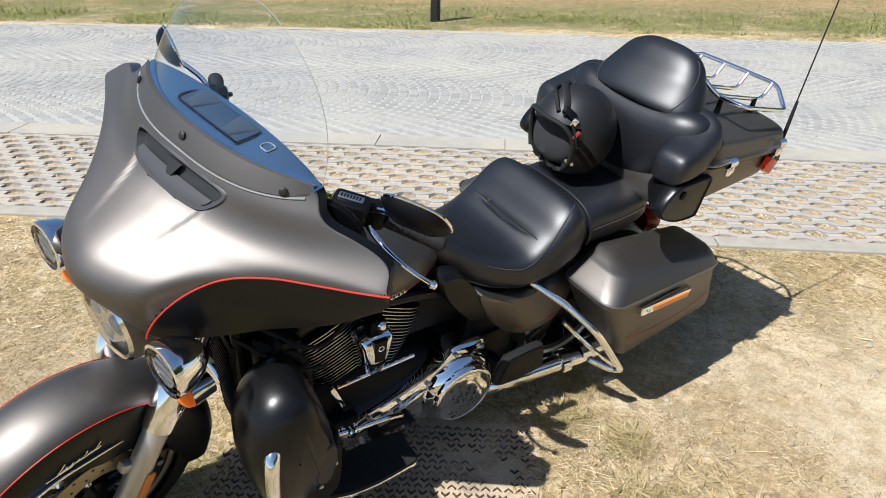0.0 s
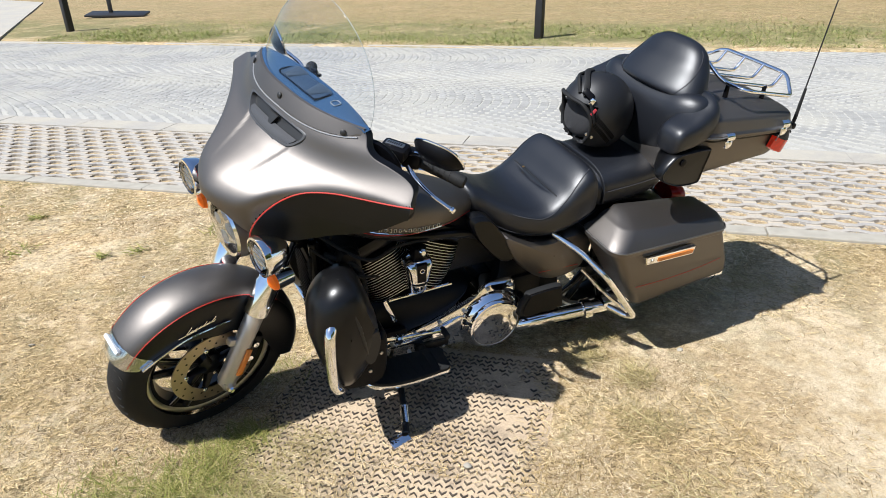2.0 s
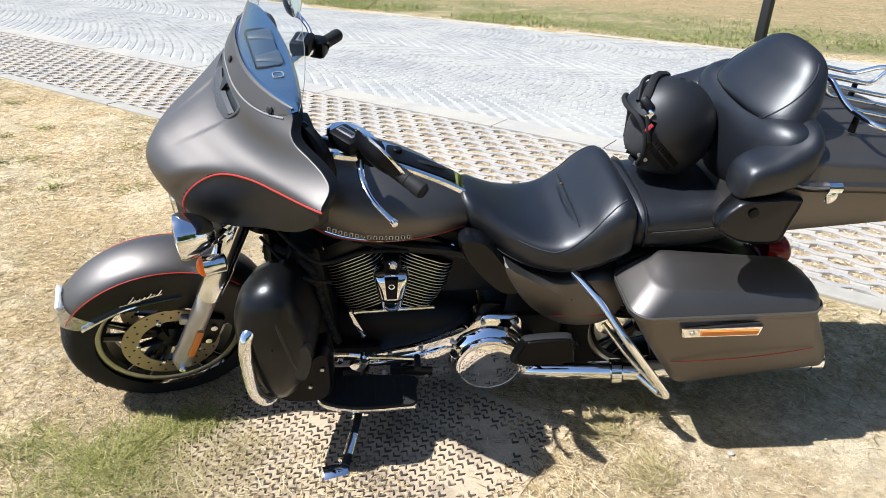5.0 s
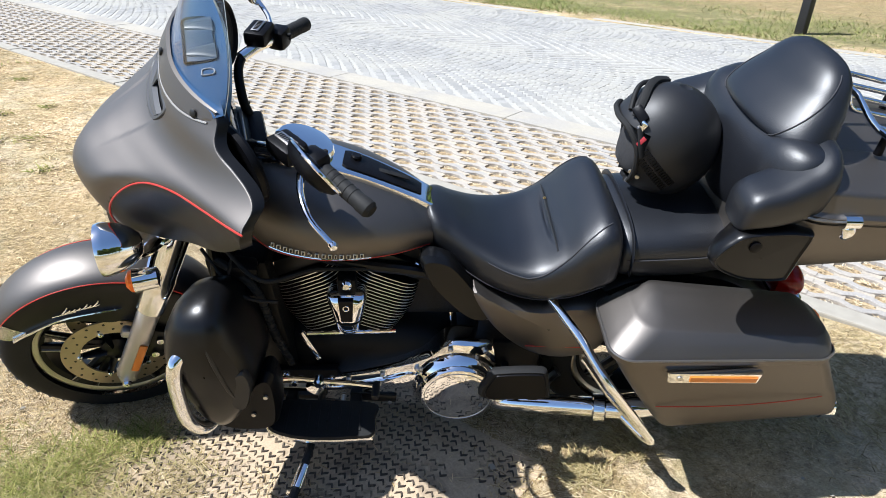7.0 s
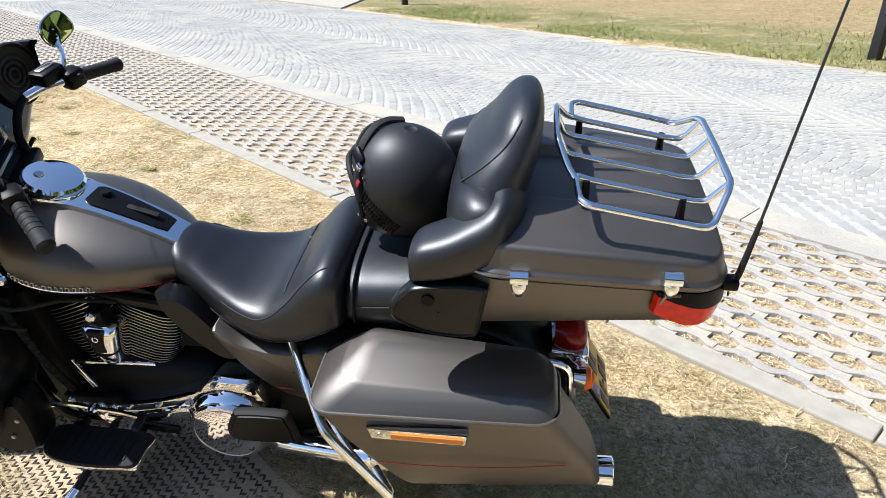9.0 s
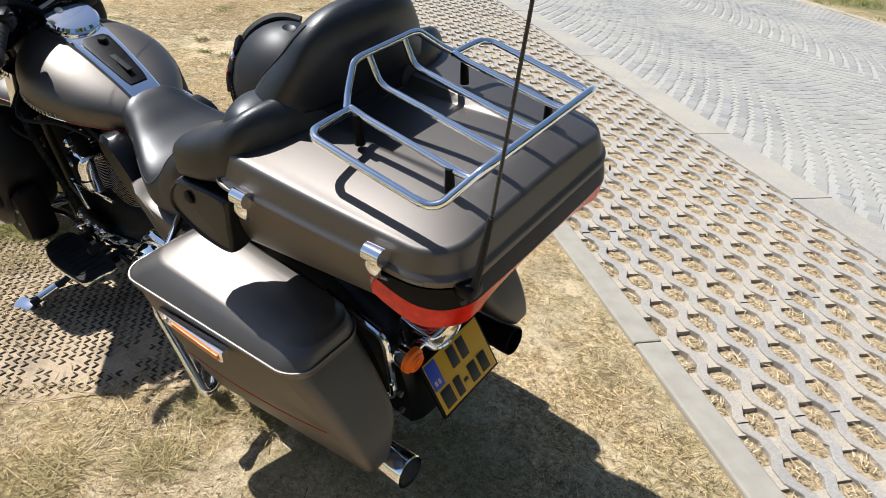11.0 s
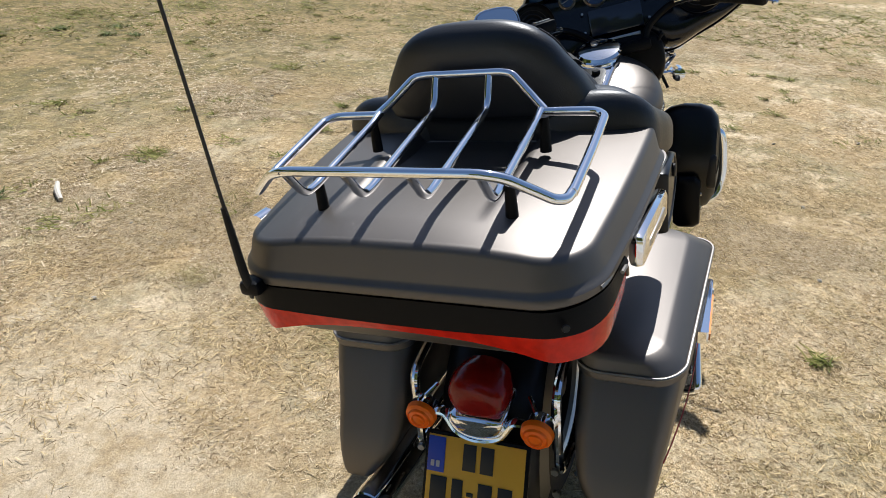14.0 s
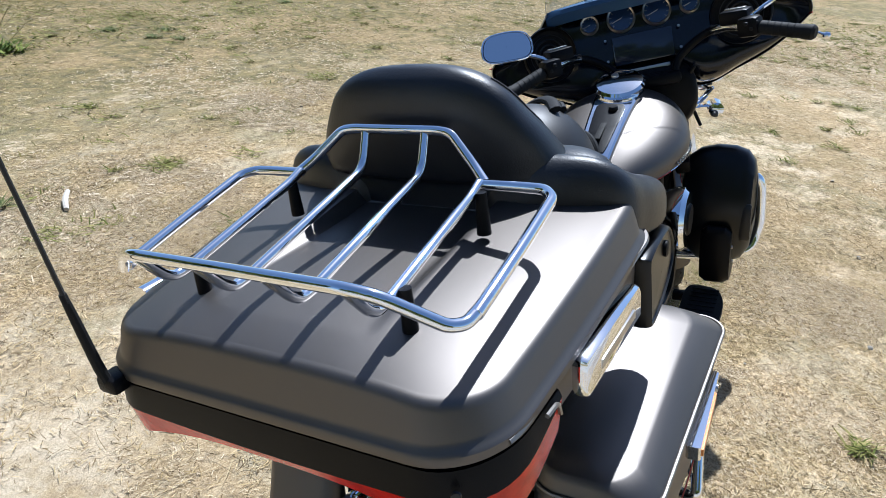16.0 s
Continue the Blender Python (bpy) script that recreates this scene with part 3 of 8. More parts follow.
# fork legs with amber side reflectors
AXD = np.array((0.438, 0, 0.899))
for s in (-1, 1):
    b0 = np.array((-0.800, s * 0.122, 0.262))
    low = fpart("fork_leg", lathe([(0, 0.020), (0.006, 0.028), (0.03, 0.034), (0.08, 0.031), (0.31, 0.0315), (0.318, 0.028)], b0, AXD, 28), FORKS, bike, "silver fork leg")
    fpart("fork_cover", lathe([(0.315, 0.037), (0.318, 0.040), (0.44, 0.041), (0.445, 0.038), (0.62, 0.037), (0.625, 0.02)], b0, AXD, 28), CHROME, low, "chrome upper fork cover")
    fpart("axle_nut", lathe([(-0.01, 0.013), (0.018, 0.013), (0.024, 0.008)], b0 + AXD * 0.012 + np.array((0, s * 0.025, 0)), (0, s, 0), 6), CHROME, low)
    fpart("fork_pinch", block(b0 + AXD * 0.02 + np.array((0, 0, -0.004)), (0.05, 0.06, 0.045), 0.012), FORKS, low)
    rc = b0 + AXD * 0.12 + np.array((0.012, s * 0.034, 0))
    fpart("reflector", block(rc, (0.022, 0.008, 0.115), 0.003, (0, 26, 0)), AMBERREF, low, "amber side reflector")
    fpart("caliper", block(b0 + np.array((0.115, -s * 0.035, 0.10)), (0.065, 0.055, 0.125), 0.015, (0, 26, 0)), BLACK, low, "black brake caliper")
    for k in (-0.03, 0.03):
        fpart("caliper_bolt", lathe([(0, 0.011), (0.01, 0.011)], b0 + np.array((0.115 + 0.44 * k, s * -0.006, 0.10 + 0.9 * k)), (0, s, 0), 8), CHROME, low)
    fpart("fender_bracket", block(b0 + AXD * 0.20 + np.array((-0.03, -s * 0.012, 0)), (0.05, 0.03, 0.03), 0.008, (0, 26, 0)), FORKS, low)

# ---- fairing on the fork
X0Z = [0.80, 0.86, 0.90, 0.95, 1.00, 1.04, 1.075, 1.10, 1.13, 1.16, 1.20, 1.25, 1.28]
X0X = [-0.655, -0.690, -0.705, -0.724, -0.727, -0.698, -0.645, -0.598, -0.545, -0.512, -0.487, -0.458, -0.440]
TOPY = [0, 0.15, 0.25, 0.285, 0.300, 0.318, 0.345, 0.39, 0.44, 0.475, 0.50]
TOPZ = [1.262, 1.261, 1.256, 1.250, 1.236, 1.213, 1.195, 1.181, 1.164, 1.146, 1.117]
BOTY = [0, 0.08, 0.11, 0.16, 0.22, 0.30, 0.38, 0.44, 0.50]
BOTZ = [0.978, 0.958, 0.925, 0.882, 0.885, 0.930, 0.972, 1.015, 1.075]
STRY = [0.12, 0.143, 0.17, 0.20, 0.24, 0.30, 0.37, 0.44, 0.505]
STRZ = [0.86, 0.918, 0.985, 1.035, 1.071, 1.090, 1.098, 1.106, 1.117]
WALLY = [0, 0.05, 0.087, 0.143, 0.19, 0.239, 0.32, 0.40, 0.45, 0.505]
WALLX = [-0.765, -0.752, -0.728, -0.676, -0.606, -0.550, -0.480, -0.426, -0.396, -0.366]


def shell_x(y, z):
    """Front surface of the fairing: a shelf over upright flanks."""
    y = abs(y)
    x0 = curve1(X0Z, X0X, z)
    p = curve1([0.80, 1.00, 1.075, 1.12, 1.20, 1.30], [1.25, 1.20, 1.15, 1.35, 2.0, 2.1], z)
    k = curve1([0.80, 0.92, 1.075, 1.12, 1.20, 1.24, 1.30], [0.235, 0.232, 0.212, 0.195, 0.245, 0.298, 0.30], z)
    r = (y * y + 0.030 ** 2) ** 0.5 - 0.030
    a = x0 + k * (r / 0.466) ** p
    b = curve1(WALLY, WALLX, y) + 0.30 * max(0.0, 1.0 - z) ** 1.3 + 0.05 * max(0.0, z - 1.10)
    w = 0.011
    m = max(a, b)
    x = m + w * math.log(math.exp((a - m) / w) + math.exp((b - m) / w)) - 0.3 * w
    # pressed creases that run down from the vent's corners
    yc = 0.112 + 0.5 * (z - 1.14)
    f = max(0.0, min(1.0, (z - 1.055) / 0.06)) * max(0.0, min(1.0, (1.20 - z) / 0.03))
    e = max(0.0, min(1.0, (y - yc) / 0.010 + 0.5))
    return x + 0.007 * f * (1 - e * e * (3 - 2 * e))


def stripe_z(y):
    """Height of the red line; it hangs a little lower on the right wing."""
    return curve1(STRY, STRZ, abs(y)) - (0.040 * max(0.0, min(1.0, (y - 0.22) / 0.14)))


def shell_pt(u, v, out=0.0):
    """u: -1 to 1 across; v: 0 at the top to 1 at the bottom."""
    y = 0.502 * u
    zt, zb = curve1(TOPY, TOPZ, abs(y)), curve1(BOTY, BOTZ, abs(y))
    z = zt + (zb - zt) * v
    return Vector((shell_x(y, z) - out, y * (1 + 0.01 * math.sin(math.pi * v)), z))


# outline of the air vent's opening
vent_ol = smooth_outline([(-0.142, 1.196), (-0.08, 1.203), (0.0, 1.205), (0.08, 1.203), (0.142, 1.196), (0.152, 1.185), (0.140, 1.165), (0.112, 1.145), (0.06, 1.140), (0.0, 1.139), (-0.06, 1.140), (-0.112, 1.145), (-0.140, 1.165), (-0.152, 1.185)], 84)
vc = vent_ol.mean(0)


def in_vent(y, z):
    y, z = vc[0] + (y - vc[0]) / 1.01, vc[1] + (z - vc[1]) / 1.05
    hit = False
    for (y0, z0), (y1, z1) in zip(vent_ol, np.roll(vent_ol, -1, 0)):
        if (z0 > z) != (z1 > z) and y < y0 + (z - z0) * (y1 - y0) / (z1 - z0):
            hit = not hit
    return hit


bm = bmesh.new()
NU, NV = 140, 64
rows = [[bm.verts.new(shell_pt(-1 + 2 * i / NU, j / NV)) for i in range(NU + 1)] for j in range(NV + 1)]
for j in range(NV):
    for i in range(NU):
        cell = (rows[j][i], rows[j][i + 1], rows[j + 1][i + 1], rows[j + 1][i])
        if abs(cell[0].co.y) < 0.16 and cell[0].co.z > 1.12 and all(in_vent(v.co.y, v.co.z) for v in cell):
            continue
        f = bm.faces.new(cell)
        c = f.calc_center_median()
        f.material_index = 1 if abs(c.y) > 0.12 and c.z < stripe_z(c.y) else 0
# black rolled edge towards the rear
edge = rows[0] + [r[-1] for r in rows[1:]] + rows[-1][-2::-1] + [r[0] for r in rows[-2:0:-1]]
prev = edge
for dx, k in ((0.004, 0.998), (0.012, 0.994), (0.024, 0.985)):
    cur = [bm.verts.new((v.co.x + dx * 1.0, v.co.y * k, 1.08 + (v.co.z - 1.08) * k)) for v in edge]
    for a, b, c, d in zip(prev, prev[1:] + prev[:1], cur[1:] + cur[:1], cur):
        bm.faces.new((a, b, c, d)).material_index = 1
    prev = cur
fairing = fpart("fairing", bm, [GREY, BLACK], bike, "grey batwing fairing with black lower lobes", angle=60)
for s in (-1, 1):
    pts = []
    for y in np.linspace(0.125, 0.505, 40):
        z = stripe_z(s * y)
        pts.append((shell_x(y, z) - (0.001 if s < 0 else -0.0012), s * y * (1.008 if s < 0 else 1.0), z))
    fpart("pinstripe", tube(pts, 0.0024, 6), RED, fairing)

# the air vent under the screen: one wide slot in a lipped frame with a wedge in its middle
def vent_x(y, z):
    """The vent lies on an even, gently bowed face."""
    return -0.487 - 0.62 * (1.197 - z) + 0.75 * y * y


def vent_ring(ky, kz, off):
    return [(vent_x(vc[0] + (y - vc[0]) * ky, vc[1] + (z - vc[1]) * kz) - off, vc[0] + (y - vc[0]) * ky, vc[1] + (z - vc[1]) * kz) for y, z in vent_ol]


VENTG = mat("dark_grey_vent_plastic", (0.045, 0.045, 0.047), 0.5, 0.0, 0.1, 600, 0.1, 9)
fpart("vent_frame", loft([vent_ring(1.03, 1.12, -0.016), vent_ring(1.02, 1.06, 0.003), vent_ring(1.0, 1.0, 0.006), vent_ring(0.95, 0.84, 0.006), vent_ring(0.93, 0.78, -0.012)], caps=False), VENTG, fairing, "dark vent frame")
fpart("vent_slot", loft([vent_ring(0.95, 0.84, -0.012), vent_ring(0.5, 0.45, -0.012), vent_ring(0.01, 0.02, -0.012)], caps=False), INK, fairing, "dark air slot")
rg = []
for y in np.linspace(-0.112, 0.112, 24):
    zz = 1.163 - 0.25 * y * y
    rg.append([(vent_x(y, 1.144) - 0.003, y * 0.97, 1.143), (vent_x(y, 1.153) - 0.004, y, 1.153), (vent_x(y, zz) - 0.002, y * 1.08, zz), (vent_x(y, zz) + 0.010, y * 1.08, zz + 0.003)])
fpart("vent_flap", loft(rg, closed=False), mat("grey_flap_plastic", (0.050, 0.050, 0.053), 0.5, 0.0, 0.1, 600, 0.1, 9), fairing, "grey vent flap")
bm = prism([(-0.022, 1.190), (0.022, 1.190), (0.0, 1.148)], "x", -0.480, -0.487, 0.001)
for v in bm.verts:
    v.co.x += vent_x(v.co.y, v.co.z) + 0.487 - 0.006 + 0.004
fpart("vent_wedge", bm, INK, fairing, "black centre wedge")

# windscreen with its base band and three bolts


def screen_pt(u, v):
    y0 = 0.290 * u
    base = np.array((shell_x(y0, 1.25) + 0.005 + 0.006 * abs(u), y0, 1.243 - 0.010 * u * u))
    w = (1 - abs(v) ** 2.1) ** 0.5 if v < 1 else 0.0
    w = max(w, 0.0) * (1 - 0.06 * v)
    y = y0 * w
    bx = shell_x(y, 1.25) + 0.005 + 0.006 * abs(u)
    return Vector((bx + 0.120 * v + 0.02 * v * v, y, base[2] + 0.275 * v))


bm = bmesh.new()
rows = [[bm.verts.new(screen_pt(-1 + 2 * i / 40, 0.998 * math.sin(j / 24 * math.pi / 2))) for i in range(41)] for j in range(25)]
for j in range(24):
    for i in range(40):
        bm.faces.new((rows[j][i], rows[j][i + 1], rows[j + 1][i + 1], rows[j + 1][i]))
wind = fpart("windscreen", bm, SCREEN, fairing, "clear curved windscreen")
wind.visible_shadow = False
rim = [screen_pt(-1, 0.998 * math.sin(j / 24 * math.pi / 2)) for j in range(25)] + [screen_pt(1, 0.998 * math.sin(j / 24 * math.pi / 2)) for j in range(24, -1, -1)]
EDGE = mat("screen_edge", (0.30, 0.33, 0.33), 0.35)
fpart("screen_edge", tube([tuple(p) for p in rim], 0.0009, 6), EDGE, wind)
bm = bmesh.new()
rg = []
for u in np.linspace(-1, 1, 50):
    y = 0.286 * u
    zt = 1.266 - 0.012 * u * u
    wb = 0.050 - 0.026 * u * u * u * u
    ef = 1.3 - 1.2 * abs(u) ** 10
    ring = []
    for z, off in ((zt, -0.004), (zt - 0.001, 0.003 * ef), (zt - wb + 0.010, 0.004 * ef), (zt - wb + 0.005, 0.0035 * ef), (zt - wb, -0.003)):
        ring.append((shell_x(y, z) - off, y, z))
    rg.append(ring)
loft(rg, closed=False, bm=bm)
lip = []
for u in np.linspace(-0.99, 0.99, 50):
    y = 0.286 * u
    z = 1.266 - 0.012 * u * u - 0.050 + 0.026 * u ** 4
    lip.append((shell_x(y, z) - 0.0015, y, z))
band = fpart("screen_band", bm, GREY, fairing, "grey painted windscreen band")
# silver bead stands in for the highlight along the grey lip
fpart("band_lip_glint", tube(lip, 0.0024, 6), FORKS, band, "silver bead drawn as the highlight on the lower lip")
for y, z in ((-0.247, 1.233), (0, 1.243), (0.247, 1.233)):
    fpart("bolt", lathe([(0, 0.009), (0.004, 0.009), (0.006, 0.006)], (shell_x(y, z) - 0.005, y, z), (-1, 0.7 * np.sign(y), 0.4), 12), INK, band)

# inner fairing with its dash
bm = bmesh.new()
NU, NV = 48, 28


def dash_pt(u, v):
    y = 0.492 * u
    zt = curve1([0, 0.18, 0.26, 0.32, 0.40, 0.47, 0.495], [1.248, 1.242, 1.218, 1.186, 1.158, 1.130, 1.105], abs(y))
    zb = curve1(BOTY, BOTZ, abs(y)) + 0.012
    z = zt + (zb - zt) * v
    xe = shell_x(y, z) + 0.020
    xin = -0.388 + 0.30 * max(0.0, 1.15 - z)
    k = max(abs(u) ** 10, abs(2 * v - 1) ** 5)
    return Vector((max(xe, xin + (xe - xin) * k), y, z))


rows = [[bm.verts.new(dash_pt(-1 + 2 * i / NU, j / NV)) for i in range(NU + 1)] for j in range(NV + 1)]
for j in range(NV):
    for i in range(NU):
        bm.faces.new((rows[j][i], rows[j][i + 1], rows[j + 1][i + 1], rows[j + 1][i]))
# black plastic; the touch of blue in its base is reflected sky, painted in
DASHB = mat("sky_tinted_black_dash", (0.004, 0.006, 0.013), 0.13, 0.0, 0.03, 500, 0.1, 8, spec=0.42, rvary=0.04)
dash = fpart("inner_fairing", bm, DASHB, bike, "black inner fairing with dash gauges")
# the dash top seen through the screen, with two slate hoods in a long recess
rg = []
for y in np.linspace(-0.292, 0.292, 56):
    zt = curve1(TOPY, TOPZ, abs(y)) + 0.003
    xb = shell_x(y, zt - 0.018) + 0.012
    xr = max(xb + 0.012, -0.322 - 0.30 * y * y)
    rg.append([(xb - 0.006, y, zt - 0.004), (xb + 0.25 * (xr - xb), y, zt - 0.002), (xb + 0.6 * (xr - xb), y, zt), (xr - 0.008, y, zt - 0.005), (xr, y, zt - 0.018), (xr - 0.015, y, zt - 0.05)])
# the blue base colour stands in for sky reflected by screen and dash
tray = fpart("dash_top", loft(rg, closed=False), mat("sky_tinted_dash_top", (0.034, 0.074, 0.15), 0.15, 0.0, 0.03, 500, 0.1, 8, spec=0.6), dash, "dark dash top with the sky's blue reflection painted in")
PALE = mat("pale_grey_dash_recess", (0.24, 0.26, 0.29), 0.55, 0.0, 0.1, 500, 0.1, 20)
# hoods and recess plate lean to the same painted sky blue
for y in (-0.062, 0.062):
    hood = [[(-0.415 + 0.062 * f, y + (0.012 + 0.022 * f) * math.cos(a), 1.2665 + (0.004 + 0.012 * f * (1.15 - f)) * math.sin(a)) for a in np.linspace(0, math.pi, 12)] for f in np.linspace(0, 1, 8)]
    fpart("gauge_hood", loft(hood, closed=False), mat("slate_gauge_hood", (0.040, 0.058, 0.085), 0.4, 0.0, 0.1, 400, 0.1, 20), tray, "slate gauge hood")
fpart("recess_plate", block((-0.386, 0, 1.2645), (0.062, 0.200, 0.005), 0.002, (0, -4, 0)), mat("slate_recess_plate", (0.028, 0.050, 0.090), 0.35, 0.0, 0.1, 400, 0.1, 20), tray, "long slate recess")
fpart("recess_rim", tube([(-0.420, -0.105, 1.267), (-0.420, 0.105, 1.267), (-0.354, 0.105, 1.264), (-0.354, -0.105, 1.264), (-0.420, -0.105, 1.267)], 0.003, 6), DASHB, tray)
fpart("dash_button", tube([(-0.388, -0.160, 1.2655), (-0.388, -0.134, 1.2655), (-0.362, -0.134, 1.2655), (-0.362, -0.160, 1.2655), (-0.388, -0.160, 1.2655)], 0.0016, 6), PALE, tray)
GN = np.array((0.94, 0, 0.34))
for y, r in ((-0.158, 0.027), (-0.056, 0.042), (0.056, 0.042), (0.158, 0.027)):
    gx = -0.391
    gz = 1.182
    g = fpart("gauge", lathe([(-0.03, r + 0.004), (0.006, r + 0.004), (0.010, r + 0.001), (0.007, r - 0.003)], (gx, y, gz), GN, 36, caps=False), STEEL, dash, "round gauge with a bright bezel")
    fpart("dial", lathe([(0.004, 0.0005), (0.004, r - 0.002)], (gx, y, gz), GN, 36, caps=False), DIAL, g, "blue-black dial")
    bm = bmesh.new()
    n = np.array((gx, y, gz)) + GN * 0.0052
    up, rt = np.array((-0.34, 0, 0.94)), np.array((0, 1.0, 0))
    for k in range(11):
        a = radians(-130 + 26 * k)
        d = up * math.cos(a) + rt * math.sin(a)
        tube([n + d * r * 0.72, n + d * r * 0.88], 0.0008, 4, bm=bm)
    fpart("scale_mark", bm, PRINT, g)
    a = radians(-110)
    d = up * math.cos(a) + rt * math.sin(a)
    fpart("needle", tube([n - d * r * 0.1, n + d * r * 0.75], 0.0012, 5), PRINT, g)
fpart("display", block((-0.352, 0, 1.085), (0.012, 0.19, 0.095), 0.006, (0, -14, 0)), SCREENG, dash, "dark display screen")
fpart("display_label", block((-0.326, 0, 1.018), (0.008, 0.15, 0.012), 0.002, (0, -14, 0)), STEEL, dash)
for s in (-1, 1):
    sp = fpart("loudspeaker", lathe([(0.0, 0.090), (0.012, 0.090), (0.016, 0.084), (0.008, 0.078), (-0.004, 0.01)], (-0.345, s * 0.300, 1.122), (1, -0.42 * s, 0.1), 40), GLOSS, dash, "round black loudspeaker grille")
    for k in range(4):
        fpart("grille_ring", lathe([(0.004, 0.014 + 0.016 * k), (0.007, 0.017 + 0.016 * k), (0.004, 0.021 + 0.016 * k)], (-0.345, s * 0.300, 1.122), (1, -0.42 * s, 0.1), 28, caps=False), INK, sp)
    fpart("speaker_rim", lathe([(0.012, 0.091), (0.018, 0.088), (0.015, 0.084)], (-0.345, s * 0.300, 1.122), (1, -0.42 * s, 0.1), 40, caps=False), GLOSS, sp)
    for y, z in ((0.115, 1.125), (0.115, 1.06)):
        fpart("dash_screw", lathe([(0, 0.005), (0.004, 0.004)], (-0.352 + 0.25 * (1.085 - z), s * y, z), GN, 8), STEEL, dash)

fpart("neck_shroud", loft_x([(-0.50, 0, 0.90, 0.05, 0.12, 0.12, 3, 3), (-0.46, 0, 0.90, 0.135, 0.15, 0.14, 3, 3), (-0.36, 0, 0.915, 0.150, 0.12, 0.12, 3, 3), (-0.315, 0, 0.93, 0.145, 0.08, 0.08, 3, 3), (-0.305, 0, 0.935, 0.10, 0.03, 0.03, 3, 3)], 18, 28), GLOSS, dash, "black shroud round the steering neck")
# lamps at the front
hl = fpart("headlight", lathe([(0.09, 0.05), (0.04, 0.088), (0.0, 0.098), (-0.012, 0.101), (-0.022, 0.096), (-0.018, 0.088)], (-0.668, 0, 0.838), (1, 0, 0.04), 44), CHROME, bike, "round headlight in a chrome ring")
fpart("reflector_bowl", lathe([(0.02, 0.01), (0.008, 0.05), (-0.012, 0.087)], (-0.668, 0, 0.838), (1, 0, 0.04), 40, caps=False), LAMPIN, hl)
for y, z in ((-0.035, 0.855), (0.035, 0.855), (0, 0.805)):
    fpart("projector", lathe([(0.0, 0.030), (-0.014, 0.028), (-0.02, 0.018), (-0.022, 0.003)], (-0.668, y, z), (1, 0, 0), 24), LAMPIN, hl)
fpart("lens", lathe([(-0.018, 0.088), (-0.030, 0.06), (-0.034, 0.003)], (-0.668, 0, 0.838), (1, 0, 0.04), 40, caps=False), LENS, hl)
fpart("headlight_shroud", lathe([(-0.014, 0.104), (0.03, 0.112), (0.10, 0.10)], (-0.668, 0, 0.838), (1, 0, 0.04), 40, caps=False), GREY, hl)
for s in (-1, 1):
    c = (-0.672, s * 0.232, 0.888)
    lp = fpart("passing_lamp", lathe([(0.075, 0.008), (0.070, 0.026), (0.050, 0.045), (0.022, 0.058), (0.0, 0.063), (-0.008, 0.065), (-0.020, 0.063), (-0.022, 0.056), (-0.016, 0.055)], c, (1, 0, 0.0), 40), CHROME, bike, "chrome bullet passing lamp")
    fpart("lamp_bowl", lathe([(0.0, 0.004), (-0.004, 0.03), (-0.016, 0.054)], c, (1, 0, 0), 32, caps=False), LAMPIN, lp)
    for k in (-0.030, -0.010, 0.010, 0.030):
        fpart("led_bar", block((c[0] - 0.012, c[1], c[2] + k), (0.012, 0.066 - 25 * k * k, 0.011), 0.003), LEDW, lp, "white lamp bar")
    fpart("lens", lathe([(-0.018, 0.056), (-0.026, 0.035), (-0.029, 0.002)], c, (1, 0, 0), 32, caps=False), LENS, lp)
    fpart("lamp_arm", tube([(c[0] + 0.05, c[1], c[2] - 0.04), (c[0] + 0.07, c[1] - s * 0.05, c[2] - 0.075), (-0.56, s * 0.10, 0.80)], [0.014, 0.018, 0.022], 10, flat=0.6), CHROME, lp, "chrome lamp bracket")
    sc = np.array((-0.640, s * 0.238, 0.775))
    sg = fpart("turn_signal", lathe([(0.055, 0.012), (0.05, 0.026), (0.0, 0.030), (-0.006, 0.031)], sc, (1, 0, 0), 24), CHROME, bike, "chrome front turn signal")
    fpart("amber_lens", lathe([(-0.004, 0.030), (-0.016, 0.026), (-0.024, 0.014), (-0.026, 0.001)], sc, (1, 0, 0), 24), AMBER, sg, "amber lens")
    fpart("signal_arm", tube([sc + np.array((0.03, 0, 0.01)), (-0.60, s * 0.19, 0.795), (-0.575, s * 0.12, 0.80)], 0.009, 8), CHROME, sg)
fpart("fork_crown", block((-0.585, 0, 0.80), (0.10, 0.30, 0.035), 0.012, (0, -26, 0)), CHROME, bike, "chrome fork crown")
fpart("fork_nacelle", lathe([(0, 0.09), (0.16, 0.10)], (-0.60, 0, 0.80), (0.438, 0, 0.899), 24), BLACK, bike)

# ---- handlebar with grips, levers, mirrors
bar = fpart("handlebar", tube([(-0.30, -0.08, 0.98), (-0.315, -0.11, 1.04), (-0.30, -0.20, 1.095), (-0.20, -0.285, 1.100), (-0.10, -0.425, 1.062)], 0.0125, 12, smooth=40), GLOSS, bike, "black and chrome handlebar turned to the left")
fpart("bar_half", tube([(-0.30, 0.08, 0.98), (-0.315, 0.11, 1.04), (-0.30, 0.20, 1.095), (-0.20, 0.285, 1.100), (-0.10, 0.425, 1.062)], 0.0125, 12, smooth=40), GLOSS, bar)
for s in (-1, 1):
    fpart("bar_sleeve", tube([(-0.300, s * 0.205, 1.0965), (-0.25, s * 0.245, 1.104), (-0.20, s * 0.285, 1.100)], 0.0155, 12, smooth=14), CHROME, bar, "chrome bar bend")
fpart("bar_clamp", block((-0.30, 0, 0.98), (0.06, 0.20, 0.04), 0.012), GLOSS, bar)
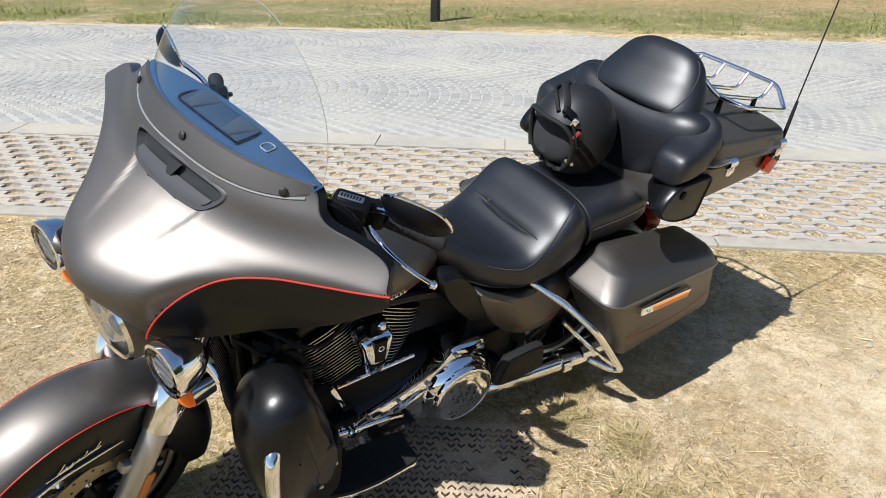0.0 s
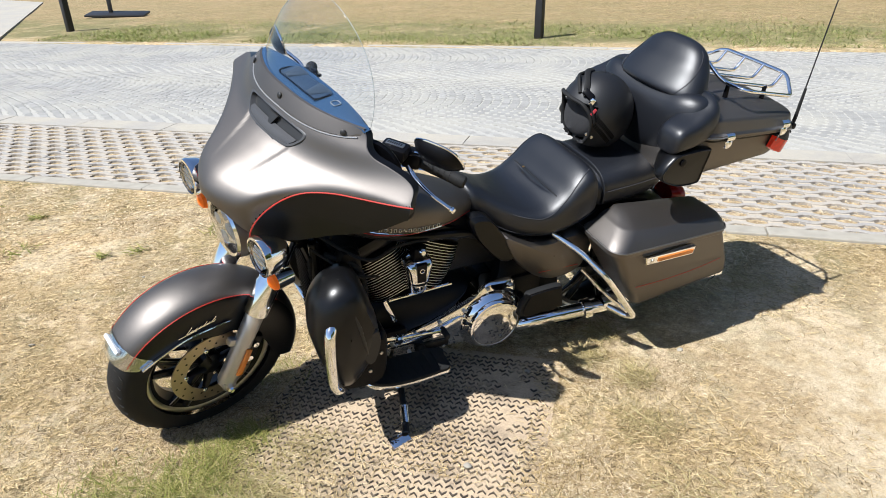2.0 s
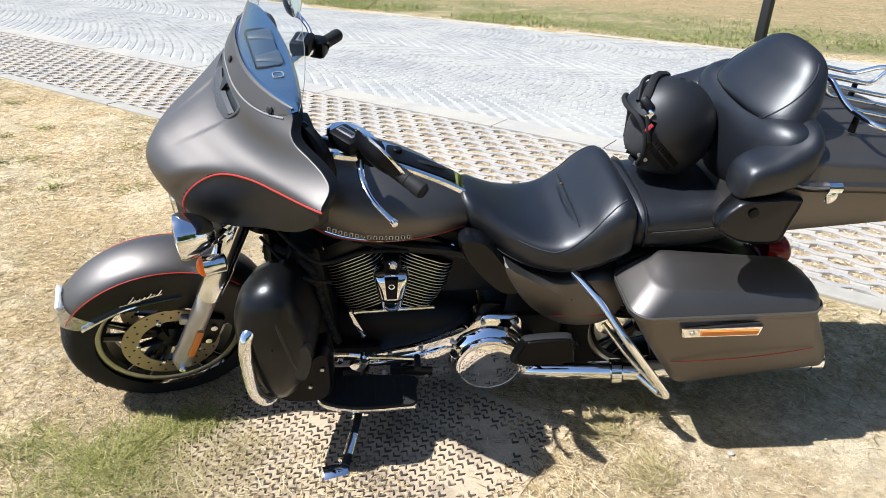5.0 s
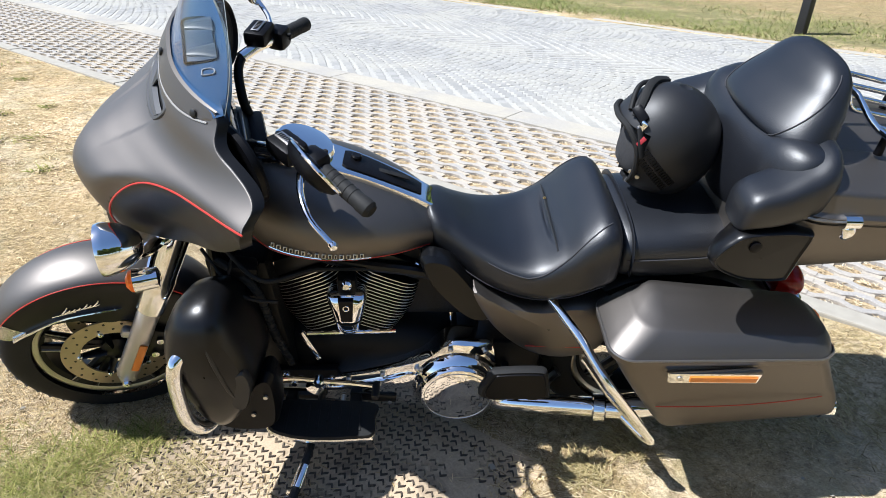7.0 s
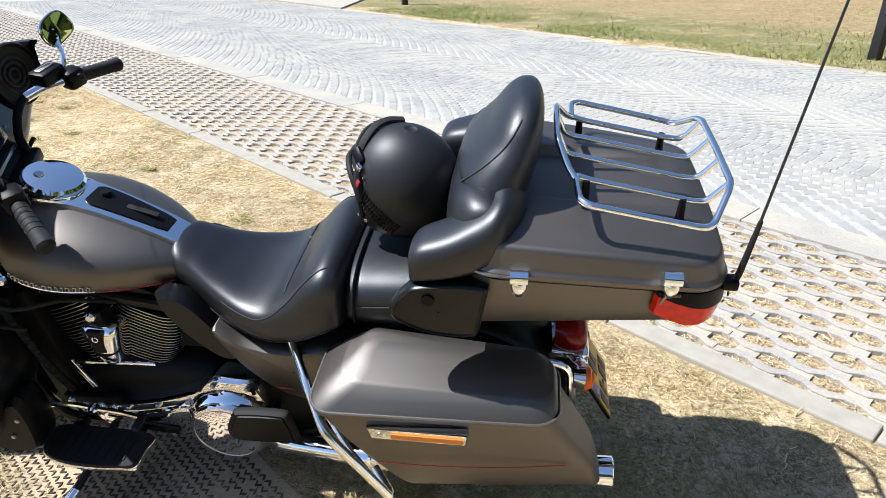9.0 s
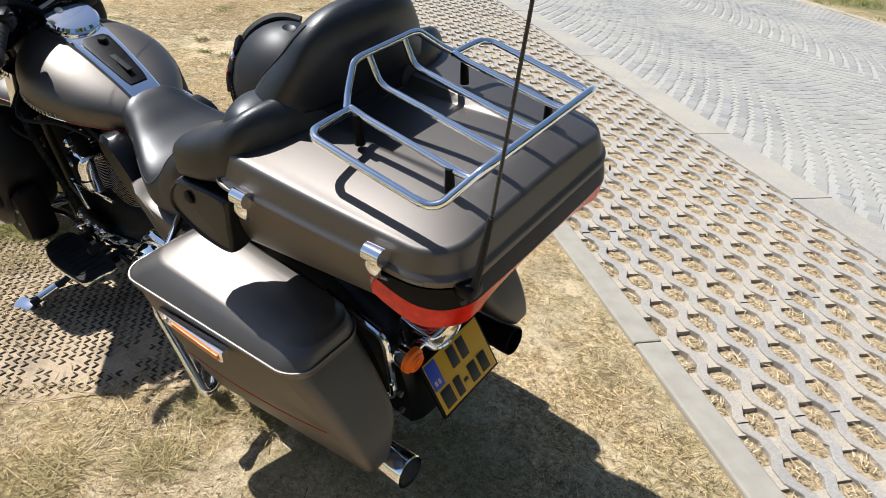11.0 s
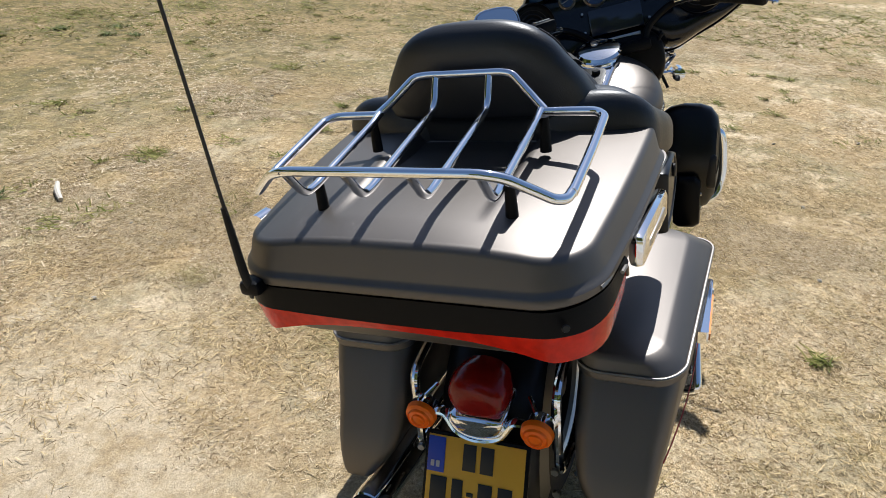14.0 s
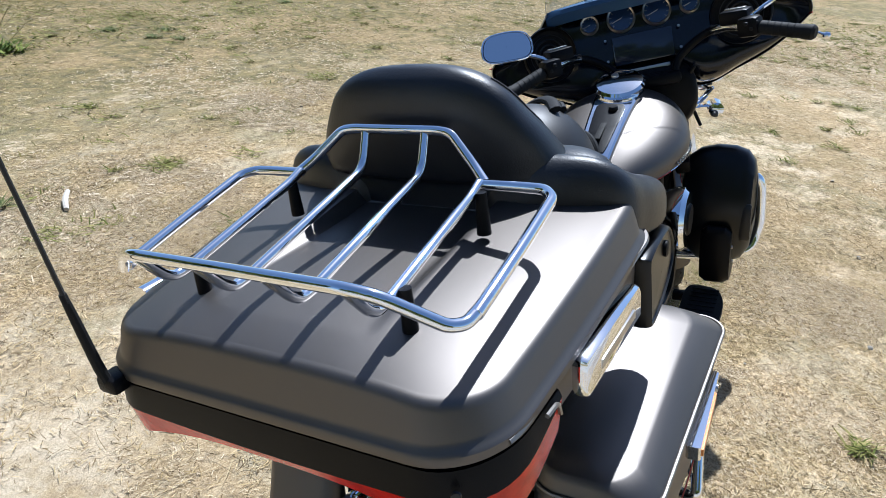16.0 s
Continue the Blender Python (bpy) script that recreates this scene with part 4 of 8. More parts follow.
for s in (-1, 1):
    a, b = np.array((-0.172, s * 0.315, 1.093)), np.array((-0.090, s * 0.440, 1.058))
    d = (b - a) / np.linalg.norm(b - a)
    gp = fpart("grip", lathe([(0, 0.018), (0.002, 0.0195), (0.115, 0.0195), (0.118, 0.021), (0.142, 0.021), (0.150, 0.015)], a, d, 20), RUBBER, bar, "black rubber grip")
    for k in range(5):
        fpart("grip_band", lathe([(0.0, 0.0195), (0.002, 0.0205), (0.004, 0.0195)], a + d * (0.02 + 0.018 * k), d, 20, caps=False), RUBBER, gp)
    sw = fpart("switch_housing", block(a - d * 0.030 + np.array((0, 0, 0.0)), (0.055, 0.062, 0.058), 0.014, (0, 0, -s * 33)), GLOSS, bar, "black switch housing")
    for k in range(3):
        fpart("switch", block(a - d * 0.03 + np.array((0.028, s * (-0.016 + 0.014 * k), 0.012 - 0.016 * (k % 2))), (0.012, 0.011, 0.010), 0.003, (0, 0, -s * 33)), RUBBER, sw)
    rv = fpart("fluid_reservoir", block(a - d * 0.062 + np.array((-0.035, 0, 0.022)), (0.062, 0.085, 0.042), 0.010, (0, 0, -s * 28)), GLOSS, bar, "black reservoir with a chrome lid plate")
    fpart("lid_plate", block(a - d * 0.062 + np.array((-0.035, 0, 0.045)), (0.022, 0.058, 0.004), 0.0015, (0, 0, -s * 28)), STEEL, rv)
    for k in range(7):
        fpart("lid_bar", block(a - d * 0.062 + np.array((-0.035 + s * 0, 0, 0.0475)) + np.array((0.47, s * 0.88, 0)) * (-0.022 + 0.007 * k), (0.012, 0.003, 0.0016), 0.0005, (0, 0, -s * 28)), GLOSS, rv)
    l0 = a - d * 0.018 + np.array((-0.040, s * 0.012, -0.005))
    lv = fpart("lever", tube([l0, l0 + np.array((-0.010, s * 0.055, -0.012)), l0 + np.array((-0.002, s * 0.12, -0.030)), np.array((-0.188, s * 0.488, 1.030))], [0.010, 0.0075, 0.006, 0.0065], 10, smooth=24, flat=0.7), CHROME, bar, "polished hand lever")
    fpart("lever_ball", lathe([(-0.011, 0.001), (-0.008, 0.008), (0, 0.011), (0.008, 0.008), (0.011, 0.001)], (-0.188, s * 0.490, 1.029), (0, 1, 0), 14), CHROME, lv)
    # mirror on a curved stem
    mc = np.array((-0.205, s * 0.418, 1.190)) if s < 0 else np.array((-0.229, 0.424, 1.196))
    mn = np.array((0.80, 0.25, 0.50)) if s < 0 else np.array((0.87, -0.30, 0.29))
    mn /= np.linalg.norm(mn)
    mu = np.array((-0.30, 0, 0.95))
    mu -= mn * (mu @ mn)
    mu /= np.linalg.norm(mu)
    mr = np.cross(mu, mn) * 1.0
    ol = (1.2 if s < 0 else 0.95) * smooth_outline([(-0.066, -0.010), (-0.050, 0.030), (0.0, 0.041), (0.052, 0.033), (0.068, 0.000), (0.055, -0.034), (0.0, -0.040), (-0.052, -0.036)], 40)
    rings = [[tuple(mc + mr * p[0] * k * -s + mu * p[1] * k + mn * h) for p in ol] for k, h in ((0.30, -0.030), (0.65, -0.024), (0.92, -0.010), (1.0, 0.002), (0.97, 0.006), (0.93, 0.004))]
    mb = fpart("mirror", loft(rings, caps=True), GLOSS, bar, "black-backed rear-view mirror in a chrome rim")
    rim = [tuple(mc + mr * p[0] * -s + mu * p[1] + mn * 0.003) for p in ol]
    fpart("mirror_rim", tube(rim + rim[:1], 0.004, 8), CHROME, mb, "chrome rim")
    fpart("mirror_glass", loft([[tuple(mc + mr * p[0] * k * -s + mu * p[1] * k + mn * 0.0065) for p in ol] for k in (0.94, 0.5, 0.01)], caps=False), MIRROR, mb, "mirror glass showing sky")
    fpart("mirror_stem", tube([a - d * 0.03 + np.array((-0.02, 0, 0.02)), a - d * 0.01 + np.array((-0.03, s * 0.03, 0.05)), mc - mn * 0.02 - mu * 0.01], 0.007, 8, smooth=16), CHROME, mb)
# cables from the bar down to the neck
for k, (y, r) in enumerate(((-0.11, 0.006), (-0.13, 0.005), (0.12, 0.006))):
    fpart("cable", tube([(-0.30, y * 1.2, 1.0), (-0.34, y, 0.95), (-0.37, y, 0.9), (-0.40, y * 1.3, 0.78)], r, 8, smooth=24), RUBBER, bar)

# ---- fuel tank and console
ST = [(-0.345, 0, 0.86, 0.055, 0.075, 0.07, 2.2, 2.6), (-0.32, 0, 0.855, 0.115, 0.105, 0.09, 2.3, 2.6), (-0.25, 0, 0.845, 0.185, 0.130, 0.100, 2.3, 2.6),
      (-0.15, 0, 0.835, 0.218, 0.132, 0.096, 2.3, 2.4), (-0.05, 0, 0.825, 0.214, 0.112, 0.086, 2.3, 2.3), (0.05, 0, 0.812, 0.175, 0.082, 0.078, 2.3, 2.3),
      (0.13, 0, 0.795, 0.120, 0.058, 0.066, 2.3, 2.3), (0.185, 0, 0.775, 0.072, 0.040, 0.052, 2.2, 2.2), (0.20, 0, 0.77, 0.03, 0.02, 0.02, 2, 2)]
bm = loft_x(ST, 44, 48)
tank = part("fuel_tank", bm, GREY, bike, "grey fuel tank with chrome badge and red line")


def tank_side(x, z, s, off=0.0):
    row = [curve1([r[0] for r in ST], [r[k] for r in ST], x) for k in range(8)]
    dz = z - row[2]
    h, n = (row[4], row[6]) if dz >= 0 else (row[5], row[7])
    q = max(0.0, 1 - (abs(dz) / h) ** n) ** (1 / n)
    return np.array((x, s * (row[3] * q + off), z))


for s in (-1, 1):
    part("pinstripe", tube([tank_side(x, 0.788 - 0.022 * ((x + 0.1) / 0.25), s, 0.001) for x in np.linspace(-0.30, 0.15, 30)], 0.0018, 6), RED, tank)
    # badge: a dark strip with a row of narrow raised bars and a lozenge between them
    wid = (9, 11, 10, 8, 10, 9, 0, 11, 10, 9, 6, 11, 10, 11, 9)
    x = -0.243
    for k, w in enumerate(wid):
        w = w / 1000 if w else 0.012
        z = 0.815 - 0.10 * (x + 0.13)
        q = tank_side(x + w / 2, z, s, 0.003)
        part("badge_bar", block(q, (w, 0.004, 0.0115 if k != 6 else 0.006), 0.0012, (s * 14, 6 if k != 6 else 45, 0)), STEEL, tank, "chrome badge bar")
        part("badge_core", block(q + np.array((0, s * 0.0018, 0)), (w * 0.55, 0.003, 0.008 if k != 6 else 0.003), 0.0005, (s * 14, 6, 0)), INK, tank)
        x += w + 0.0058
    part("badge_rail", tube([tank_side(x, 0.800 - 0.10 * (x + 0.13), s, 0.002) for x in np.linspace(-0.25, 0.0, 12)], 0.0022, 6), CHROME, tank)


def tank_top(x):
    row = [curve1([r[0] for r in ST], [r[k] for r in ST], x) for k in range(8)]
    return row[2] + row[4]


bm = bmesh.new()
rg = []
for x in np.linspace(-0.285, 0.155, 30):
    w = curve1([-0.285, -0.20, -0.05, 0.155], [0.045, 0.070, 0.062, 0.048], x)
    z = tank_top(x)
    rg.append([(x, -w, z - 0.016), (x, -w * 0.96, z + 0.010), (x, -w * 0.86, z + 0.015), (x, w * 0.86, z + 0.015), (x, w * 0.96, z + 0.010), (x, w, z - 0.016)])
loft(rg, bm=bm)
con = part("console", bm, CHROME, tank, "chrome tank console with a black inlay")
bm = bmesh.new()
rg = []
for x in np.linspace(-0.075, 0.125, 18):
    w = curve1([-0.075, -0.06, 0.10, 0.125], [0.034, 0.043, 0.032, 0.026], x)
    z = tank_top(x) + 0.0155
    rg.append([(x, -w, z - 0.003), (x, -w, z + 0.003), (x, -w * 0.8, z + 0.0045), (x, w * 0.8, z + 0.0045), (x, w, z + 0.003), (x, w, z - 0.003)])
loft(rg, bm=bm)
part("console_inlay", bm, GLOSS, con, "black console inlay")
part("console_slot", block((0.035, 0, tank_top(0.035) + 0.021), (0.125, 0.018, 0.004), 0.0015, (0, 17, 0)), RUBBER, con)
part("ignition_knob", lathe([(0, 0.014), (0.008, 0.014), (0.012, 0.011)], (-0.045, 0.012, tank_top(-0.045) + 0.018), (0.15, 0, 1), 16), GLOSS, con)
cz = tank_top(-0.172) + 0.012
part("fuel_cap", lathe([(0, 0.070), (0.008, 0.076), (0.018, 0.077), (0.026, 0.070), (0.030, 0.045), (0.031, 0.002)], (-0.176, 0, cz + 0.006), (0.38, 0, 1), 48), CHROME, tank, "round polished chrome fuel cap")
part("cap_lock", lathe([(0, 0.012), (0.0025, 0.011)], (-0.190, -0.020, cz + 0.0445), (0.38, 0, 1), 16), STEEL, tank)

# ---- seat
ST2 = [(0.130, 0, 0.795, 0.034, 0.030, 0.05, 2.4, 2.2), (0.142, 0, 0.795, 0.078, 0.058, 0.07, 2.6, 2.2), (0.165, 0, 0.785, 0.104, 0.066, 0.08, 2.8, 2.2), (0.21, 0, 0.758, 0.118, 0.070, 0.095, 3.0, 2.2), (0.28, 0, 0.726, 0.152, 0.064, 0.105, 3.4, 2.2),
       (0.36, 0, 0.705, 0.190, 0.058, 0.095, 4.0, 2.2), (0.43, 0, 0.698, 0.212, 0.068, 0.085, 4.6, 2.2), (0.49, 0, 0.706, 0.218, 0.104, 0.085, 4.8, 2.2),
       (0.535, 0, 0.720, 0.222, 0.140, 0.080, 4.8, 2.2), (0.575, 0, 0.736, 0.222, 0.154, 0.070, 4.8, 2.2), (0.605, 0, 0.744, 0.218, 0.150, 0.06, 4.6, 2.2), (0.628, 0, 0.75, 0.204, 0.128, 0.05, 4.0, 2.2), (0.640, 0, 0.75, 0.150, 0.095, 0.03, 2.6, 2.2)]
bm = loft_x(ST2, 150, 72)
for v in bm.verts:
    if v.co.z > 0.72:
        v.co.z -= 0.013 * math.exp(-((v.co.x - 0.470 - 0.5 * v.co.y ** 2) / 0.007) ** 2) * max(0.0, 1 - (v.co.y / 0.15) ** 2)
seat = part("rider_seat", bm, LEATHER, bike, "black leather two-up seat with stitched seams")
ST3 = [(0.625, 0, 0.75, 0.150, 0.07, 0.04, 2.6, 2.4), (0.645, 0, 0.76, 0.186, 0.095, 0.06, 3.0, 2.4), (0.72, 0, 0.765, 0.192, 0.098, 0.075, 3.2, 2.4), (0.85, 0, 0.775, 0.190, 0.095, 0.075, 3.2, 2.4), (0.95, 0, 0.785, 0.17, 0.08, 0.06, 3, 2.4), (0.97, 0, 0.79, 0.12, 0.05, 0.04, 2.6, 2.4)]
part("pillion_seat", loft_x(ST3, 40, 48), LEATHER, seat)


def loft_side(st, x, frac, off=0.002):
    """A point on the skin of a seat loft, at an angle in turns from its right side over the top."""
    row = [curve1([r[0] for r in st], [r[k] for r in st], x) for k in range(8)]
    a = 2 * math.pi * frac
    c, s = math.cos(a), math.sin(a)
    n = row[6] if s >= 0 else row[7]
    y = (row[3] + off) * math.copysign(abs(c) ** (2 / n), c)
    z = ((row[4] if s >= 0 else row[5]) + off) * math.copysign(abs(s) ** (2 / n), s)
    return (x, y, row[2] + z)


for s in (0, 1):
    side = (lambda f: f) if s else (lambda f: 0.5 - f)
    part("seam", tube([loft_side(ST2, x, side(-0.045 - 0.02 * math.sin((x - 0.18) * 8)), 0.0025) for x in np.linspace(0.18, 0.60, 40)], 0.0013, 5), STITCH, seat)
    part("piping", tube([loft_side(ST2, x, side(0.045 + 0.12 * max(0, (x - 0.40) / 0.2)), 0.001) for x in np.linspace(0.30, 0.60, 40)], 0.0016, 6), STITCH, seat)
    part("seam", tube([loft_side(ST3, x, side(0.02), 0.0025) for x in np.linspace(0.65, 0.94, 20)], 0.0015, 5), STITCH, seat)
part("seat_crease", tube([loft_side(ST2, 0.475 + 0.02 * abs(f - 0.25), f, 0.0005) for f in np.linspace(0.17, 0.33, 24)], 0.0022, 6), INK, seat)
part("seat_rivet", lathe([(0, 0.005), (0.003, 0.004)], loft_side(ST2, 0.476, 0.235, 0.001), (-0.2, 0, 1), 10), mat("brass", (0.6, 0.4, 0.15), 0.3, 1.0), seat)
part("seat_strap", tube([loft_side(ST3, 0.662, f, 0.004) for f in np.linspace(-0.03, 0.53, 40)], 0.009, 8, flat=0.35), LEATHER, seat)

# ---- side covers and frame
for s in (-1, 1):
    ol = smooth_outline([(0.262, 0.672), (0.34, 0.640), (0.45, 0.618), (0.56, 0.635), (0.650, 0.610), (0.660, 0.54), (0.630, 0.460), (0.55, 0.428), (0.46, 0.440), (0.38, 0.490), (0.31, 0.570)], 52)
    bm = bmesh.new()
    c = ol.mean(0)
    loft([[(p[0], s * y, p[1]) for p in c + (ol - c) * k] for k, y in ((1.0, 0.10), (1.0, 0.165), (0.97, 0.185), (0.85, 0.197), (0.55, 0.203), (0.02, 0.204))], caps=False, bm=bm)
    sc = part("side_cover", bm, GREY, bike, "grey side cover under the seat")
    part("pinstripe", tube([(x, s * 0.2015, 0.492 - 0.03 * (x - 0.36)) for x in np.linspace(0.42, 0.60, 8)], 0.0016, 6), RED, sc)
    # frame rail below the tank
    part("frame_tube", tube([(-0.36, s * 0.09, 0.80), (-0.10, s * 0.11, 0.715), (0.15, s * 0.12, 0.68), (0.35, s * 0.13, 0.60), (0.50, s * 0.13, 0.48)], 0.017, 10, smooth=30), BLACK, bike)
    part("frame_tube", tube([(-0.42, s * 0.10, 0.76), (-0.41, s * 0.13, 0.50), (-0.36, s * 0.14, 0.26), (-0.20, s * 0.13, 0.20), (0.40, s * 0.13, 0.21), (0.55, s * 0.12, 0.30)], 0.018, 10, smooth=36), BLACK, bike)
    ol = smooth_outline([(0.125, 0.770), (0.195, 0.762), (0.262, 0.680), (0.322, 0.585), (0.318, 0.555), (0.268, 0.560), (0.200, 0.625), (0.145, 0.700)], 40)
    bm = prism(ol, "y", s * 0.11, s * 0.178, 0.014)
    part("heat_deflector", bm, BLACK, bike, "black curved deflector panel")
part("neck", lathe([(0, 0.05), (0.20, 0.05)], (-0.47, 0, 0.72), (0.438, 0, 0.899), 20), BLACK, bike)
part("battery_box", block((0.42, 0, 0.50), (0.26, 0.24, 0.24), 0.02), GLOSS, bike)
part("gearbox", block((0.36, -0.01, 0.33), (0.26, 0.26, 0.22), 0.03), ENGINE, bike)

# dark blocks added to close see-through gaps; the cooler below fills another
part("tank_gap_filler", block((0.16, 0, 0.615), (0.32, 0.17, 0.25), 0.03), ENGINE, bike, "added black filler closing the gap under the tank")
part("down_tube_filler", block((-0.30, -0.02, 0.50), (0.10, 0.26, 0.46), 0.02, (0, -6, 0)), ENGINE, bike, "added black filler behind the down tubes")
cool = part("oil_cooler", block((-0.405, 0, 0.50), (0.05, 0.24, 0.44), 0.01, (0, -4, 0)), ENGINE, bike, "black oil cooler between the frame tubes")
for k in range(16):
    part("cooler_fin", block((-0.434 - 0.0018 * (k - 8), 0, 0.31 + 0.025 * k), (0.006, 0.20, 0.004), 0.001, (0, -4, 0)), GLOSS, cool)
for y, z in ((-0.17, 0.73), (-0.19, 0.66), (0.17, 0.71)):
    part("wiring_box", block((-0.33, y, z), (0.07, 0.05, 0.05), 0.01, (10, 20, 15)), GLOSS, bike)
part("hose", tube([(-0.40, -0.15, 0.74), (-0.30, -0.20, 0.69), (-0.27, -0.19, 0.52), (-0.24, -0.17, 0.38)], 0.011, 10, smooth=30), RUBBER, bike, "black ribbed hose")
for k in range(26):
    f = k / 25
    part("hose_rib", lathe([(-0.002, 0.011), (0, 0.0135), (0.002, 0.011)], tuple(spline([(-0.40, -0.15, 0.74), (-0.30, -0.20, 0.69), (-0.27, -0.19, 0.52), (-0.24, -0.17, 0.38)], 60)[18 + int(f * 38)]), (0.12, 0, 1), 10, caps=False), RUBBER, bike)
part("cable", tube([(-0.42, -0.10, 0.80), (-0.28, -0.22, 0.735), (-0.15, -0.16, 0.72), (-0.02, -0.13, 0.70)], 0.006, 8, smooth=30), RUBBER, bike)
part("cable", tube([(-0.44, -0.13, 0.76), (-0.33, -0.235, 0.70), (-0.24, -0.22, 0.66)], 0.005, 8, smooth=30), RUBBER, bike)

# ---- engine
crank = part("crankcase", loft_x([(-0.30, 0, 0.33, 0.05, 0.05, 0.05, 2.6, 2.6), (-0.27, 0, 0.33, 0.11, 0.11, 0.10, 3, 3), (-0.10, 0, 0.34, 0.13, 0.13, 0.14, 3, 3), (0.15, 0, 0.33, 0.13, 0.12, 0.14, 3, 3), (0.22, 0, 0.33, 0.10, 0.08, 0.10, 3, 3)], 20, 28), ENGINE, bike, "black twin-cylinder engine")
for tilt, base in ((-22.5, (-0.105, 0, 0.43)), (22.5, (-0.055, 0, 0.43))):
    d = np.array((math.sin(radians(tilt)), 0, math.cos(radians(tilt))))
    o = np.array(base)
    cyl = part("cylinder", lathe([(0.0, 0.052), (0.30, 0.052)], o, d, 24), ENGINE, crank, "finned black cylinder")
    ax, ay = np.array((d[2], 0, -d[0])), np.array((0, 1.0, 0))
    for k in range(17):
        h = 0.055 + 0.0118 * k
        w = 0.116 - 0.0007 * abs(k - 8) ** 1.5
        dep = 0.118
        ringp = [(ax * w * math.copysign(abs(math.cos(a)) ** 0.55, math.cos(a)) + ay * dep * math.copysign(abs(math.sin(a)) ** 0.55, math.sin(a))) for a in np.linspace(0, 2 * math.pi, 28, endpoint=False)]
        bm = bmesh.new()
        loft([[tuple(o + d * (h + e) + q * sc) for q in ringp] for e, sc in ((0, 0.99), (0.0005, 1.0), (0.0034, 1.0), (0.0039, 0.99))], bm=bm)
        for f in bm.faces:
            c = f.calc_center_median()
            v = np.array(c) - o
            rad = v - d * (v @ d)
            f.material_index = 1 if abs(f.normal.dot(Vector(d))) < 0.5 and len(f.verts) == 4 else 0
        bm.normal_update()
        for f in bm.faces:
            f.material_index = 1 if abs(f.normal.dot(Vector(d))) < 0.5 else 0
        part("cooling_fin", bm, [ENGINE, FIN], cyl)
    rk = block((0, 0, 0), (0.17, 0.21, 0.06), 0.02)
    rk.transform(Matrix.Translation(Vector(o + d * 0.285)) @ Matrix.Rotation(radians(tilt), 4, "Y"))
    part("rocker_cover", rk, BLACK, cyl, "black rocker cover")
    for s in (-1, 1):
        part("pushrod_tube", tube([o + d * 0.02 + np.array((-0.0, 0.10, 0)), o + d * 0.26 + np.array((0, 0.09, 0))], 0.011, 8), CHROME, cyl) if s > 0 else None
    for k in (-0.06, 0.06):
        part("head_bolt", lathe([(0, 0.011), (0.012, 0.011), (0.015, 0.008)], o + d * 0.30 + ax * k + np.array((0, -0.095, 0)), d, 6), CHROME, cyl)
# chrome horn cover between the cylinders, facing left: a shield with a black wedge and a cup below
ol = smooth_outline([(-0.123, 0.640), (-0.119, 0.605), (-0.110, 0.560), (-0.102, 0.515), (-0.090, 0.496), (-0.070, 0.491), (-0.050, 0.496), (-0.039, 0.515), (-0.031, 0.560), (-0.021, 0.605), (-0.018, 0.640), (-0.040, 0.650), (-0.070, 0.653), (-0.101, 0.650)], 56)
c = np.array((-0.070, 0.585))
rg = []
for k, y in ((0.92, -0.120), (1.0, -0.145), (1.0, -0.160), (0.95, -0.175), (0.82, -0.186), (0.6, -0.193), (0.3, -0.197), (0.02, -0.198)):
    rg.append([(c[0] + (p[0] - c[0]) * k, y + 0.10 * max(0, 0.57 - (c[1] + (p[1] - c[1]) * k)), c[1] + (p[1] - c[1]) * k) for p in ol])
horn = part("horn_cover", loft(rg, caps=False), CHROME, bike, "chrome shield-shaped horn cover between the cylinders")
part("horn_panel", prism([(-0.090, 0.648), (-0.050, 0.648), (-0.055, 0.572), (-0.085, 0.572)], "y", -0.185, -0.201, 0.002), GLOSS, horn, "black badge panel")
part("horn_mark", lathe([(0, 0.010), (0.002, 0.009), (0.002, 0.007), (0.001, 0.006)], (-0.070, -0.2005, 0.622), (0, -1, 0), 24, caps=False), CHROME, horn)
part("horn_slit", tube([(-0.108, -0.174, 0.562), (-0.09, -0.192, 0.560), (-0.07, -0.197, 0.559), (-0.05, -0.192, 0.560), (-0.032, -0.174, 0.562)], 0.004, 8, smooth=16), GLOSS, horn)
part("horn_bracket", block((-0.068, -0.155, 0.675), (0.052, 0.05, 0.055), 0.012), GLOSS, horn)
part("horn_nut", lathe([(0, 0.014), (0.014, 0.014), (0.020, 0.008)], (-0.066, -0.178, 0.690), (0, -1, 0.2), 14), CHROME, horn)
# right side: air cleaner
air = part("air_cleaner", lathe([(0, 0.085), (0.03, 0.098), (0.055, 0.098), (0.068, 0.085), (0.072, 0.01)], (-0.05, 0.17, 0.62), (0, 1, 0), 36), CHROME, bike, "chrome air cleaner cover")
part("air_cleaner_insert", lathe([(0.070, 0.05), (0.076, 0.045), (0.077, 0.002)], (-0.05, 0.17, 0.62), (0, 1, 0), 28), GLOSS, air)

# primary cover: a long chrome case on the left with the round clutch cover
ol = smooth_outline([(-0.215, 0.275), (-0.20, 0.235), (-0.10, 0.215), (0.10, 0.205), (0.17, 0.195), (0.24, 0.190), (0.32, 0.215), (0.355, 0.28), (0.352, 0.38), (0.335, 0.455), (0.27, 0.468), (0.21, 0.465), (0.15, 0.410), (0.02, 0.358), (-0.12, 0.325), (-0.19, 0.310)], 72)
c = ol.mean(0)
bm = loft([[(p[0], y, p[1]) for p in c + (ol - c) * k] for k, y in ((1.0, -0.10), (1.0, -0.150), (0.985, -0.162), (0.93, -0.172), (0.70, -0.176), (0.02, -0.178))], caps=False)
prim = part("primary_cover", bm, CHROME, bike, "polished chrome primary cover")
DC = (0.240, -0.178, 0.298)
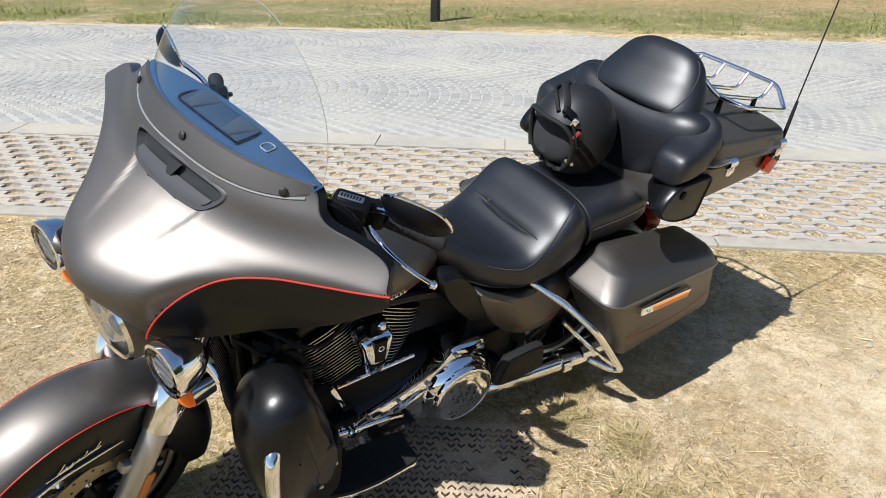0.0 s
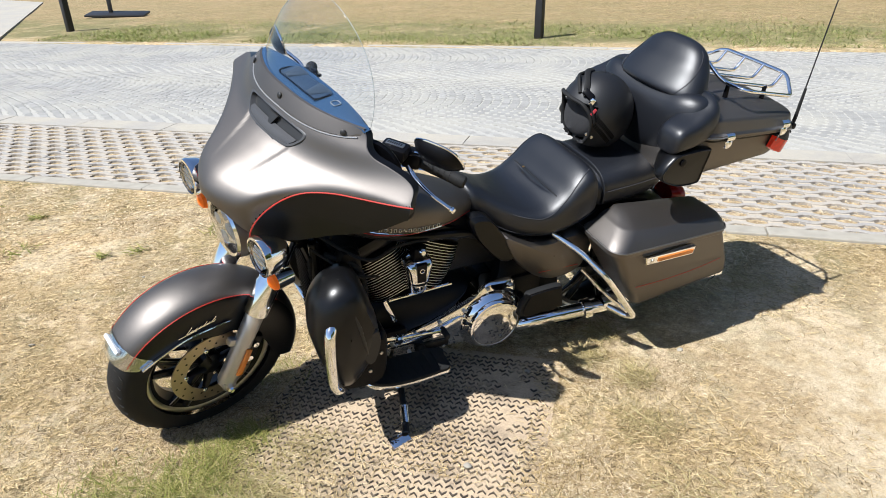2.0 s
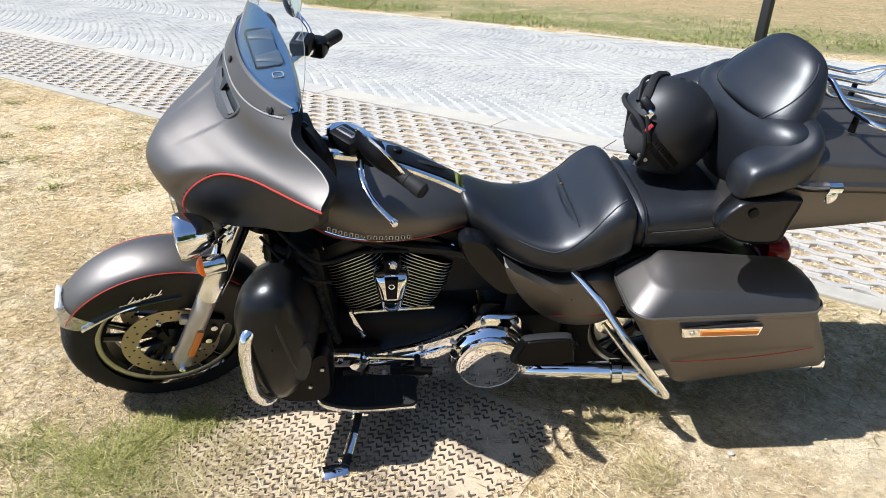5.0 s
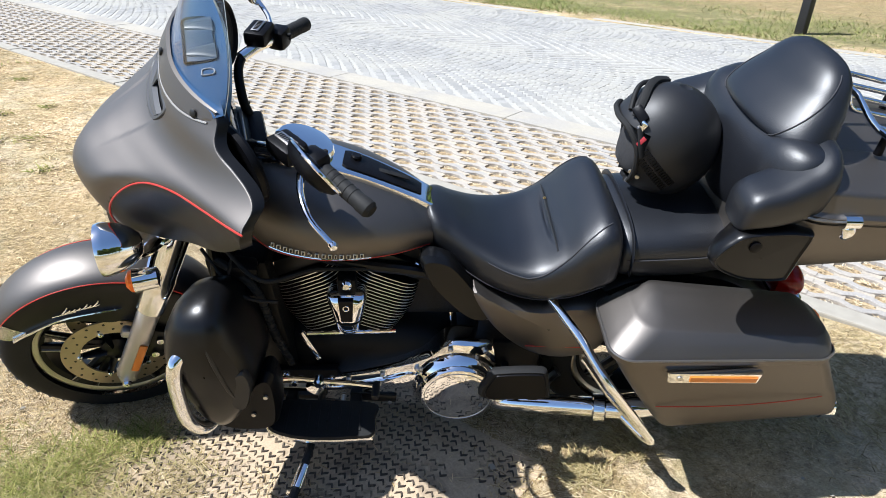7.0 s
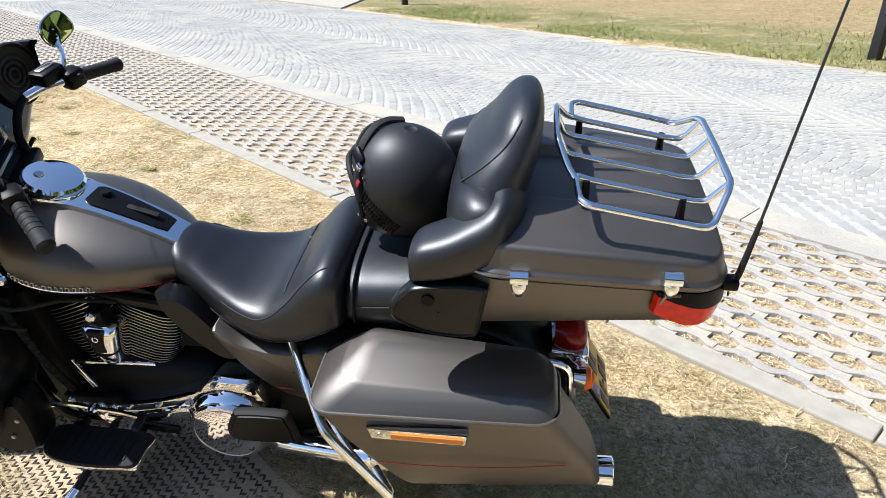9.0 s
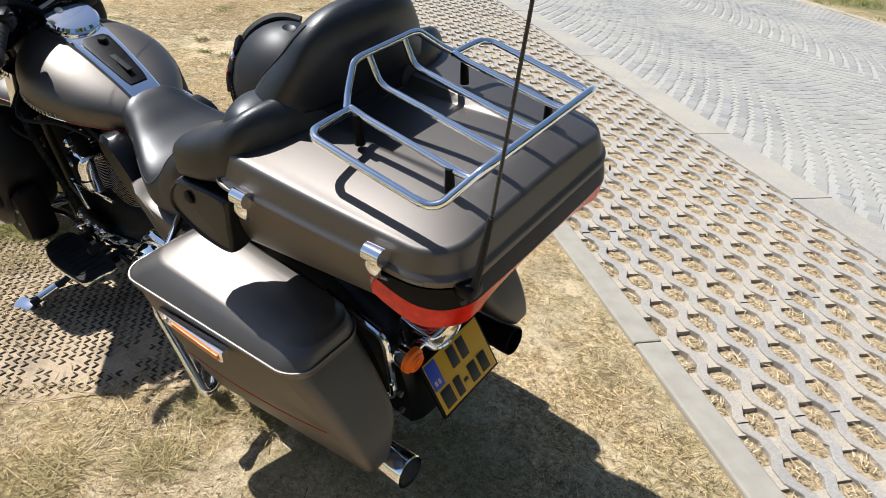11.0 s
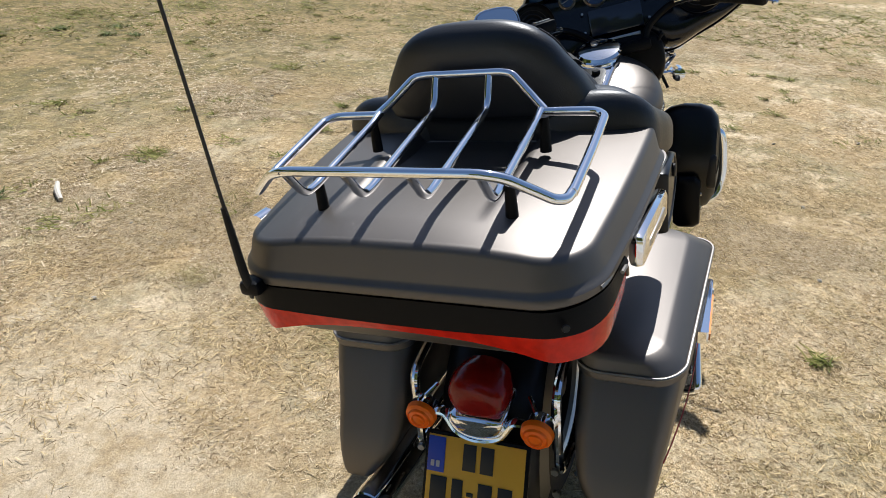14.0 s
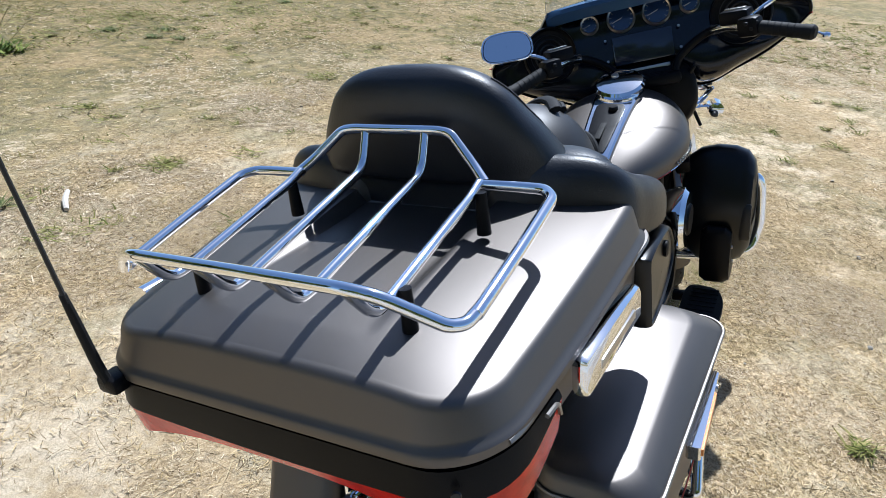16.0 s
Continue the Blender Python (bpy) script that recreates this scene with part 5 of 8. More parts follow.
part("clutch_housing", lathe([(-0.02, 0.136), (0.004, 0.133), (0.022, 0.121), (0.030, 0.112)], DC, (0, -1, 0), 56), CHROME, prim)
der = part("derby_cover", lathe([(0.020, 0.115), (0.034, 0.113), (0.042, 0.107), (0.045, 0.096), (0.0465, 0.05), (0.047, 0.002)], DC, (0, -1, 0), 56), CHROME, prim, "round chrome clutch cover")
part("derby_ring", lathe([(0.0435, 0.0985), (0.0465, 0.0975), (0.0435, 0.0955)], DC, (0, -1, 0), 56, caps=False), STEEL, der)
for k in range(5):
    a = radians(90 + 72 * k)
    part("bolt", lathe([(0.030, 0.007), (0.040, 0.0065), (0.042, 0.004)], (DC[0] + 0.098 * math.cos(a), DC[1], DC[2] + 0.098 * math.sin(a)), (0, -1, 0), 10), STEEL, prim)
for x, z in ((-0.17, 0.295), (-0.08, 0.325), (0.02, 0.345), (0.12, 0.372), (0.215, 0.45), (0.315, 0.445), (-0.10, 0.232), (0.04, 0.225)):
    part("bolt", lathe([(0, 0.008), (0.010, 0.008), (0.014, 0.005)], (x, -0.172, z), (0, -1, 0), 10), STEEL, prim)
ol = smooth_outline([(-0.16, 0.288), (-0.02, 0.318), (0.10, 0.352), (0.13, 0.335), (0.10, 0.30), (0.0, 0.278), (-0.12, 0.265)], 36)
c = ol.mean(0)
part("primary_ridge", loft([[(p[0], y, p[1]) for p in c + (ol - c) * k] for k, y in ((1.0, -0.174), (0.95, -0.184), (0.8, -0.187), (0.02, -0.187))], caps=False), CHROME, prim)
part("primary_insert", block((-0.01, -0.180, 0.245), (0.14, 0.008, 0.030), 0.004, (0, 6, 0)), BLACK, prim)

# ---- lower leg shields with the chrome guard
for s in (-1, 1):
    out = [(-0.390, 0.755), (-0.345, 0.738), (-0.310, 0.665), (-0.285, 0.575), (-0.290, 0.500), (-0.330, 0.400), (-0.385, 0.335), (-0.435, 0.352), (-0.475, 0.450), (-0.500, 0.570), (-0.492, 0.665), (-0.450, 0.730)]
    ol = smooth_outline(out, 56)
    c = np.array((-0.40, 0.58))
    rg = []
    for k, y, dx in ((0.55, 0.175, 0.07), (0.80, 0.185, 0.055), (0.97, 0.225, 0.03), (1.02, 0.275, 0.008), (1.0, 0.330, 0.0), (0.92, 0.368, 0.005), (0.74, 0.392, 0.012), (0.4, 0.403, 0.02), (0.02, 0.406, 0.022)):
        rg.append([(c[0] + (p[0] - c[0]) * k + dx * 0.3, s * y, c[1] + (p[1] - c[1]) * k) for p in ol])
    sh = part("leg_shield", loft(rg, caps=False), BLACK, bike, "satin black lower fairing leg shield")
    part("shield_groove", tube([(-0.400, s * 0.312, 0.752), (-0.392, s * 0.362, 0.728), (-0.380, s * 0.391, 0.68), (-0.362, s * 0.403, 0.61), (-0.345, s * 0.401, 0.53), (-0.335, s * 0.393, 0.49)], [0.004, 0.006, 0.006, 0.006, 0.005, 0.002], 8, smooth=24, flat=0.8), INK, sh)
    part("shield_vent", prism(smooth_outline([(-0.345, 0.545), (-0.305, 0.585), (-0.292, 0.53), (-0.315, 0.45), (-0.345, 0.46)], 24), "y", s * 0.362, s * 0.396, 0.006), INK, sh, "dark shield vent")
    ol = smooth_outline([(-0.425, 0.335), (-0.355, 0.405), (-0.290, 0.500), (-0.252, 0.505), (-0.246, 0.40), (-0.262, 0.315), (-0.32, 0.292), (-0.40, 0.300)], 40)
    lowp = part("lower_panel", prism(ol, "y", s * 0.25, s * 0.345, 0.02), GLOSS, sh, "black lower panel")
    for x, z in ((-0.315, 0.37), (-0.275, 0.44)):
        part("panel_bolt", lathe([(0, 0.007), (0.005, 0.006)], (x, s * 0.346, z), (0, s, 0), 10), STEEL, lowp)
gd = part("engine_guard", tube([(-0.40, -0.29, 0.625), (-0.434, -0.360, 0.634), (-0.458, -0.402, 0.615), (-0.464, -0.414, 0.53), (-0.456, -0.410, 0.42), (-0.425, -0.355, 0.352), (-0.40, -0.13, 0.335)], 0.0185, 14, smooth=60), CHROME, bike, "chrome engine guard bar")
part("guard_half", tube([(-0.40, 0.29, 0.625), (-0.434, 0.360, 0.634), (-0.458, 0.402, 0.615), (-0.464, 0.414, 0.53), (-0.456, 0.410, 0.42), (-0.425, 0.355, 0.352), (-0.40, 0.13, 0.335)], 0.0185, 14, smooth=60), CHROME, gd)

# ---- foot controls
for s in (-1, 1):
    ol = smooth_outline([(-0.305, 0.215), (-0.305, 0.300), (-0.24, 0.335), (-0.15, 0.345), (-0.05, 0.340), (0.0, 0.330), (0.004, 0.27), (0.0, 0.218), (-0.15, 0.208)], 48)
    c = ol.mean(0)
    bm = loft([[(p[0], s * p[1], z) for p in c + (ol - c) * k] for k, z in ((0.97, 0.238), (1.0, 0.242), (1.0, 0.252), (0.98, 0.256))])
    fb = part("footboard", bm, CHROME, bike, "black rubber footboard with a chrome rim")
    bm = loft([[(p[0], s * p[1], z) for p in c + (ol - c) * k] for k, z in ((0.985, 0.254), (0.985, 0.262), (0.96, 0.266), (0.02, 0.266))], caps=False)
    part("board_mat", bm, RUBBER, fb, "black rubber mat")
    for k in range(9):
        part("mat_rib", block((-0.28 + 0.03 * k, s * 0.275, 0.2675), (0.006, 0.09, 0.003), 0.001), RUBBER, fb)
    for x in (-0.25, -0.06):
        part("board_hinge", block((x, s * 0.195, 0.248), (0.035, 0.05, 0.03), 0.006), ENGINE, fb)
    ol = smooth_outline([(0.300, 0.372), (0.315, 0.462), (0.345, 0.478), (0.455, 0.482), (0.477, 0.462), (0.490, 0.385), (0.475, 0.372)], 40)
    pb = part("pillion_board", prism(ol, "y", s * 0.265, s * 0.292, 0.008), RUBBER, bike, "folded black pillion footboard")
    part("board_pad", prism(np.array(ol).mean(0) + (np.array(ol) - np.array(ol).mean(0)) * 0.86, "y", s * 0.290, s * 0.297, 0.003), GLOSS, pb)
    for x in (0.345, 0.445):
        part("board_clamp", block((x, s * 0.265, 0.372), (0.032, 0.045, 0.026), 0.006), ENGINE, pb)
    part("board_arm", tube([(0.38, s * 0.15, 0.36), (0.38, s * 0.27, 0.37)], 0.013, 8), ENGINE, pb)
sh = part("heel_toe_shifter", tube([(-0.335, -0.255, 0.385), (-0.24, -0.222, 0.372), (-0.14, -0.215, 0.352), (-0.06, -0.222, 0.352), (0.005, -0.24, 0.362)], 0.0075, 8, smooth=30), CHROME, bike, "chrome heel-toe gear lever")
for p in ((-0.335, -0.27, 0.385), (0.005, -0.255, 0.362)):
    part("shift_peg", lathe([(-0.028, 0.009), (-0.024, 0.011), (0.024, 0.011), (0.028, 0.009)], p, (0, 1, 0), 12), RUBBER, sh)
part("shift_rod", tube([(-0.185, -0.175, 0.505), (0.06, -0.172, 0.515)], 0.0055, 8), CHROME, sh)
part("shift_arm", block((-0.180, -0.172, 0.455), (0.016, 0.012, 0.115), 0.004, (0, -22, 0)), CHROME, sh)
part("shift_pivot", lathe([(0, 0.016), (0.02, 0.016), (0.026, 0.010)], (-0.16, -0.205, 0.352), (0, -1, 0), 16), CHROME, sh)
for x, z in ((-0.26, 0.335), (-0.22, 0.318), (-0.17, 0.322), (-0.24, 0.30), (-0.13, 0.318)):
    part("bracket_bolt", lathe([(0, 0.012), (0.012, 0.012), (0.018, 0.008)], (x, -0.165, z), (0, -1, 0), 12), CHROME, sh)
part("control_bracket", block((-0.20, -0.155, 0.32), (0.18, 0.03, 0.06), 0.008), ENGINE, sh)
# side stand swung out to the left
st = part("side_stand", tube([(-0.165, -0.15, 0.225), (-0.178, -0.27, 0.195), (-0.200, -0.37, 0.158), (-0.222, -0.448, 0.130)], [0.013, 0.012, 0.012, 0.014], 10, smooth=24), BLACK, bike, "side stand with a bright foot")
part("stand_sleeve", tube([(-0.196, -0.36, 0.163), (-0.213, -0.42, 0.142)], [0.0155, 0.017], 12), CHROME, st)
part("stand_foot", block((-0.252, -0.462, 0.119), (0.078, 0.046, 0.014), 0.005, (12, 0, 14)), CHROME, st, "bright steel foot plate")

# ---- exhausts
for s in (-1, 1):
    ex = part("exhaust", tube([(0.02 if s > 0 else 0.36, s * 0.15, 0.20), (0.40, s * 0.185, 0.235), (0.62, s * 0.225, 0.262), (0.74, s * 0.245, 0.275)], [0.027, 0.029, 0.030, 0.032], 20, smooth=30), CHROME, bike, "chrome exhaust pipe")
    part("clamp", lathe([(0, 0.036), (0.004, 0.042), (0.035, 0.042), (0.04, 0.036)], (0.64, s * 0.229, 0.264), (1, s * 0.16, 0.10), 20), CHROME, ex)
    mz = 0.0 if s > 0 else 0.035
    part("muffler", lathe([(0, 0.033), (0.05, 0.039), (0.45, 0.040), (0.565 + mz, 0.040)], (0.72, s * 0.240, 0.285), (1, s * 0.015, 0.045), 28, caps=False), CHROME if s < 0 else GLOSS, ex, "muffler can")
    part("muffler_tip", lathe([(0.540 + mz, 0.042), (0.578 + mz, 0.043), (0.581 + mz, 0.040), (0.540 + mz, 0.038)], (0.72, s * 0.240, 0.285), (1, s * 0.015, 0.045), 28, caps=False), CHROME if s < 0 else GLOSS, ex, "cut muffler tip")
    part("muffler_core", lathe([(0.535 + mz, 0.002), (0.535 + mz, 0.040)], (0.72, s * 0.240, 0.285), (1, s * 0.015, 0.045), 24, caps=False), INK, ex)

# ---- saddlebags


def drawn_in(y, x):
    """The outer flank of a saddlebag leans inwards towards the rear."""
    f = max(0.0, min(1.0, (x - 0.80) / 0.42))
    return y - math.copysign(max(0.0, abs(y) - 0.26) / 0.15 * 0.046 * f * f, y)


def bag_mesh(bm):
    for v in bm.verts:
        v.co.y = drawn_in(v.co.y, v.co.x)
    return bm


for s in (-1, 1):
    def by(a, b):
        return (-b, -a) if s < 0 else (a, b)
    rows = []
    for z, x0, x1, yi, yo, r, tl in ((0.336, 0.800, 1.278, 0.26, 0.342, 0.03, 0.016), (0.348, 0.784, 1.292, 0.25, 0.364, 0.030, 0.016), (0.42, 0.735, 1.272, 0.20, 0.384, 0.036, 0.008), (0.52, 0.668, 1.222, 0.185, 0.398, 0.040, -0.004), (0.60, 0.620, 1.182, 0.185, 0.405, 0.042, -0.016), (0.640, 0.598, 1.160, 0.185, 0.405, 0.044, -0.022)):
        rows.append((z, x0, x1, *by(yi, yo), r, tl))
    bag = part("saddlebag", bag_mesh(loft_z(rows, 24, 8)), GREY, bike, "grey hard saddlebag with a chrome latch")
    rows = []
    for z, x0, x1, yi, yo, r, tl in ((0.640, 0.592, 1.166, 0.182, 0.411, 0.056, -0.022), (0.644, 0.586, 1.170, 0.180, 0.415, 0.056, -0.022), (0.658, 0.586, 1.170, 0.180, 0.415, 0.056, -0.022), (0.664, 0.590, 1.166, 0.182, 0.410, 0.056, -0.022),
                                     (0.688, 0.618, 1.163, 0.184, 0.392, 0.058, -0.028), (0.711, 0.650, 1.155, 0.186, 0.366, 0.058, -0.038), (0.7145, 0.655, 1.152, 0.187, 0.361, 0.057, -0.040), (0.7165, 0.661, 1.148, 0.189, 0.355, 0.056, -0.041), (0.725, 0.678, 1.136, 0.192, 0.325, 0.050, -0.042), (0.735, 0.700, 1.120, 0.198, 0.280, 0.028, -0.042), (0.739, 0.73, 1.09, 0.21, 0.25, 0.014, -0.042)):
        rows.append((z, x0, x1, *by(yi, yo), r, tl))
    lid = part("lid", bag_mesh(loft_z(rows, 0, 8)), GREY, bag, "domed grey lid")
    ring = [(x, drawn_in(y, x), 0.661 - 0.022 * (x - 0.586) / 0.584) for x, y in round_rect(0.586, 1.170, *by(0.180, 0.416), 0.056, 8)]
    part("lid_trim", tube(ring + ring[:1], 0.0032, 6), TRIM, bag)
    part("latch", prism([(0.735, 0.590), (0.960, 0.590), (0.965, 0.622), (0.728, 0.622)], "y", s * 0.396, s * 0.421, 0.004), CHROME, bag, "chrome latch with amber reflector")
    part("reflector", prism([(0.785, 0.596), (0.952, 0.596), (0.954, 0.612), (0.785, 0.612)], "y", s * 0.419, s * 0.4245, 0.0015), AMBERREF, bag, "amber reflector strip")
    part("latch_lock", lathe([(0, 0.008), (0.004, 0.007)], (0.760, s * 0.420, 0.606), (0, s, 0), 14), STEEL, bag)
    pts = [(x, drawn_in(s * 0.3945, x), 0.468) for x in np.linspace(0.74, 1.20, 24)]
    part("pinstripe", tube(pts, 0.0015, 6), RED, bag)
    g = part("bag_guard", tube([(0.478, s * 0.175, 0.640), (0.545, s * 0.285, 0.600), (0.605, s * 0.375, 0.535), (0.765, s * 0.398, 0.322), (0.750, s * 0.365, 0.305), (0.70, s * 0.31, 0.325)], 0.0125, 12), CHROME, bike, "chrome saddlebag guard rail")
    part("guard_strut", tube([(0.565, s * 0.27, 0.515), (0.64, s * 0.33, 0.43), (0.735, s * 0.385, 0.345)], 0.008, 10), CHROME, g)
    part("bag_rail", tube([(1.02, s * 0.155, 0.64), (1.20, s * 0.155, 0.60), (1.215, s * 0.155, 0.40), (1.10, s * 0.155, 0.38)], 0.010, 10), CHROME, bike, "chrome rear support rail")

# ---- rear fender, tail lamp, plate
bm = bmesh.new()
rg = []
for a in np.linspace(-8, 150, 32):
    ca, sa = math.cos(radians(a)), math.sin(radians(a))
    ring = []
    for i in range(13):
        t = -1 + i / 6
        y = 0.115 * math.sin(t * math.pi / 2) if abs(t) < 0.8 else math.copysign(0.112, t)
        r = 0.385 - 0.04 * (abs(t) ** 3) - (0.06 if abs(t) > 0.9 else 0)
        ring.append((0.8125 + 0.04 + r * ca * 1.02, y, 0.318 + r * sa))
    rg.append(ring)
loft(rg, closed=False, bm=bm)
part("rear_fender", bm, BLACK, bike, "black rear fender")
tl = part("tail_lamp", loft_x([(1.165, 0, 0.595, 0.055, 0.046, 0.045, 2.2, 2.2), (1.20, 0, 0.592, 0.066, 0.052, 0.055, 2.1, 2.2), (1.235, 0, 0.588, 0.062, 0.046, 0.052, 2.1, 2.2), (1.252, 0, 0.584, 0.044, 0.032, 0.038, 2.1, 2.1), (1.256, 0, 0.587, 0.01, 0.008, 0.01, 2, 2)], 20, 28), DARKRED, bike, "dark red tail lamp")
sb = part("signal_bar", tube([(1.235, -0.115, 0.533), (1.235, -0.075, 0.538), (1.245, -0.045, 0.505), (1.25, 0, 0.495), (1.245, 0.045, 0.505), (1.235, 0.075, 0.538), (1.235, 0.115, 0.533)], 0.016, 12, smooth=40, flat=0.55), CHROME, bike, "chrome bracket for the rear signals")
part("lamp_cup", loft_x([(1.16, 0, 0.55, 0.062, 0.02, 0.03, 3, 2.4), (1.245, 0, 0.545, 0.060, 0.012, 0.045, 3, 2.2), (1.262, 0, 0.54, 0.045, 0.006, 0.032, 3, 2.2)], 10, 24), CHROME, sb)
for s in (-1, 1):
    ts = part("turn_signal", lathe([(-0.03, 0.010), (-0.02, 0.028), (0.012, 0.033)], (1.235, s * 0.125, 0.533), (1, 0, -0.1), 24), CHROME, bike, "chrome rear turn signal")
    part("amber_lens", lathe([(0.010, 0.034), (0.022, 0.032), (0.030, 0.022), (0.034, 0.001)], (1.235, s * 0.125, 0.533), (1, 0, -0.1), 28), AMBER, ts, "amber ribbed lens")
    for q in (0.012, 0.022):
        part("lens_ring", lathe([(0.0325 if q < 0.02 else 0.029, q), (0.0355 if q < 0.02 else 0.032, q + 0.002), (0.030 if q < 0.02 else 0.0265, q + 0.004)], (1.235, s * 0.125, 0.533), (1, 0, -0.1), 28, caps=False), AMBER, ts)
    part("signal_stalk", tube([(1.228, s * 0.12, 0.565), (1.20, s * 0.10, 0.58)], 0.004, 6), CHROME, ts)
PN = Vector((0.86, 0, 0.50)).normalized()
PM = Matrix.Translation((1.298, 0, 0.435)) @ Matrix(((PN.z * -1, 0, PN.x), (0, 1, 0), (PN.x, 0, PN.z))).to_4x4()


def on_plate(u0, u1, v0, v1, h0, h1, bev=0.001):
    """A raised patch on the number plate: u across to the right, v up."""
    b = block((0, 0, 0), (v1 - v0, u1 - u0, h1 - h0), bev)
    b.transform(PM @ Matrix.Translation(((v0 + v1) / 2, (u0 + u1) / 2, (h0 + h1) / 2)))
    return b


npl = part("number_plate", on_plate(-0.105, 0.105, -0.0715, 0.0715, -0.002, 0.0, 0.0008), PLATEY, bike, "yellow number plate with a blue strip")
part("plate_holder", on_plate(-0.112, 0.112, -0.079, 0.079, -0.012, -0.0022, 0.002), GLOSS, npl)
part("plate_strip", on_plate(-0.104, -0.066, -0.004, 0.068, 0.0004, 0.0018, 0.0004), PLATEB, npl, "blue strip")
for u in (-0.092, -0.080):
    part("strip_bar", on_plate(u - 0.004, u + 0.004, 0.006, 0.019, 0.002, 0.0026, 0.0002), PRINT, npl)
for u, w in ((-0.012, 0.028), (0.026, 0.028)):
    part("plate_bar", on_plate(u - w / 2, u + w / 2, 0.008, 0.062, 0.0006, 0.002, 0.0004), INK, npl)
for u, w in ((-0.076, 0.036), (-0.034, 0.024), (-0.006, 0.014), (0.026, 0.030), (0.068, 0.030)):
    h = (-0.062, -0.012) if w > 0.02 else (-0.042, -0.034)
    part("plate_bar", on_plate(u - w / 2, u + w / 2, h[0], h[1], 0.0006, 0.002, 0.0004), INK, npl)
part("plate_bracket", block((1.20, 0, 0.47), (0.10, 0.10, 0.12), 0.01), GLOSS, bike)
for s in (-1, 1):
    for z in (0.42, 0.36):
        part("rail_bolt", lathe([(0, 0.009), (0.008, 0.008)], (1.225, s * 0.150, z), (1, 0, 0), 10), STEEL, bike)

# ---- top case with rack, pads and lamp band
BODY = [(0.838, 0.915, 1.415, -0.262, 0.262, 0.06, 0.018), (0.848, 0.900, 1.450, -0.285, 0.285, 0.07, 0.016), (0.90, 0.905, 1.468, -0.305, 0.305, 0.08, -0.004), (0.96, 0.925, 1.472, -0.316, 0.316, 0.09, -0.030), (1.002, 0.940, 1.478, -0.318, 0.318, 0.080, -0.046)]


def case_loft(rows, taper=0.045, n=0, seg=10):
    """Rounded-rectangle rings that narrow towards the rear."""
    rg = []
    for z, x0, x1, y0, y1, r, tl in (spline(rows, n) if n else rows):
        ring = []
        for x, y in round_rect(x0, x1, y0, y1, r, seg):
            f = (x - x0) / (x1 - x0)
            ring.append((x, y * (1 - taper / 0.32 * f * f), z + tl * f))
        rg.append(ring)
    return loft(rg)


case = part("top_case", case_loft(BODY, n=16), GREY, bike, "grey hard top case with a chrome rack")
LX0, LX1, LR = 0.964, 1.466, 0.062


def rim_z(x):
    """Upper edge of the lid's lip, which sinks towards the rear."""
    return 1.024 - 0.044 * max(0.0, (x - 0.934) / 0.56) ** 1.5


def lid_half(x):
    """Half the width of the lid's crown at x, with rounded corners."""
    f = (x - 0.934) / 0.56
    w = 0.302 * (1 - 0.1406 * f * f)
    d = min(x - LX0, LX1 - x)
    return w - (LR - math.sqrt(max(0.0, LR * LR - (LR - d) ** 2)) if d < LR else 0.0)


def ease(a, b, x):
    t = max(0.0, min(1.0, (x - a) / (b - a)))
    return t * t * (3 - 2 * t)


def lid_top(x, y):
    """Height of the crown: a gentle dome with a pan pressed in that runs out towards the rear."""
    f = (x - LX0) / (LX1 - LX0)
    q = 1 - min(1.0, abs(y) / 0.30) ** 2
    pan = 0.025 * (1 - ease(0.112, 0.130, abs(y))) * ease(1.045, 1.068, x) * max(0.0, min(1.0, (1.42 - x) / 0.30))
    return 1.083 - 0.036 * f + 0.018 * q * (1 - (2 * f - 1) ** 4) - 0.024 * f * f * min(1.0, abs(y) / 0.28) ** 3 - pan


bm = bmesh.new()
NL = 84
grid = []
for i in range(NL + 1):
    x = LX0 + (LX1 - LX0) * (0.5 - 0.5 * math.cos(math.pi * i / NL)) * 1.0
    w = lid_half(x)
    grid.append([bm.verts.new((x, w * (-1 + 2 * k / NL), lid_top(x, w * (-1 + 2 * k / NL)))) for k in range(NL + 1)])
for i in range(NL):
    for k in range(NL):
        bm.faces.new((grid[i][k], grid[i][k + 1], grid[i + 1][k + 1], grid[i + 1][k]))
loop = [g[0] for g in grid] + grid[-1][1:] + [g[-1] for g in grid[-2::-1]] + grid[0][-2:0:-1]
prev = loop
flat = np.array([v.co[:2] for v in loop])
tang = np.roll(flat, -1, 0) - np.roll(flat, 1, 0)
tang /= np.linalg.norm(tang, axis=1)[:, None]
norm2 = np.stack((tang[:, 1], -tang[:, 0]), 1)
for o, dz, rim in ((0.004, -0.0007, 0), (0.008, -0.003, 0), (0.011, -0.0065, 0), (0.0135, -0.012, 0), (0.0215, 0.012, 1), (0.0235, 0.007, 1), (0.0275, 0.004, 1), (0.0305, 0.0, 1), (0.0305, -0.010, 1), (0.027, -0.014, 1)):
    cur = []
    for v, p, n in zip(loop, flat, norm2):
        z = rim_z(p[0] + n[0] * o) + dz if rim else v.co.z + dz
        cur.append(bm.verts.new((p[0] + n[0] * o, p[1] + n[1] * o, z)))
    for a, b, c, d in zip(prev, prev[1:] + prev[:1], cur[1:] + cur[:1], cur):
        bm.faces.new((a, b, c, d))
    prev = cur
part("lid", bm, GREY, case, "domed grey lid with a pressed pan")
rg = [(x, y * (1 - 0.045 / 0.32 * ((x - 0.934) / 0.56) ** 2), rim_z(x) - 0.0055) for x, y in round_rect(0.934, 1.4965, -0.3325, 0.3325, 0.081, 10)]
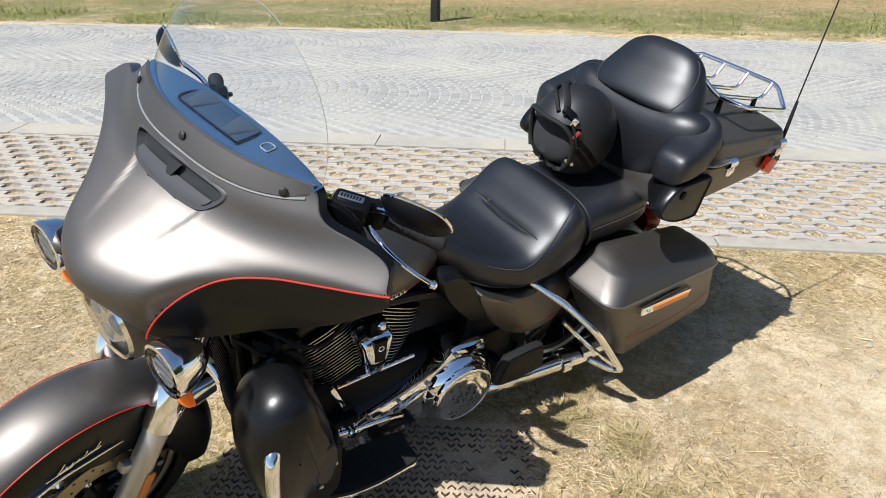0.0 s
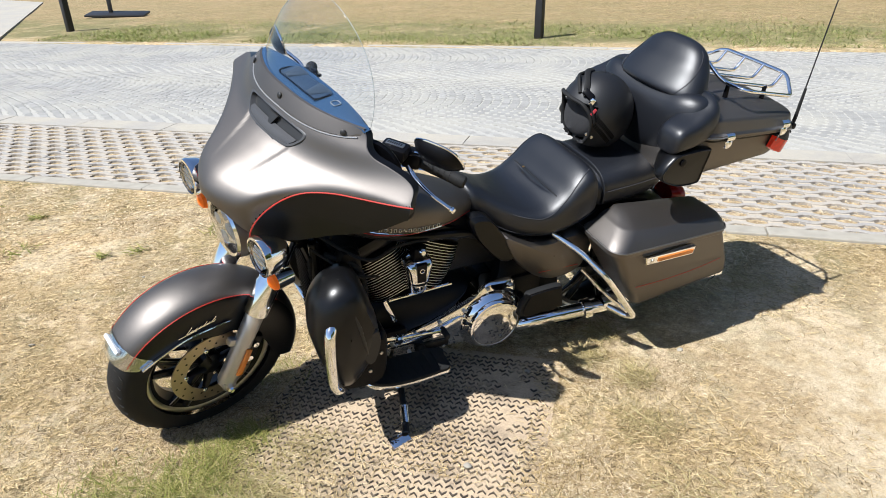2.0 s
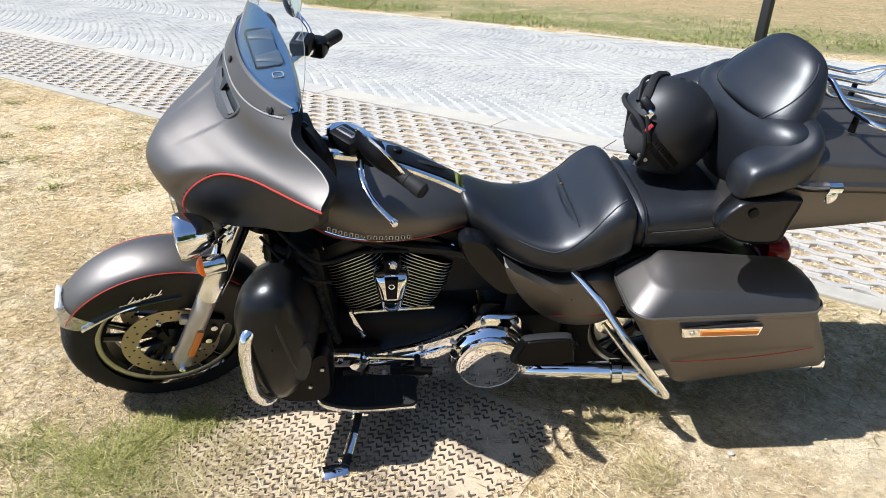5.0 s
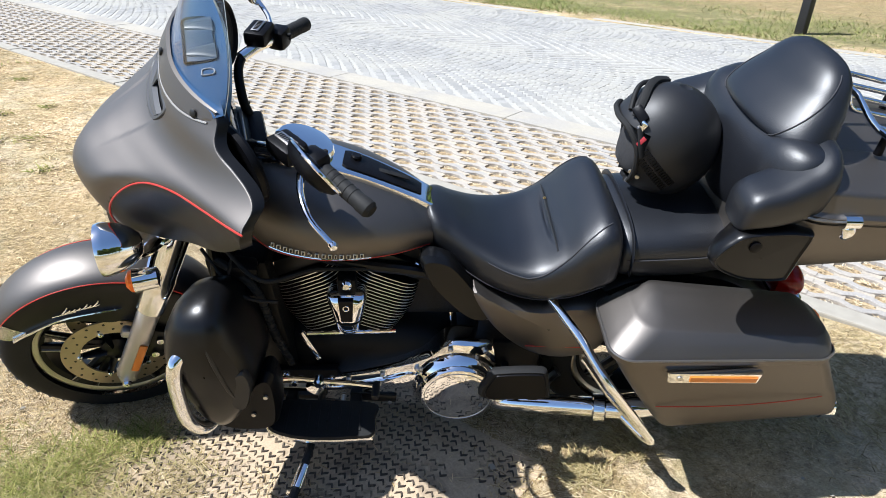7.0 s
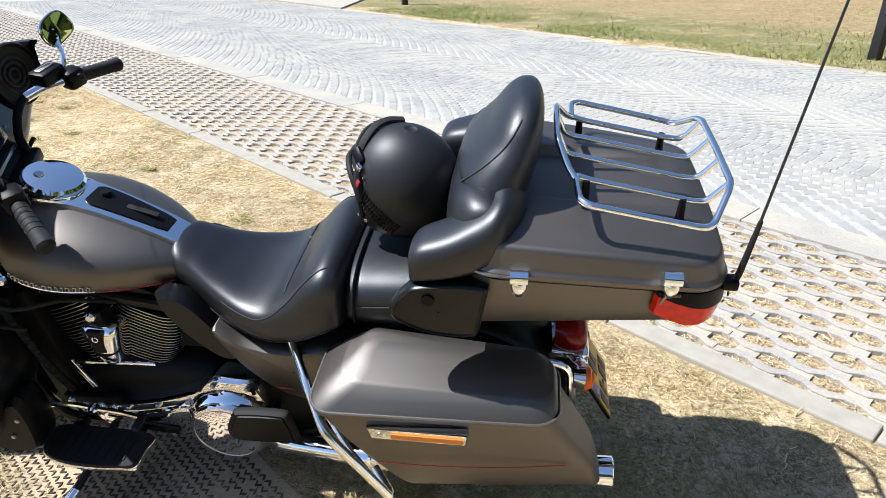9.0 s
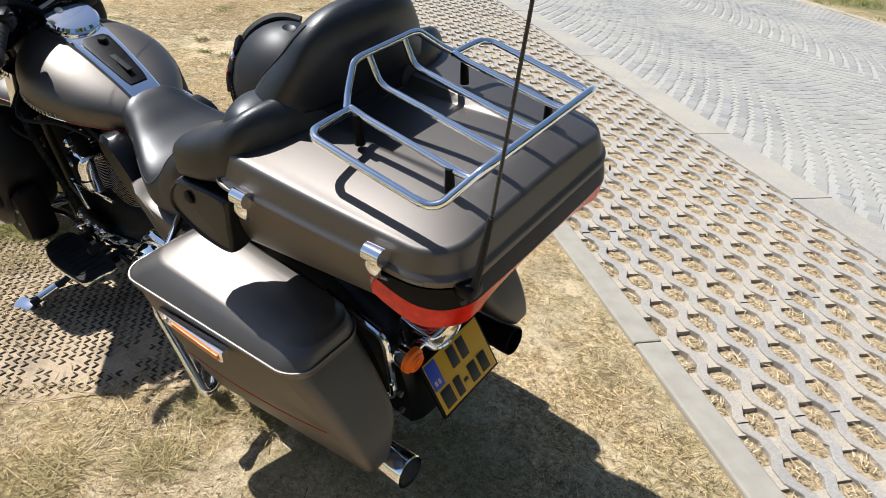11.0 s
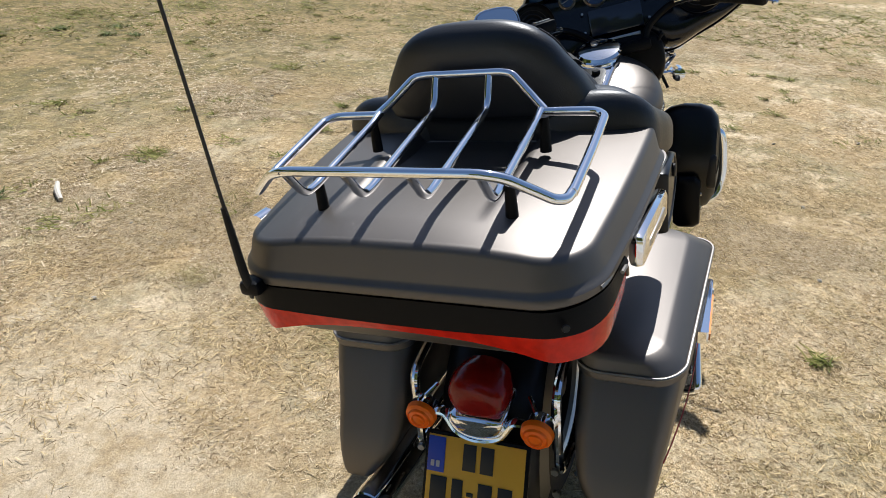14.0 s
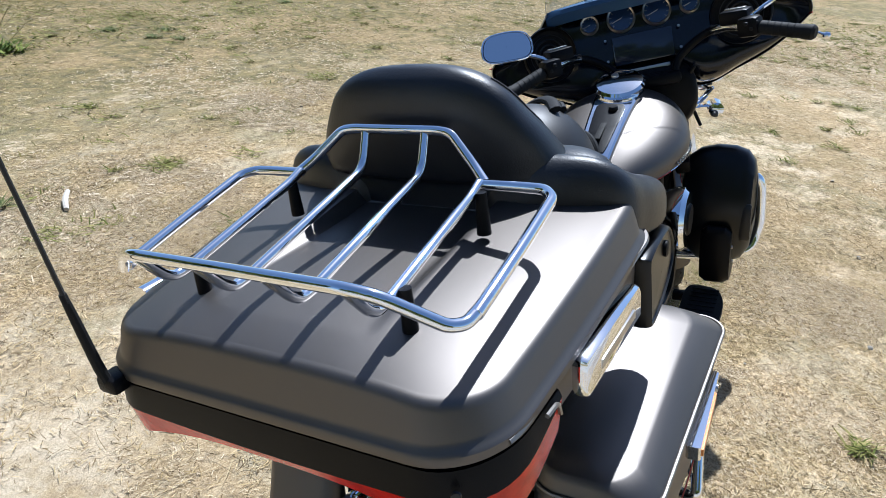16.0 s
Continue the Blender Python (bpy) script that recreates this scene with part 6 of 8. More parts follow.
half = [p for p in rg if p[0] < 1.452]
for s in (-1, 1):
    side = sorted([p for p in half if p[1] * s > 0.06], key=lambda p: p[0] if abs(p[1]) > 0.2 else p[0] - 1)
    part("lid_trim", tube(side, 0.0042, 6), TRIM, case, "bright seam trim")
part("seal", case_loft([(1.000, 0.945, 1.478, -0.316, 0.316, 0.09, -0.044), (1.012, 0.945, 1.478, -0.316, 0.316, 0.09, -0.044)]), INK, case)
for x, y in ((1.060, 0.329), (1.362, 0.306)):
    lt = part("latch", tube([(x - 0.018, -y - 0.006, 1.018), (x + 0.018, -y - 0.006, 1.018)], 0.016, 16), CHROME, case, "chrome top case latch")
    part("latch_tongue", tube([(x, -y - 0.004, 1.016), (x, -y - 0.013, 0.998), (x, -y - 0.008, 0.978)], [0.014, 0.016, 0.011], 12, smooth=10, flat=0.7), CHROME, lt)
    part("latch_hook", tube([(x - 0.012, -y - 0.010, 1.010), (x, -y - 0.020, 1.002), (x + 0.012, -y - 0.010, 1.010)], 0.003, 6, smooth=10), INK, lt)
hg = part("hinge_cover", block((1.19, 0.325, 0.962), (0.21, 0.026, 0.056), 0.011, (0, 0, -4)), CHROME, case, "long chrome hinge cover")
part("hinge_slot", block((1.19, 0.337, 0.962), (0.13, 0.006, 0.014), 0.002, (0, 0, -4)), STEEL, hg)
# wrap-around lamp band at the rear


def band_ring(grow):
    """The outline round the rear end of the case, from one flank to the other."""
    ol = [(x, y) for x, y in round_rect(0.93, 1.48, -0.320, 0.320, 0.085, 10) if x > 1.36]
    ol.sort(key=lambda p: math.atan2(p[1], p[0] - 1.2))
    flank = [(x, 0.320) for x in (1.39, 1.37, 1.35, 1.335)]
    mid = [(1.48, -0.22 + 0.044 * k) for k in range(11)]
    lo, hi = [p for p in ol if p[1] < -0.22], [p for p in ol if p[1] > 0.22]
    ol = [(x, -y) for x, y in reversed(flank)] + lo + mid + hi + flank
    ol = [(x, y * (1 - 0.045 / 0.32 * ((x - 0.93) / 0.55) ** 2)) for x, y in ol]
    return [(1.2 + (x - 1.2) * (1 + grow), y * (1 + grow)) for x, y in ol]


def seam_z(p):
    """Height at which the black band meets the red lens."""
    e = max(0.0, (1.47 - p[0]) / 0.13)
    return 0.921 + 0.006 * min(1.0, abs(p[1]) / 0.25) ** 2 + 0.046 * min(1.0, e) ** 1.5


def lens_low(p):
    e = max(0.0, (1.45 - p[0]) / 0.115)
    return 0.906 - 0.026 * min(1.0, abs(p[1]) / 0.24) ** 3 + 0.046 * min(1.0, e) ** 1.6


def band(top, low, g0, g1, thick, bm):
    """A strip between two heights, leaning from one outset to another."""
    o0, o1 = band_ring(g0), band_ring(g1)
    i0, i1 = band_ring(g0 - thick), band_ring(g1 - thick)
    rg = []
    for a, b, c, d in zip(o0, o1, i1, i0):
        zt, zl = top(a), low(a)
        rg.append([(*a, zt), (*((np.array(a) + b) / 2 + (np.array(b) - c) * 0.02), (zt + zl) / 2), (*b, zl), (*c, zl), (*d, zt)])
    return loft(rg, bm=bm)


part("bumper_band", band(lambda p: rim_z(p[0]) - 0.017, seam_z, 0.046, 0.062, 0.10, bmesh.new()), GLOSS, case, "black rear bumper band")
lb = part("lamp_band", band(lambda p: seam_z(p) - 0.0005, lens_low, 0.060, 0.036, 0.05, bmesh.new()), REDLENS, case, "red wrap-around lamp band")
for s in (-1, 1):
    part("band_cap", tube([(1.347, s * 0.3125, 0.952), (1.356, s * 0.3135, 0.974), (1.385, s * 0.3115, 0.976)], 0.003, 6), TRIM, lb, "pale end edge of the lamp band")
for y in (-0.255, 0.255):
    part("band_screw", lathe([(0, 0.006), (0.003, 0.005)], (1.494, y, 0.945), (0.9, 0.4 * np.sign(y), 0.2), 10), INK, case)
part("case_mount", tube([(0.98, -0.14, 0.80), (1.05, -0.18, 0.835), (1.30, -0.18, 0.835), (1.33, -0.12, 0.80)], 0.010, 8), CHROME, bike, "chrome top case mount rail")
part("case_mount", tube([(0.98, 0.14, 0.80), (1.05, 0.18, 0.835), (1.30, 0.18, 0.835), (1.33, 0.12, 0.80)], 0.010, 8), CHROME, bike)
part("mount_plate", block((1.14, 0, 0.815), (0.40, 0.30, 0.03), 0.01), GLOSS, bike)
for s in (-1, 1):
    # side pockets in front of the case
    ol = smooth_outline([(0.784, 0.905), (0.794, 0.930), (0.816, 0.956), (0.847, 0.977), (0.933, 0.986), (0.990, 0.983), (0.999, 0.972), (0.989, 0.915), (0.980, 0.858), (0.970, 0.846), (0.930, 0.843), (0.871, 0.849), (0.820, 0.868), (0.792, 0.887)], 66)
    c, c2 = ol.mean(0), np.array((0.95, 0.93))
    rg = [[(*(c2 + (p - c2) * k), s * y) for p in ol] for k, y in ((0.45, 0.20), (0.80, 0.255), (0.95, 0.288))]
    rg += [[(*(c + (p - c) * k), s * y) for p in ol] for k, y in ((0.995, 0.306), (1.0, 0.316), (0.99, 0.327), (0.965, 0.334), (0.93, 0.337), (0.905, 0.336), (0.885, 0.333), (0.6, 0.334), (0.02, 0.335))]
    pk = part("side_pocket", loft([[(x, y, z) for x, z, y in r] for r in rg], caps=False), BLACK, case, "dark satin speaker pod with a lock")
    part("pod_lock", lathe([(0, 0.014), (0.006, 0.014), (0.008, 0.010)], (0.872, s * 0.333, 0.945), (0, s, 0), 18), GLOSS, pk)
    # padded arm rest
    arm = [(0.826, s * 0.270, 1.002, 0.024, 0.022, 0.020, 2.6, 2.6), (0.834, s * 0.270, 1.003, 0.050, 0.044, 0.034, 3.0, 3.4), (0.855, s * 0.270, 1.010, 0.062, 0.056, 0.030, 3.4, 4.0), (0.91, s * 0.262, 1.024, 0.071, 0.062, 0.036, 3.2, 4.2), (0.965, s * 0.245, 1.042, 0.080, 0.072, 0.046, 2.8, 4.2), (1.02, s * 0.215, 1.064, 0.092, 0.084, 0.060, 2.6, 4.0), (1.055, s * 0.17, 1.074, 0.07, 0.06, 0.07, 2.4, 2.6), (1.07, s * 0.15, 1.075, 0.03, 0.02, 0.03, 2.2, 2.2)]
    ap = part("arm_pad", loft_x(arm, 36, 32), LEATHER, case, "black padded arm rest")
# backrest: a wide bolster that wraps round into the arms, and a narrower upper pad
WR = [(1.000, -0.285, 1.040, 0.014, 0.030), (0.990, -0.270, 1.040, 0.054, 0.086), (0.976, -0.21, 1.030, 0.074, 0.114), (0.968, -0.12, 1.006, 0.080, 0.128), (0.962, 0.0, 0.990, 0.080, 0.136), (0.968, 0.12, 1.006, 0.080, 0.128), (0.976, 0.21, 1.030, 0.074, 0.114), (0.990, 0.270, 1.040, 0.054, 0.086), (1.000, 0.285, 1.040, 0.014, 0.030)]
rg = []
for x, y, z, d, h in spline(WR, 40):
    e = 1.0 - max(0.0, (abs(y) - 0.17) / 0.10)
    rg.append([(x + d * c, y, z + h * s_) for c, s_ in oval(1, 1, 1, 2.4, 2.4, 28)])
bk = part("backrest", loft(rg), LEATHER, case, "black padded pillion backrest")
BK = [(1.03, 1.030, 0.258, 0.040), (1.075, 1.026, 0.262, 0.050), (1.108, 1.020, 0.238, 0.062), (1.118, 1.010, 0.226, 0.090), (1.130, 1.008, 0.216, 0.098), (1.150, 1.014, 0.206, 0.096), (1.180, 1.028, 0.190, 0.085), (1.212, 1.043, 0.168, 0.070), (1.245, 1.053, 0.144, 0.056), (1.269, 1.058, 0.112, 0.040), (1.283, 1.060, 0.068, 0.020), (1.287, 1.060, 0.01, 0.006)]
rg = []
for z, x, w, d in spline(BK, 76):
    rg.append([(x + d * q[1] * (0.78 if q[1] > 0 else 1.0), w * q[0], z - 0.030 * (1 - abs(q[0])) * max(0, (1.12 - z) / 0.06)) for q in [(math.copysign(abs(math.cos(a)) ** 0.8, math.cos(a)), math.copysign(abs(math.sin(a)) ** 0.8, math.sin(a))) for a in np.linspace(0, 2 * math.pi, 44, endpoint=False)]])
part("back_pad", loft(rg), LEATHER, bk)
for s in (-1, 1):
    pts = []
    for z in np.linspace(1.122, 1.264, 30):
        f = (z - 1.122) / 0.142
        th = radians(-58 + 52 * f ** 0.7)
        w, d, x = (curve1([r[0] for r in BK], [r[k] for r in BK], z) for k in (2, 3, 1))
        pts.append((x + d * math.copysign(abs(math.sin(th)) ** 0.8, math.sin(th)) * 1.01, s * w * math.cos(th) ** 0.8 * 1.01, z))
    part("seam", tube(pts, 0.0014, 6), STITCH, bk, "stitched edge seam")
# chrome rack over the lid
RK = 0.0075
rk = part("luggage_rack", tube([(1.410, -0.252, 1.103), (1.30, -0.256, 1.1245), (1.190, -0.257, 1.146), (1.172, -0.240, 1.149), (1.169, -0.20, 1.149), (1.169, -0.154, 1.149)], RK, 12), CHROME, case, "chrome tubular luggage rack")
part("rack_bar", tube([(1.410, 0.252, 1.103), (1.30, 0.256, 1.1245), (1.190, 0.257, 1.146), (1.172, 0.240, 1.149), (1.169, 0.20, 1.149), (1.169, 0.154, 1.149)], RK, 12), CHROME, rk)
part("rack_bar", tube([(1.400, -0.252, 1.105), (1.425, -0.248, 1.100), (1.440, -0.236, 1.104), (1.470, -0.180, 1.144), (1.479, -0.150, 1.152), (1.480, 0, 1.153), (1.479, 0.150, 1.152), (1.470, 0.180, 1.144), (1.440, 0.236, 1.104), (1.425, 0.248, 1.100), (1.400, 0.252, 1.105)], RK, 12), CHROME, rk)
part("rack_bar", tube([(1.169, -0.160, 1.147), (1.150, -0.135, 1.166), (1.128, -0.092, 1.205), (1.126, -0.070, 1.208), (1.126, 0.070, 1.208), (1.128, 0.092, 1.205), (1.150, 0.135, 1.166), (1.169, 0.160, 1.147)], RK, 12), CHROME, rk)
for y in (-0.150, -0.050, 0.050, 0.150):
    zf = 1.149 if abs(y) > 0.1 else 1.204
    pts = [(1.168 if abs(y) > 0.1 else 1.127, y, zf), (1.172 if abs(y) > 0.1 else 1.150, y, 1.152), (1.20, y, 1.143), (1.41, y, 1.103), (1.434, y, 1.102), (1.448, y, 1.112), (1.478, y, 1.150)]
    part("rack_rail", tube(pts, RK * 0.92, 12), CHROME, rk)
for y in (-0.155, 0.160):
    for x in (1.19, 1.392):
        part("rack_foot", lathe([(0, 0.010), (0.058, 0.0075)], (x, y, 1.088 if x < 1.3 else 1.052), (0, 0, 1), 14), GLOSS, rk, "black rubber-footed rack post")
# whip antenna on the left rear corner
an = part("antenna", tube([(1.504, -0.243, 0.960), (1.511, -0.243, 0.996), (1.521, -0.236, 1.068), (1.527, -0.232, 1.112)], [0.0075, 0.007, 0.006, 0.0045], 10, smooth=16), RUBBER, bike, "black whip antenna on a rubber boot")
part("antenna_whip", tube([(1.526, -0.231, 1.100), (1.561, -0.209, 1.431), (1.598, -0.186, 1.779)], [0.003, 0.0026, 0.0018], 6, smooth=20), INK, an)
part("antenna_base", block((1.496, -0.243, 0.966), (0.034, 0.036, 0.024), 0.006), GLOSS, an)

# ---------------------------------------------------------------- the helmet on the pillion seat
HC = Vector((0.758, 0.055, 1.004))
helmet = tagged(new("helmet"), "matte black open-face helmet resting on the pillion seat", "helmet")
helmet.matrix_world = bike.matrix_world @ Matrix.Translation(HC) @ Matrix.Rotation(radians(-6), 4, "Z") @ Matrix.Rotation(radians(10), 4, "Y") @ Matrix.Scale(1.09, 4)
bm = bmesh.new()
rows = []
for j in range(29):
    ph = math.pi * j / 28
    row = []
    for i in range(48):
        th = 2 * math.pi * i / 48
        d = Vector((math.sin(ph) * math.cos(th), math.sin(ph) * math.sin(th), math.cos(ph)))
        rx, ry, rz = 0.134, 0.122, 0.140
        p = Vector((d.x * rx, d.y * ry, d.z * rz))
        if p.z < -0.105:
            p.z = -0.105 - (p.z + 0.105) * 0.0
        row.append(p)
    rows.append(row)
vs = [[bm.verts.new(p) for p in row] for row in rows[1:-1]]
topv = bm.verts.new((0, 0, 0.132))
for a, b in zip(vs, vs[1:]):
    for i in range(48):
        j = (i + 1) % 48
        c = (a[i].co + a[j].co + b[i].co + b[j].co) / 4
        face_hole = c.x < -0.062 and c.z < 0.042 - 0.25 * abs(c.y) * 0 and abs(c.y) < 0.102 and c.z > -0.2
        if not face_hole:
            bm.faces.new((a[i], a[j], b[j], b[i]))
for i in range(48):
    bm.faces.new((topv, vs[0][i], vs[0][(i + 1) % 48]))
bmesh.ops.recalc_face_normals(bm, faces=bm.faces)
bmesh.ops.solidify(bm, geom=list(bm.faces), thickness=0.012)
part("shell", bm, HELM, helmet, "matte black shell")
part("lining", loft_x([(-0.09, 0, -0.02, 0.04, 0.04, 0.05, 2, 2), (-0.06, 0, -0.01, 0.095, 0.06, 0.08, 2.4, 2.4), (0.04, 0, 0, 0.105, 0.09, 0.09, 2.4, 2.4), (0.10, 0, 0, 0.06, 0.06, 0.06, 2.2, 2.2)], 20, 24), LINING, helmet)
edge = [(-0.064, -0.082, -0.085), (-0.066, -0.099, -0.05), (-0.080, -0.100, 0.005), (-0.108, -0.075, 0.040), (-0.128, -0.03, 0.046), (-0.130, 0.0, 0.046), (-0.128, 0.03, 0.046), (-0.108, 0.075, 0.040), (-0.080, 0.100, 0.005), (-0.066, 0.099, -0.05), (-0.064, 0.082, -0.085)]
part("edge_trim", tube(edge, 0.007, 8, smooth=60), RUBBER, helmet, "rubber edge trim")
# goggle strap lying round the crown, with its buckle and stitched panel


def on_shell(x, y, off=0.0):
    """Height of the shell's crown over a place."""
    q = max(0.0, 1 - (x / 0.134) ** 2 - (y / 0.122) ** 2)
    return (x, y, 0.140 * math.sqrt(q) + off)


def on_cheek(x, z, off=0.0):
    q = max(0.0, 1 - (x / 0.134) ** 2 - (z / 0.140) ** 2)
    return (x, -0.122 * math.sqrt(q) - off, z)


strap = [on_shell(-0.100, -0.060, 0.004), on_shell(-0.092, -0.035, 0.009), on_shell(-0.080, 0.0, 0.011), on_shell(-0.060, 0.030, 0.010), on_shell(-0.030, 0.052, 0.006)]
part("strap", tube(strap, 0.011, 8, smooth=40, flat=0.55), RUBBER, helmet, "black strap with a buckle")
part("strap_loop", tube([on_shell(-0.112, -0.036, 0.006), on_shell(-0.106, 0.0, 0.016), on_shell(-0.088, 0.034, 0.014), on_shell(-0.060, 0.052, 0.006)], 0.006, 8, smooth=30), RUBBER, helmet)
part("buckle", block(on_shell(-0.094, -0.062, 0.006), (0.024, 0.042, 0.020), 0.006, (40, -48, 12)), GLOSS, helmet)
part("buckle_plate", block(on_cheek(-0.086, 0.058, 0.006), (0.018, 0.008, 0.026), 0.003, (0, 20, -38)), CHROME, helmet)
part("strap_tail", tube([on_cheek(-0.088, 0.052, 0.004), on_cheek(-0.078, 0.024, 0.005), on_cheek(-0.066, -0.004, 0.004)], 0.010, 8, smooth=16, flat=0.4), RUBBER, helmet)
part("red_tag", block(on_cheek(-0.081, 0.030, 0.011), (0.010, 0.004, 0.026), 0.001, (0, 22, -36)), REDTAG, helmet, "red woven tag")
for k in range(15):
    f = k / 14
    for q in (-0.011, 0.011):
        c = on_cheek(-0.070 + 0.088 * f + 0.5 * q, 0.002 - 0.062 * f + 0.8 * q, 0.002)
        part("stitch_bar", block(c, (0.005, 0.004, 0.016), 0.001, (0, 32, -32 + 40 * f)), GLOSS, helmet)
for x, z in ((-0.052, -0.072), (-0.034, -0.078)):
    part("press_stud", lathe([(0, 0.006), (0.004, 0.005)], on_cheek(x - 0.02, z + 0.018, 0.001), (-0.3, -1, 0), 12), STEEL, helmet)

# ---------------------------------------------------------------- grass pavers, gutter, road
PK, PN_ = 0.207, 0.109


def paver_mesh(rows):
    """A paver: grey zigzag ribs along the kerb, tied by lower sandy bridges, with straw-filled holes between."""
    vs, fs, mi = [], [], []
    A, W, D = 0.0145, 0.0205, 0.009

    def mid(a):
        """Sideways swing of a rib over one step, with flat runs beside the holes."""
        p = (a / PK) % 1.0
        tri = 4 * abs(p - 0.5) - 1
        return A * max(-1.0, min(1.0, tri * 2.2))

    def quad(pts, m):
        b = len(vs)
        vs.extend(pts)
        fs.append((b, b + 1, b + 2, b + 3))
        mi.append(m)

    steps = [PK * q for q in (0, 0.132, 0.368, 0.5, 0.632, 0.868)]
    for j in range(rows):
        yc = (j - (rows - 1) / 2) * PN_ + PN_ / 2
        off = PK / 2 if j % 2 else 0.0
        xs = sorted(PK * i + q for i in range(3) for q in steps) + [3 * PK]
        line = [(x - 1.75 * PK, yc + mid(x - PK / 2 - off)) for x in xs]
        prof = ((-W, -0.05), (-W, -0.003), (-W + 0.003, 0.0), (W - 0.003, 0.0), (W, -0.003), (W, -0.05))
        b = len(vs)
        for x, y in line:
            vs.extend((x, y + d, z) for d, z in prof)
        for k in range(len(line) - 1):
            for q in range(5):
                fs.append((b + k * 6 + q, b + k * 6 + q + 1, b + k * 6 + q + 7, b + k * 6 + q + 6))
                mi.append(0)
        for i in range(3):
            cx = PK * i + off - 1.75 * PK
            if j % 2:
                cx -= PK / 2
            else:
                cx += PK / 2
            h, y0, y1 = PK * 0.205, yc - PN_ - 0.001 + PN_ * 0.0, yc
            cx += PK / 2
            if cx + h > 1.25 * PK:
                cx -= 3 * PK
            quad([(cx - h, y0 + 0.02, -D), (cx + h, y0 + 0.02, -D), (cx + h, y1 - 0.02, -D), (cx - h, y1 - 0.02, -D)], 1)
            for sx in (-1, 1):
                quad([(cx + sx * h, y0 + 0.015, -D), (cx + sx * h, y1 - 0.015, -D), (cx + sx * h * 1.04, y1 - 0.015, -0.05), (cx + sx * h * 1.04, y0 + 0.015, -0.05)], 0)
    m = bpy.data.meshes.new("paver")
    m.from_pydata(vs, [], fs)
    m.materials.append(PAVERM)
    m.materials.append(BRIDGEM)
    m.polygons.foreach_set("material_index", mi)
    return m


def stone_mat(name, base, sand, scale, sandy, rough=0.9, tint=0.18):
    """Stone whose pieces differ a little, with sand blown over it."""
    m = bpy.data.materials.new(name)
    m.use_nodes = True
    nt = m.node_tree
    p = nt.nodes["Principled BSDF"]
    p.inputs["Roughness"].default_value, p.inputs["Specular IOR Level"].default_value = rough, 0.25
    geo = nt.nodes.new("ShaderNodeNewGeometry")
    oi = nt.nodes.new("ShaderNodeObjectInfo")
    add = nt.nodes.new("ShaderNodeMath")
    nt.links.new(geo.outputs["Random Per Island"], add.inputs[0])
    nt.links.new(oi.outputs["Random"], add.inputs[1])
    fr = nt.nodes.new("ShaderNodeMath")
    fr.operation = "FRACT"
    nt.links.new(add.outputs[0], fr.inputs[0])
    mr = nt.nodes.new("ShaderNodeMapRange")
    mr.inputs["To Min"].default_value, mr.inputs["To Max"].default_value = 1 - tint, 1 + tint
    nt.links.new(fr.outputs[0], mr.inputs["Value"])
    hsv = nt.nodes.new("ShaderNodeHueSaturation")
    hsv.inputs["Color"].default_value = (*base, 1)
    nt.links.new(mr.outputs["Result"], hsv.inputs["Value"])
    n1 = nt.nodes.new("ShaderNodeTexNoise")
    n1.inputs["Scale"].default_value, n1.inputs["Detail"].default_value, n1.inputs["Roughness"].default_value = scale, 8, 0.7
    nt.links.new(geo.outputs["Position"], n1.inputs["Vector"])
    rp = nt.nodes.new("ShaderNodeValToRGB")
    rp.color_ramp.elements[0].position, rp.color_ramp.elements[1].position = 0.60 - 0.25 * sandy, 0.75 - 0.25 * sandy
    nt.links.new(n1.outputs["Fac"], rp.inputs[0])
    mx = nt.nodes.new("ShaderNodeMix")
    mx.data_type = "RGBA"
    nt.links.new(rp.outputs[0], mx.inputs["Factor"])
    nt.links.new(hsv.outputs[0], mx.inputs["A"])
    mx.inputs["B"].default_value = (*sand, 1)
    n2 = nt.nodes.new("ShaderNodeTexNoise")
    n2.inputs["Scale"].default_value, n2.inputs["Detail"].default_value = 130, 5
    nt.links.new(geo.outputs["Position"], n2.inputs["Vector"])
    mr2 = nt.nodes.new("ShaderNodeMapRange")
    mr2.inputs["From Min"].default_value, mr2.inputs["From Max"].default_value = 0.3, 0.7
    mr2.inputs["To Min"].default_value, mr2.inputs["To Max"].default_value = 0.82, 1.12
    nt.links.new(n2.outputs["Fac"], mr2.inputs["Value"])
    h2 = nt.nodes.new("ShaderNodeHueSaturation")
    nt.links.new(mx.outputs["Result"], h2.inputs["Color"])
    nt.links.new(mr2.outputs["Result"], h2.inputs["Value"])
    nt.links.new(h2.outputs[0], p.inputs["Base Color"])
    bp = nt.nodes.new("ShaderNodeBump")
    bp.inputs["Strength"].default_value, bp.inputs["Distance"].default_value = 0.5, 0.003
    nt.links.new(n2.outputs["Fac"], bp.inputs["Height"])
    nt.links.new(bp.outputs["Normal"], p.inputs["Normal"])
    return m


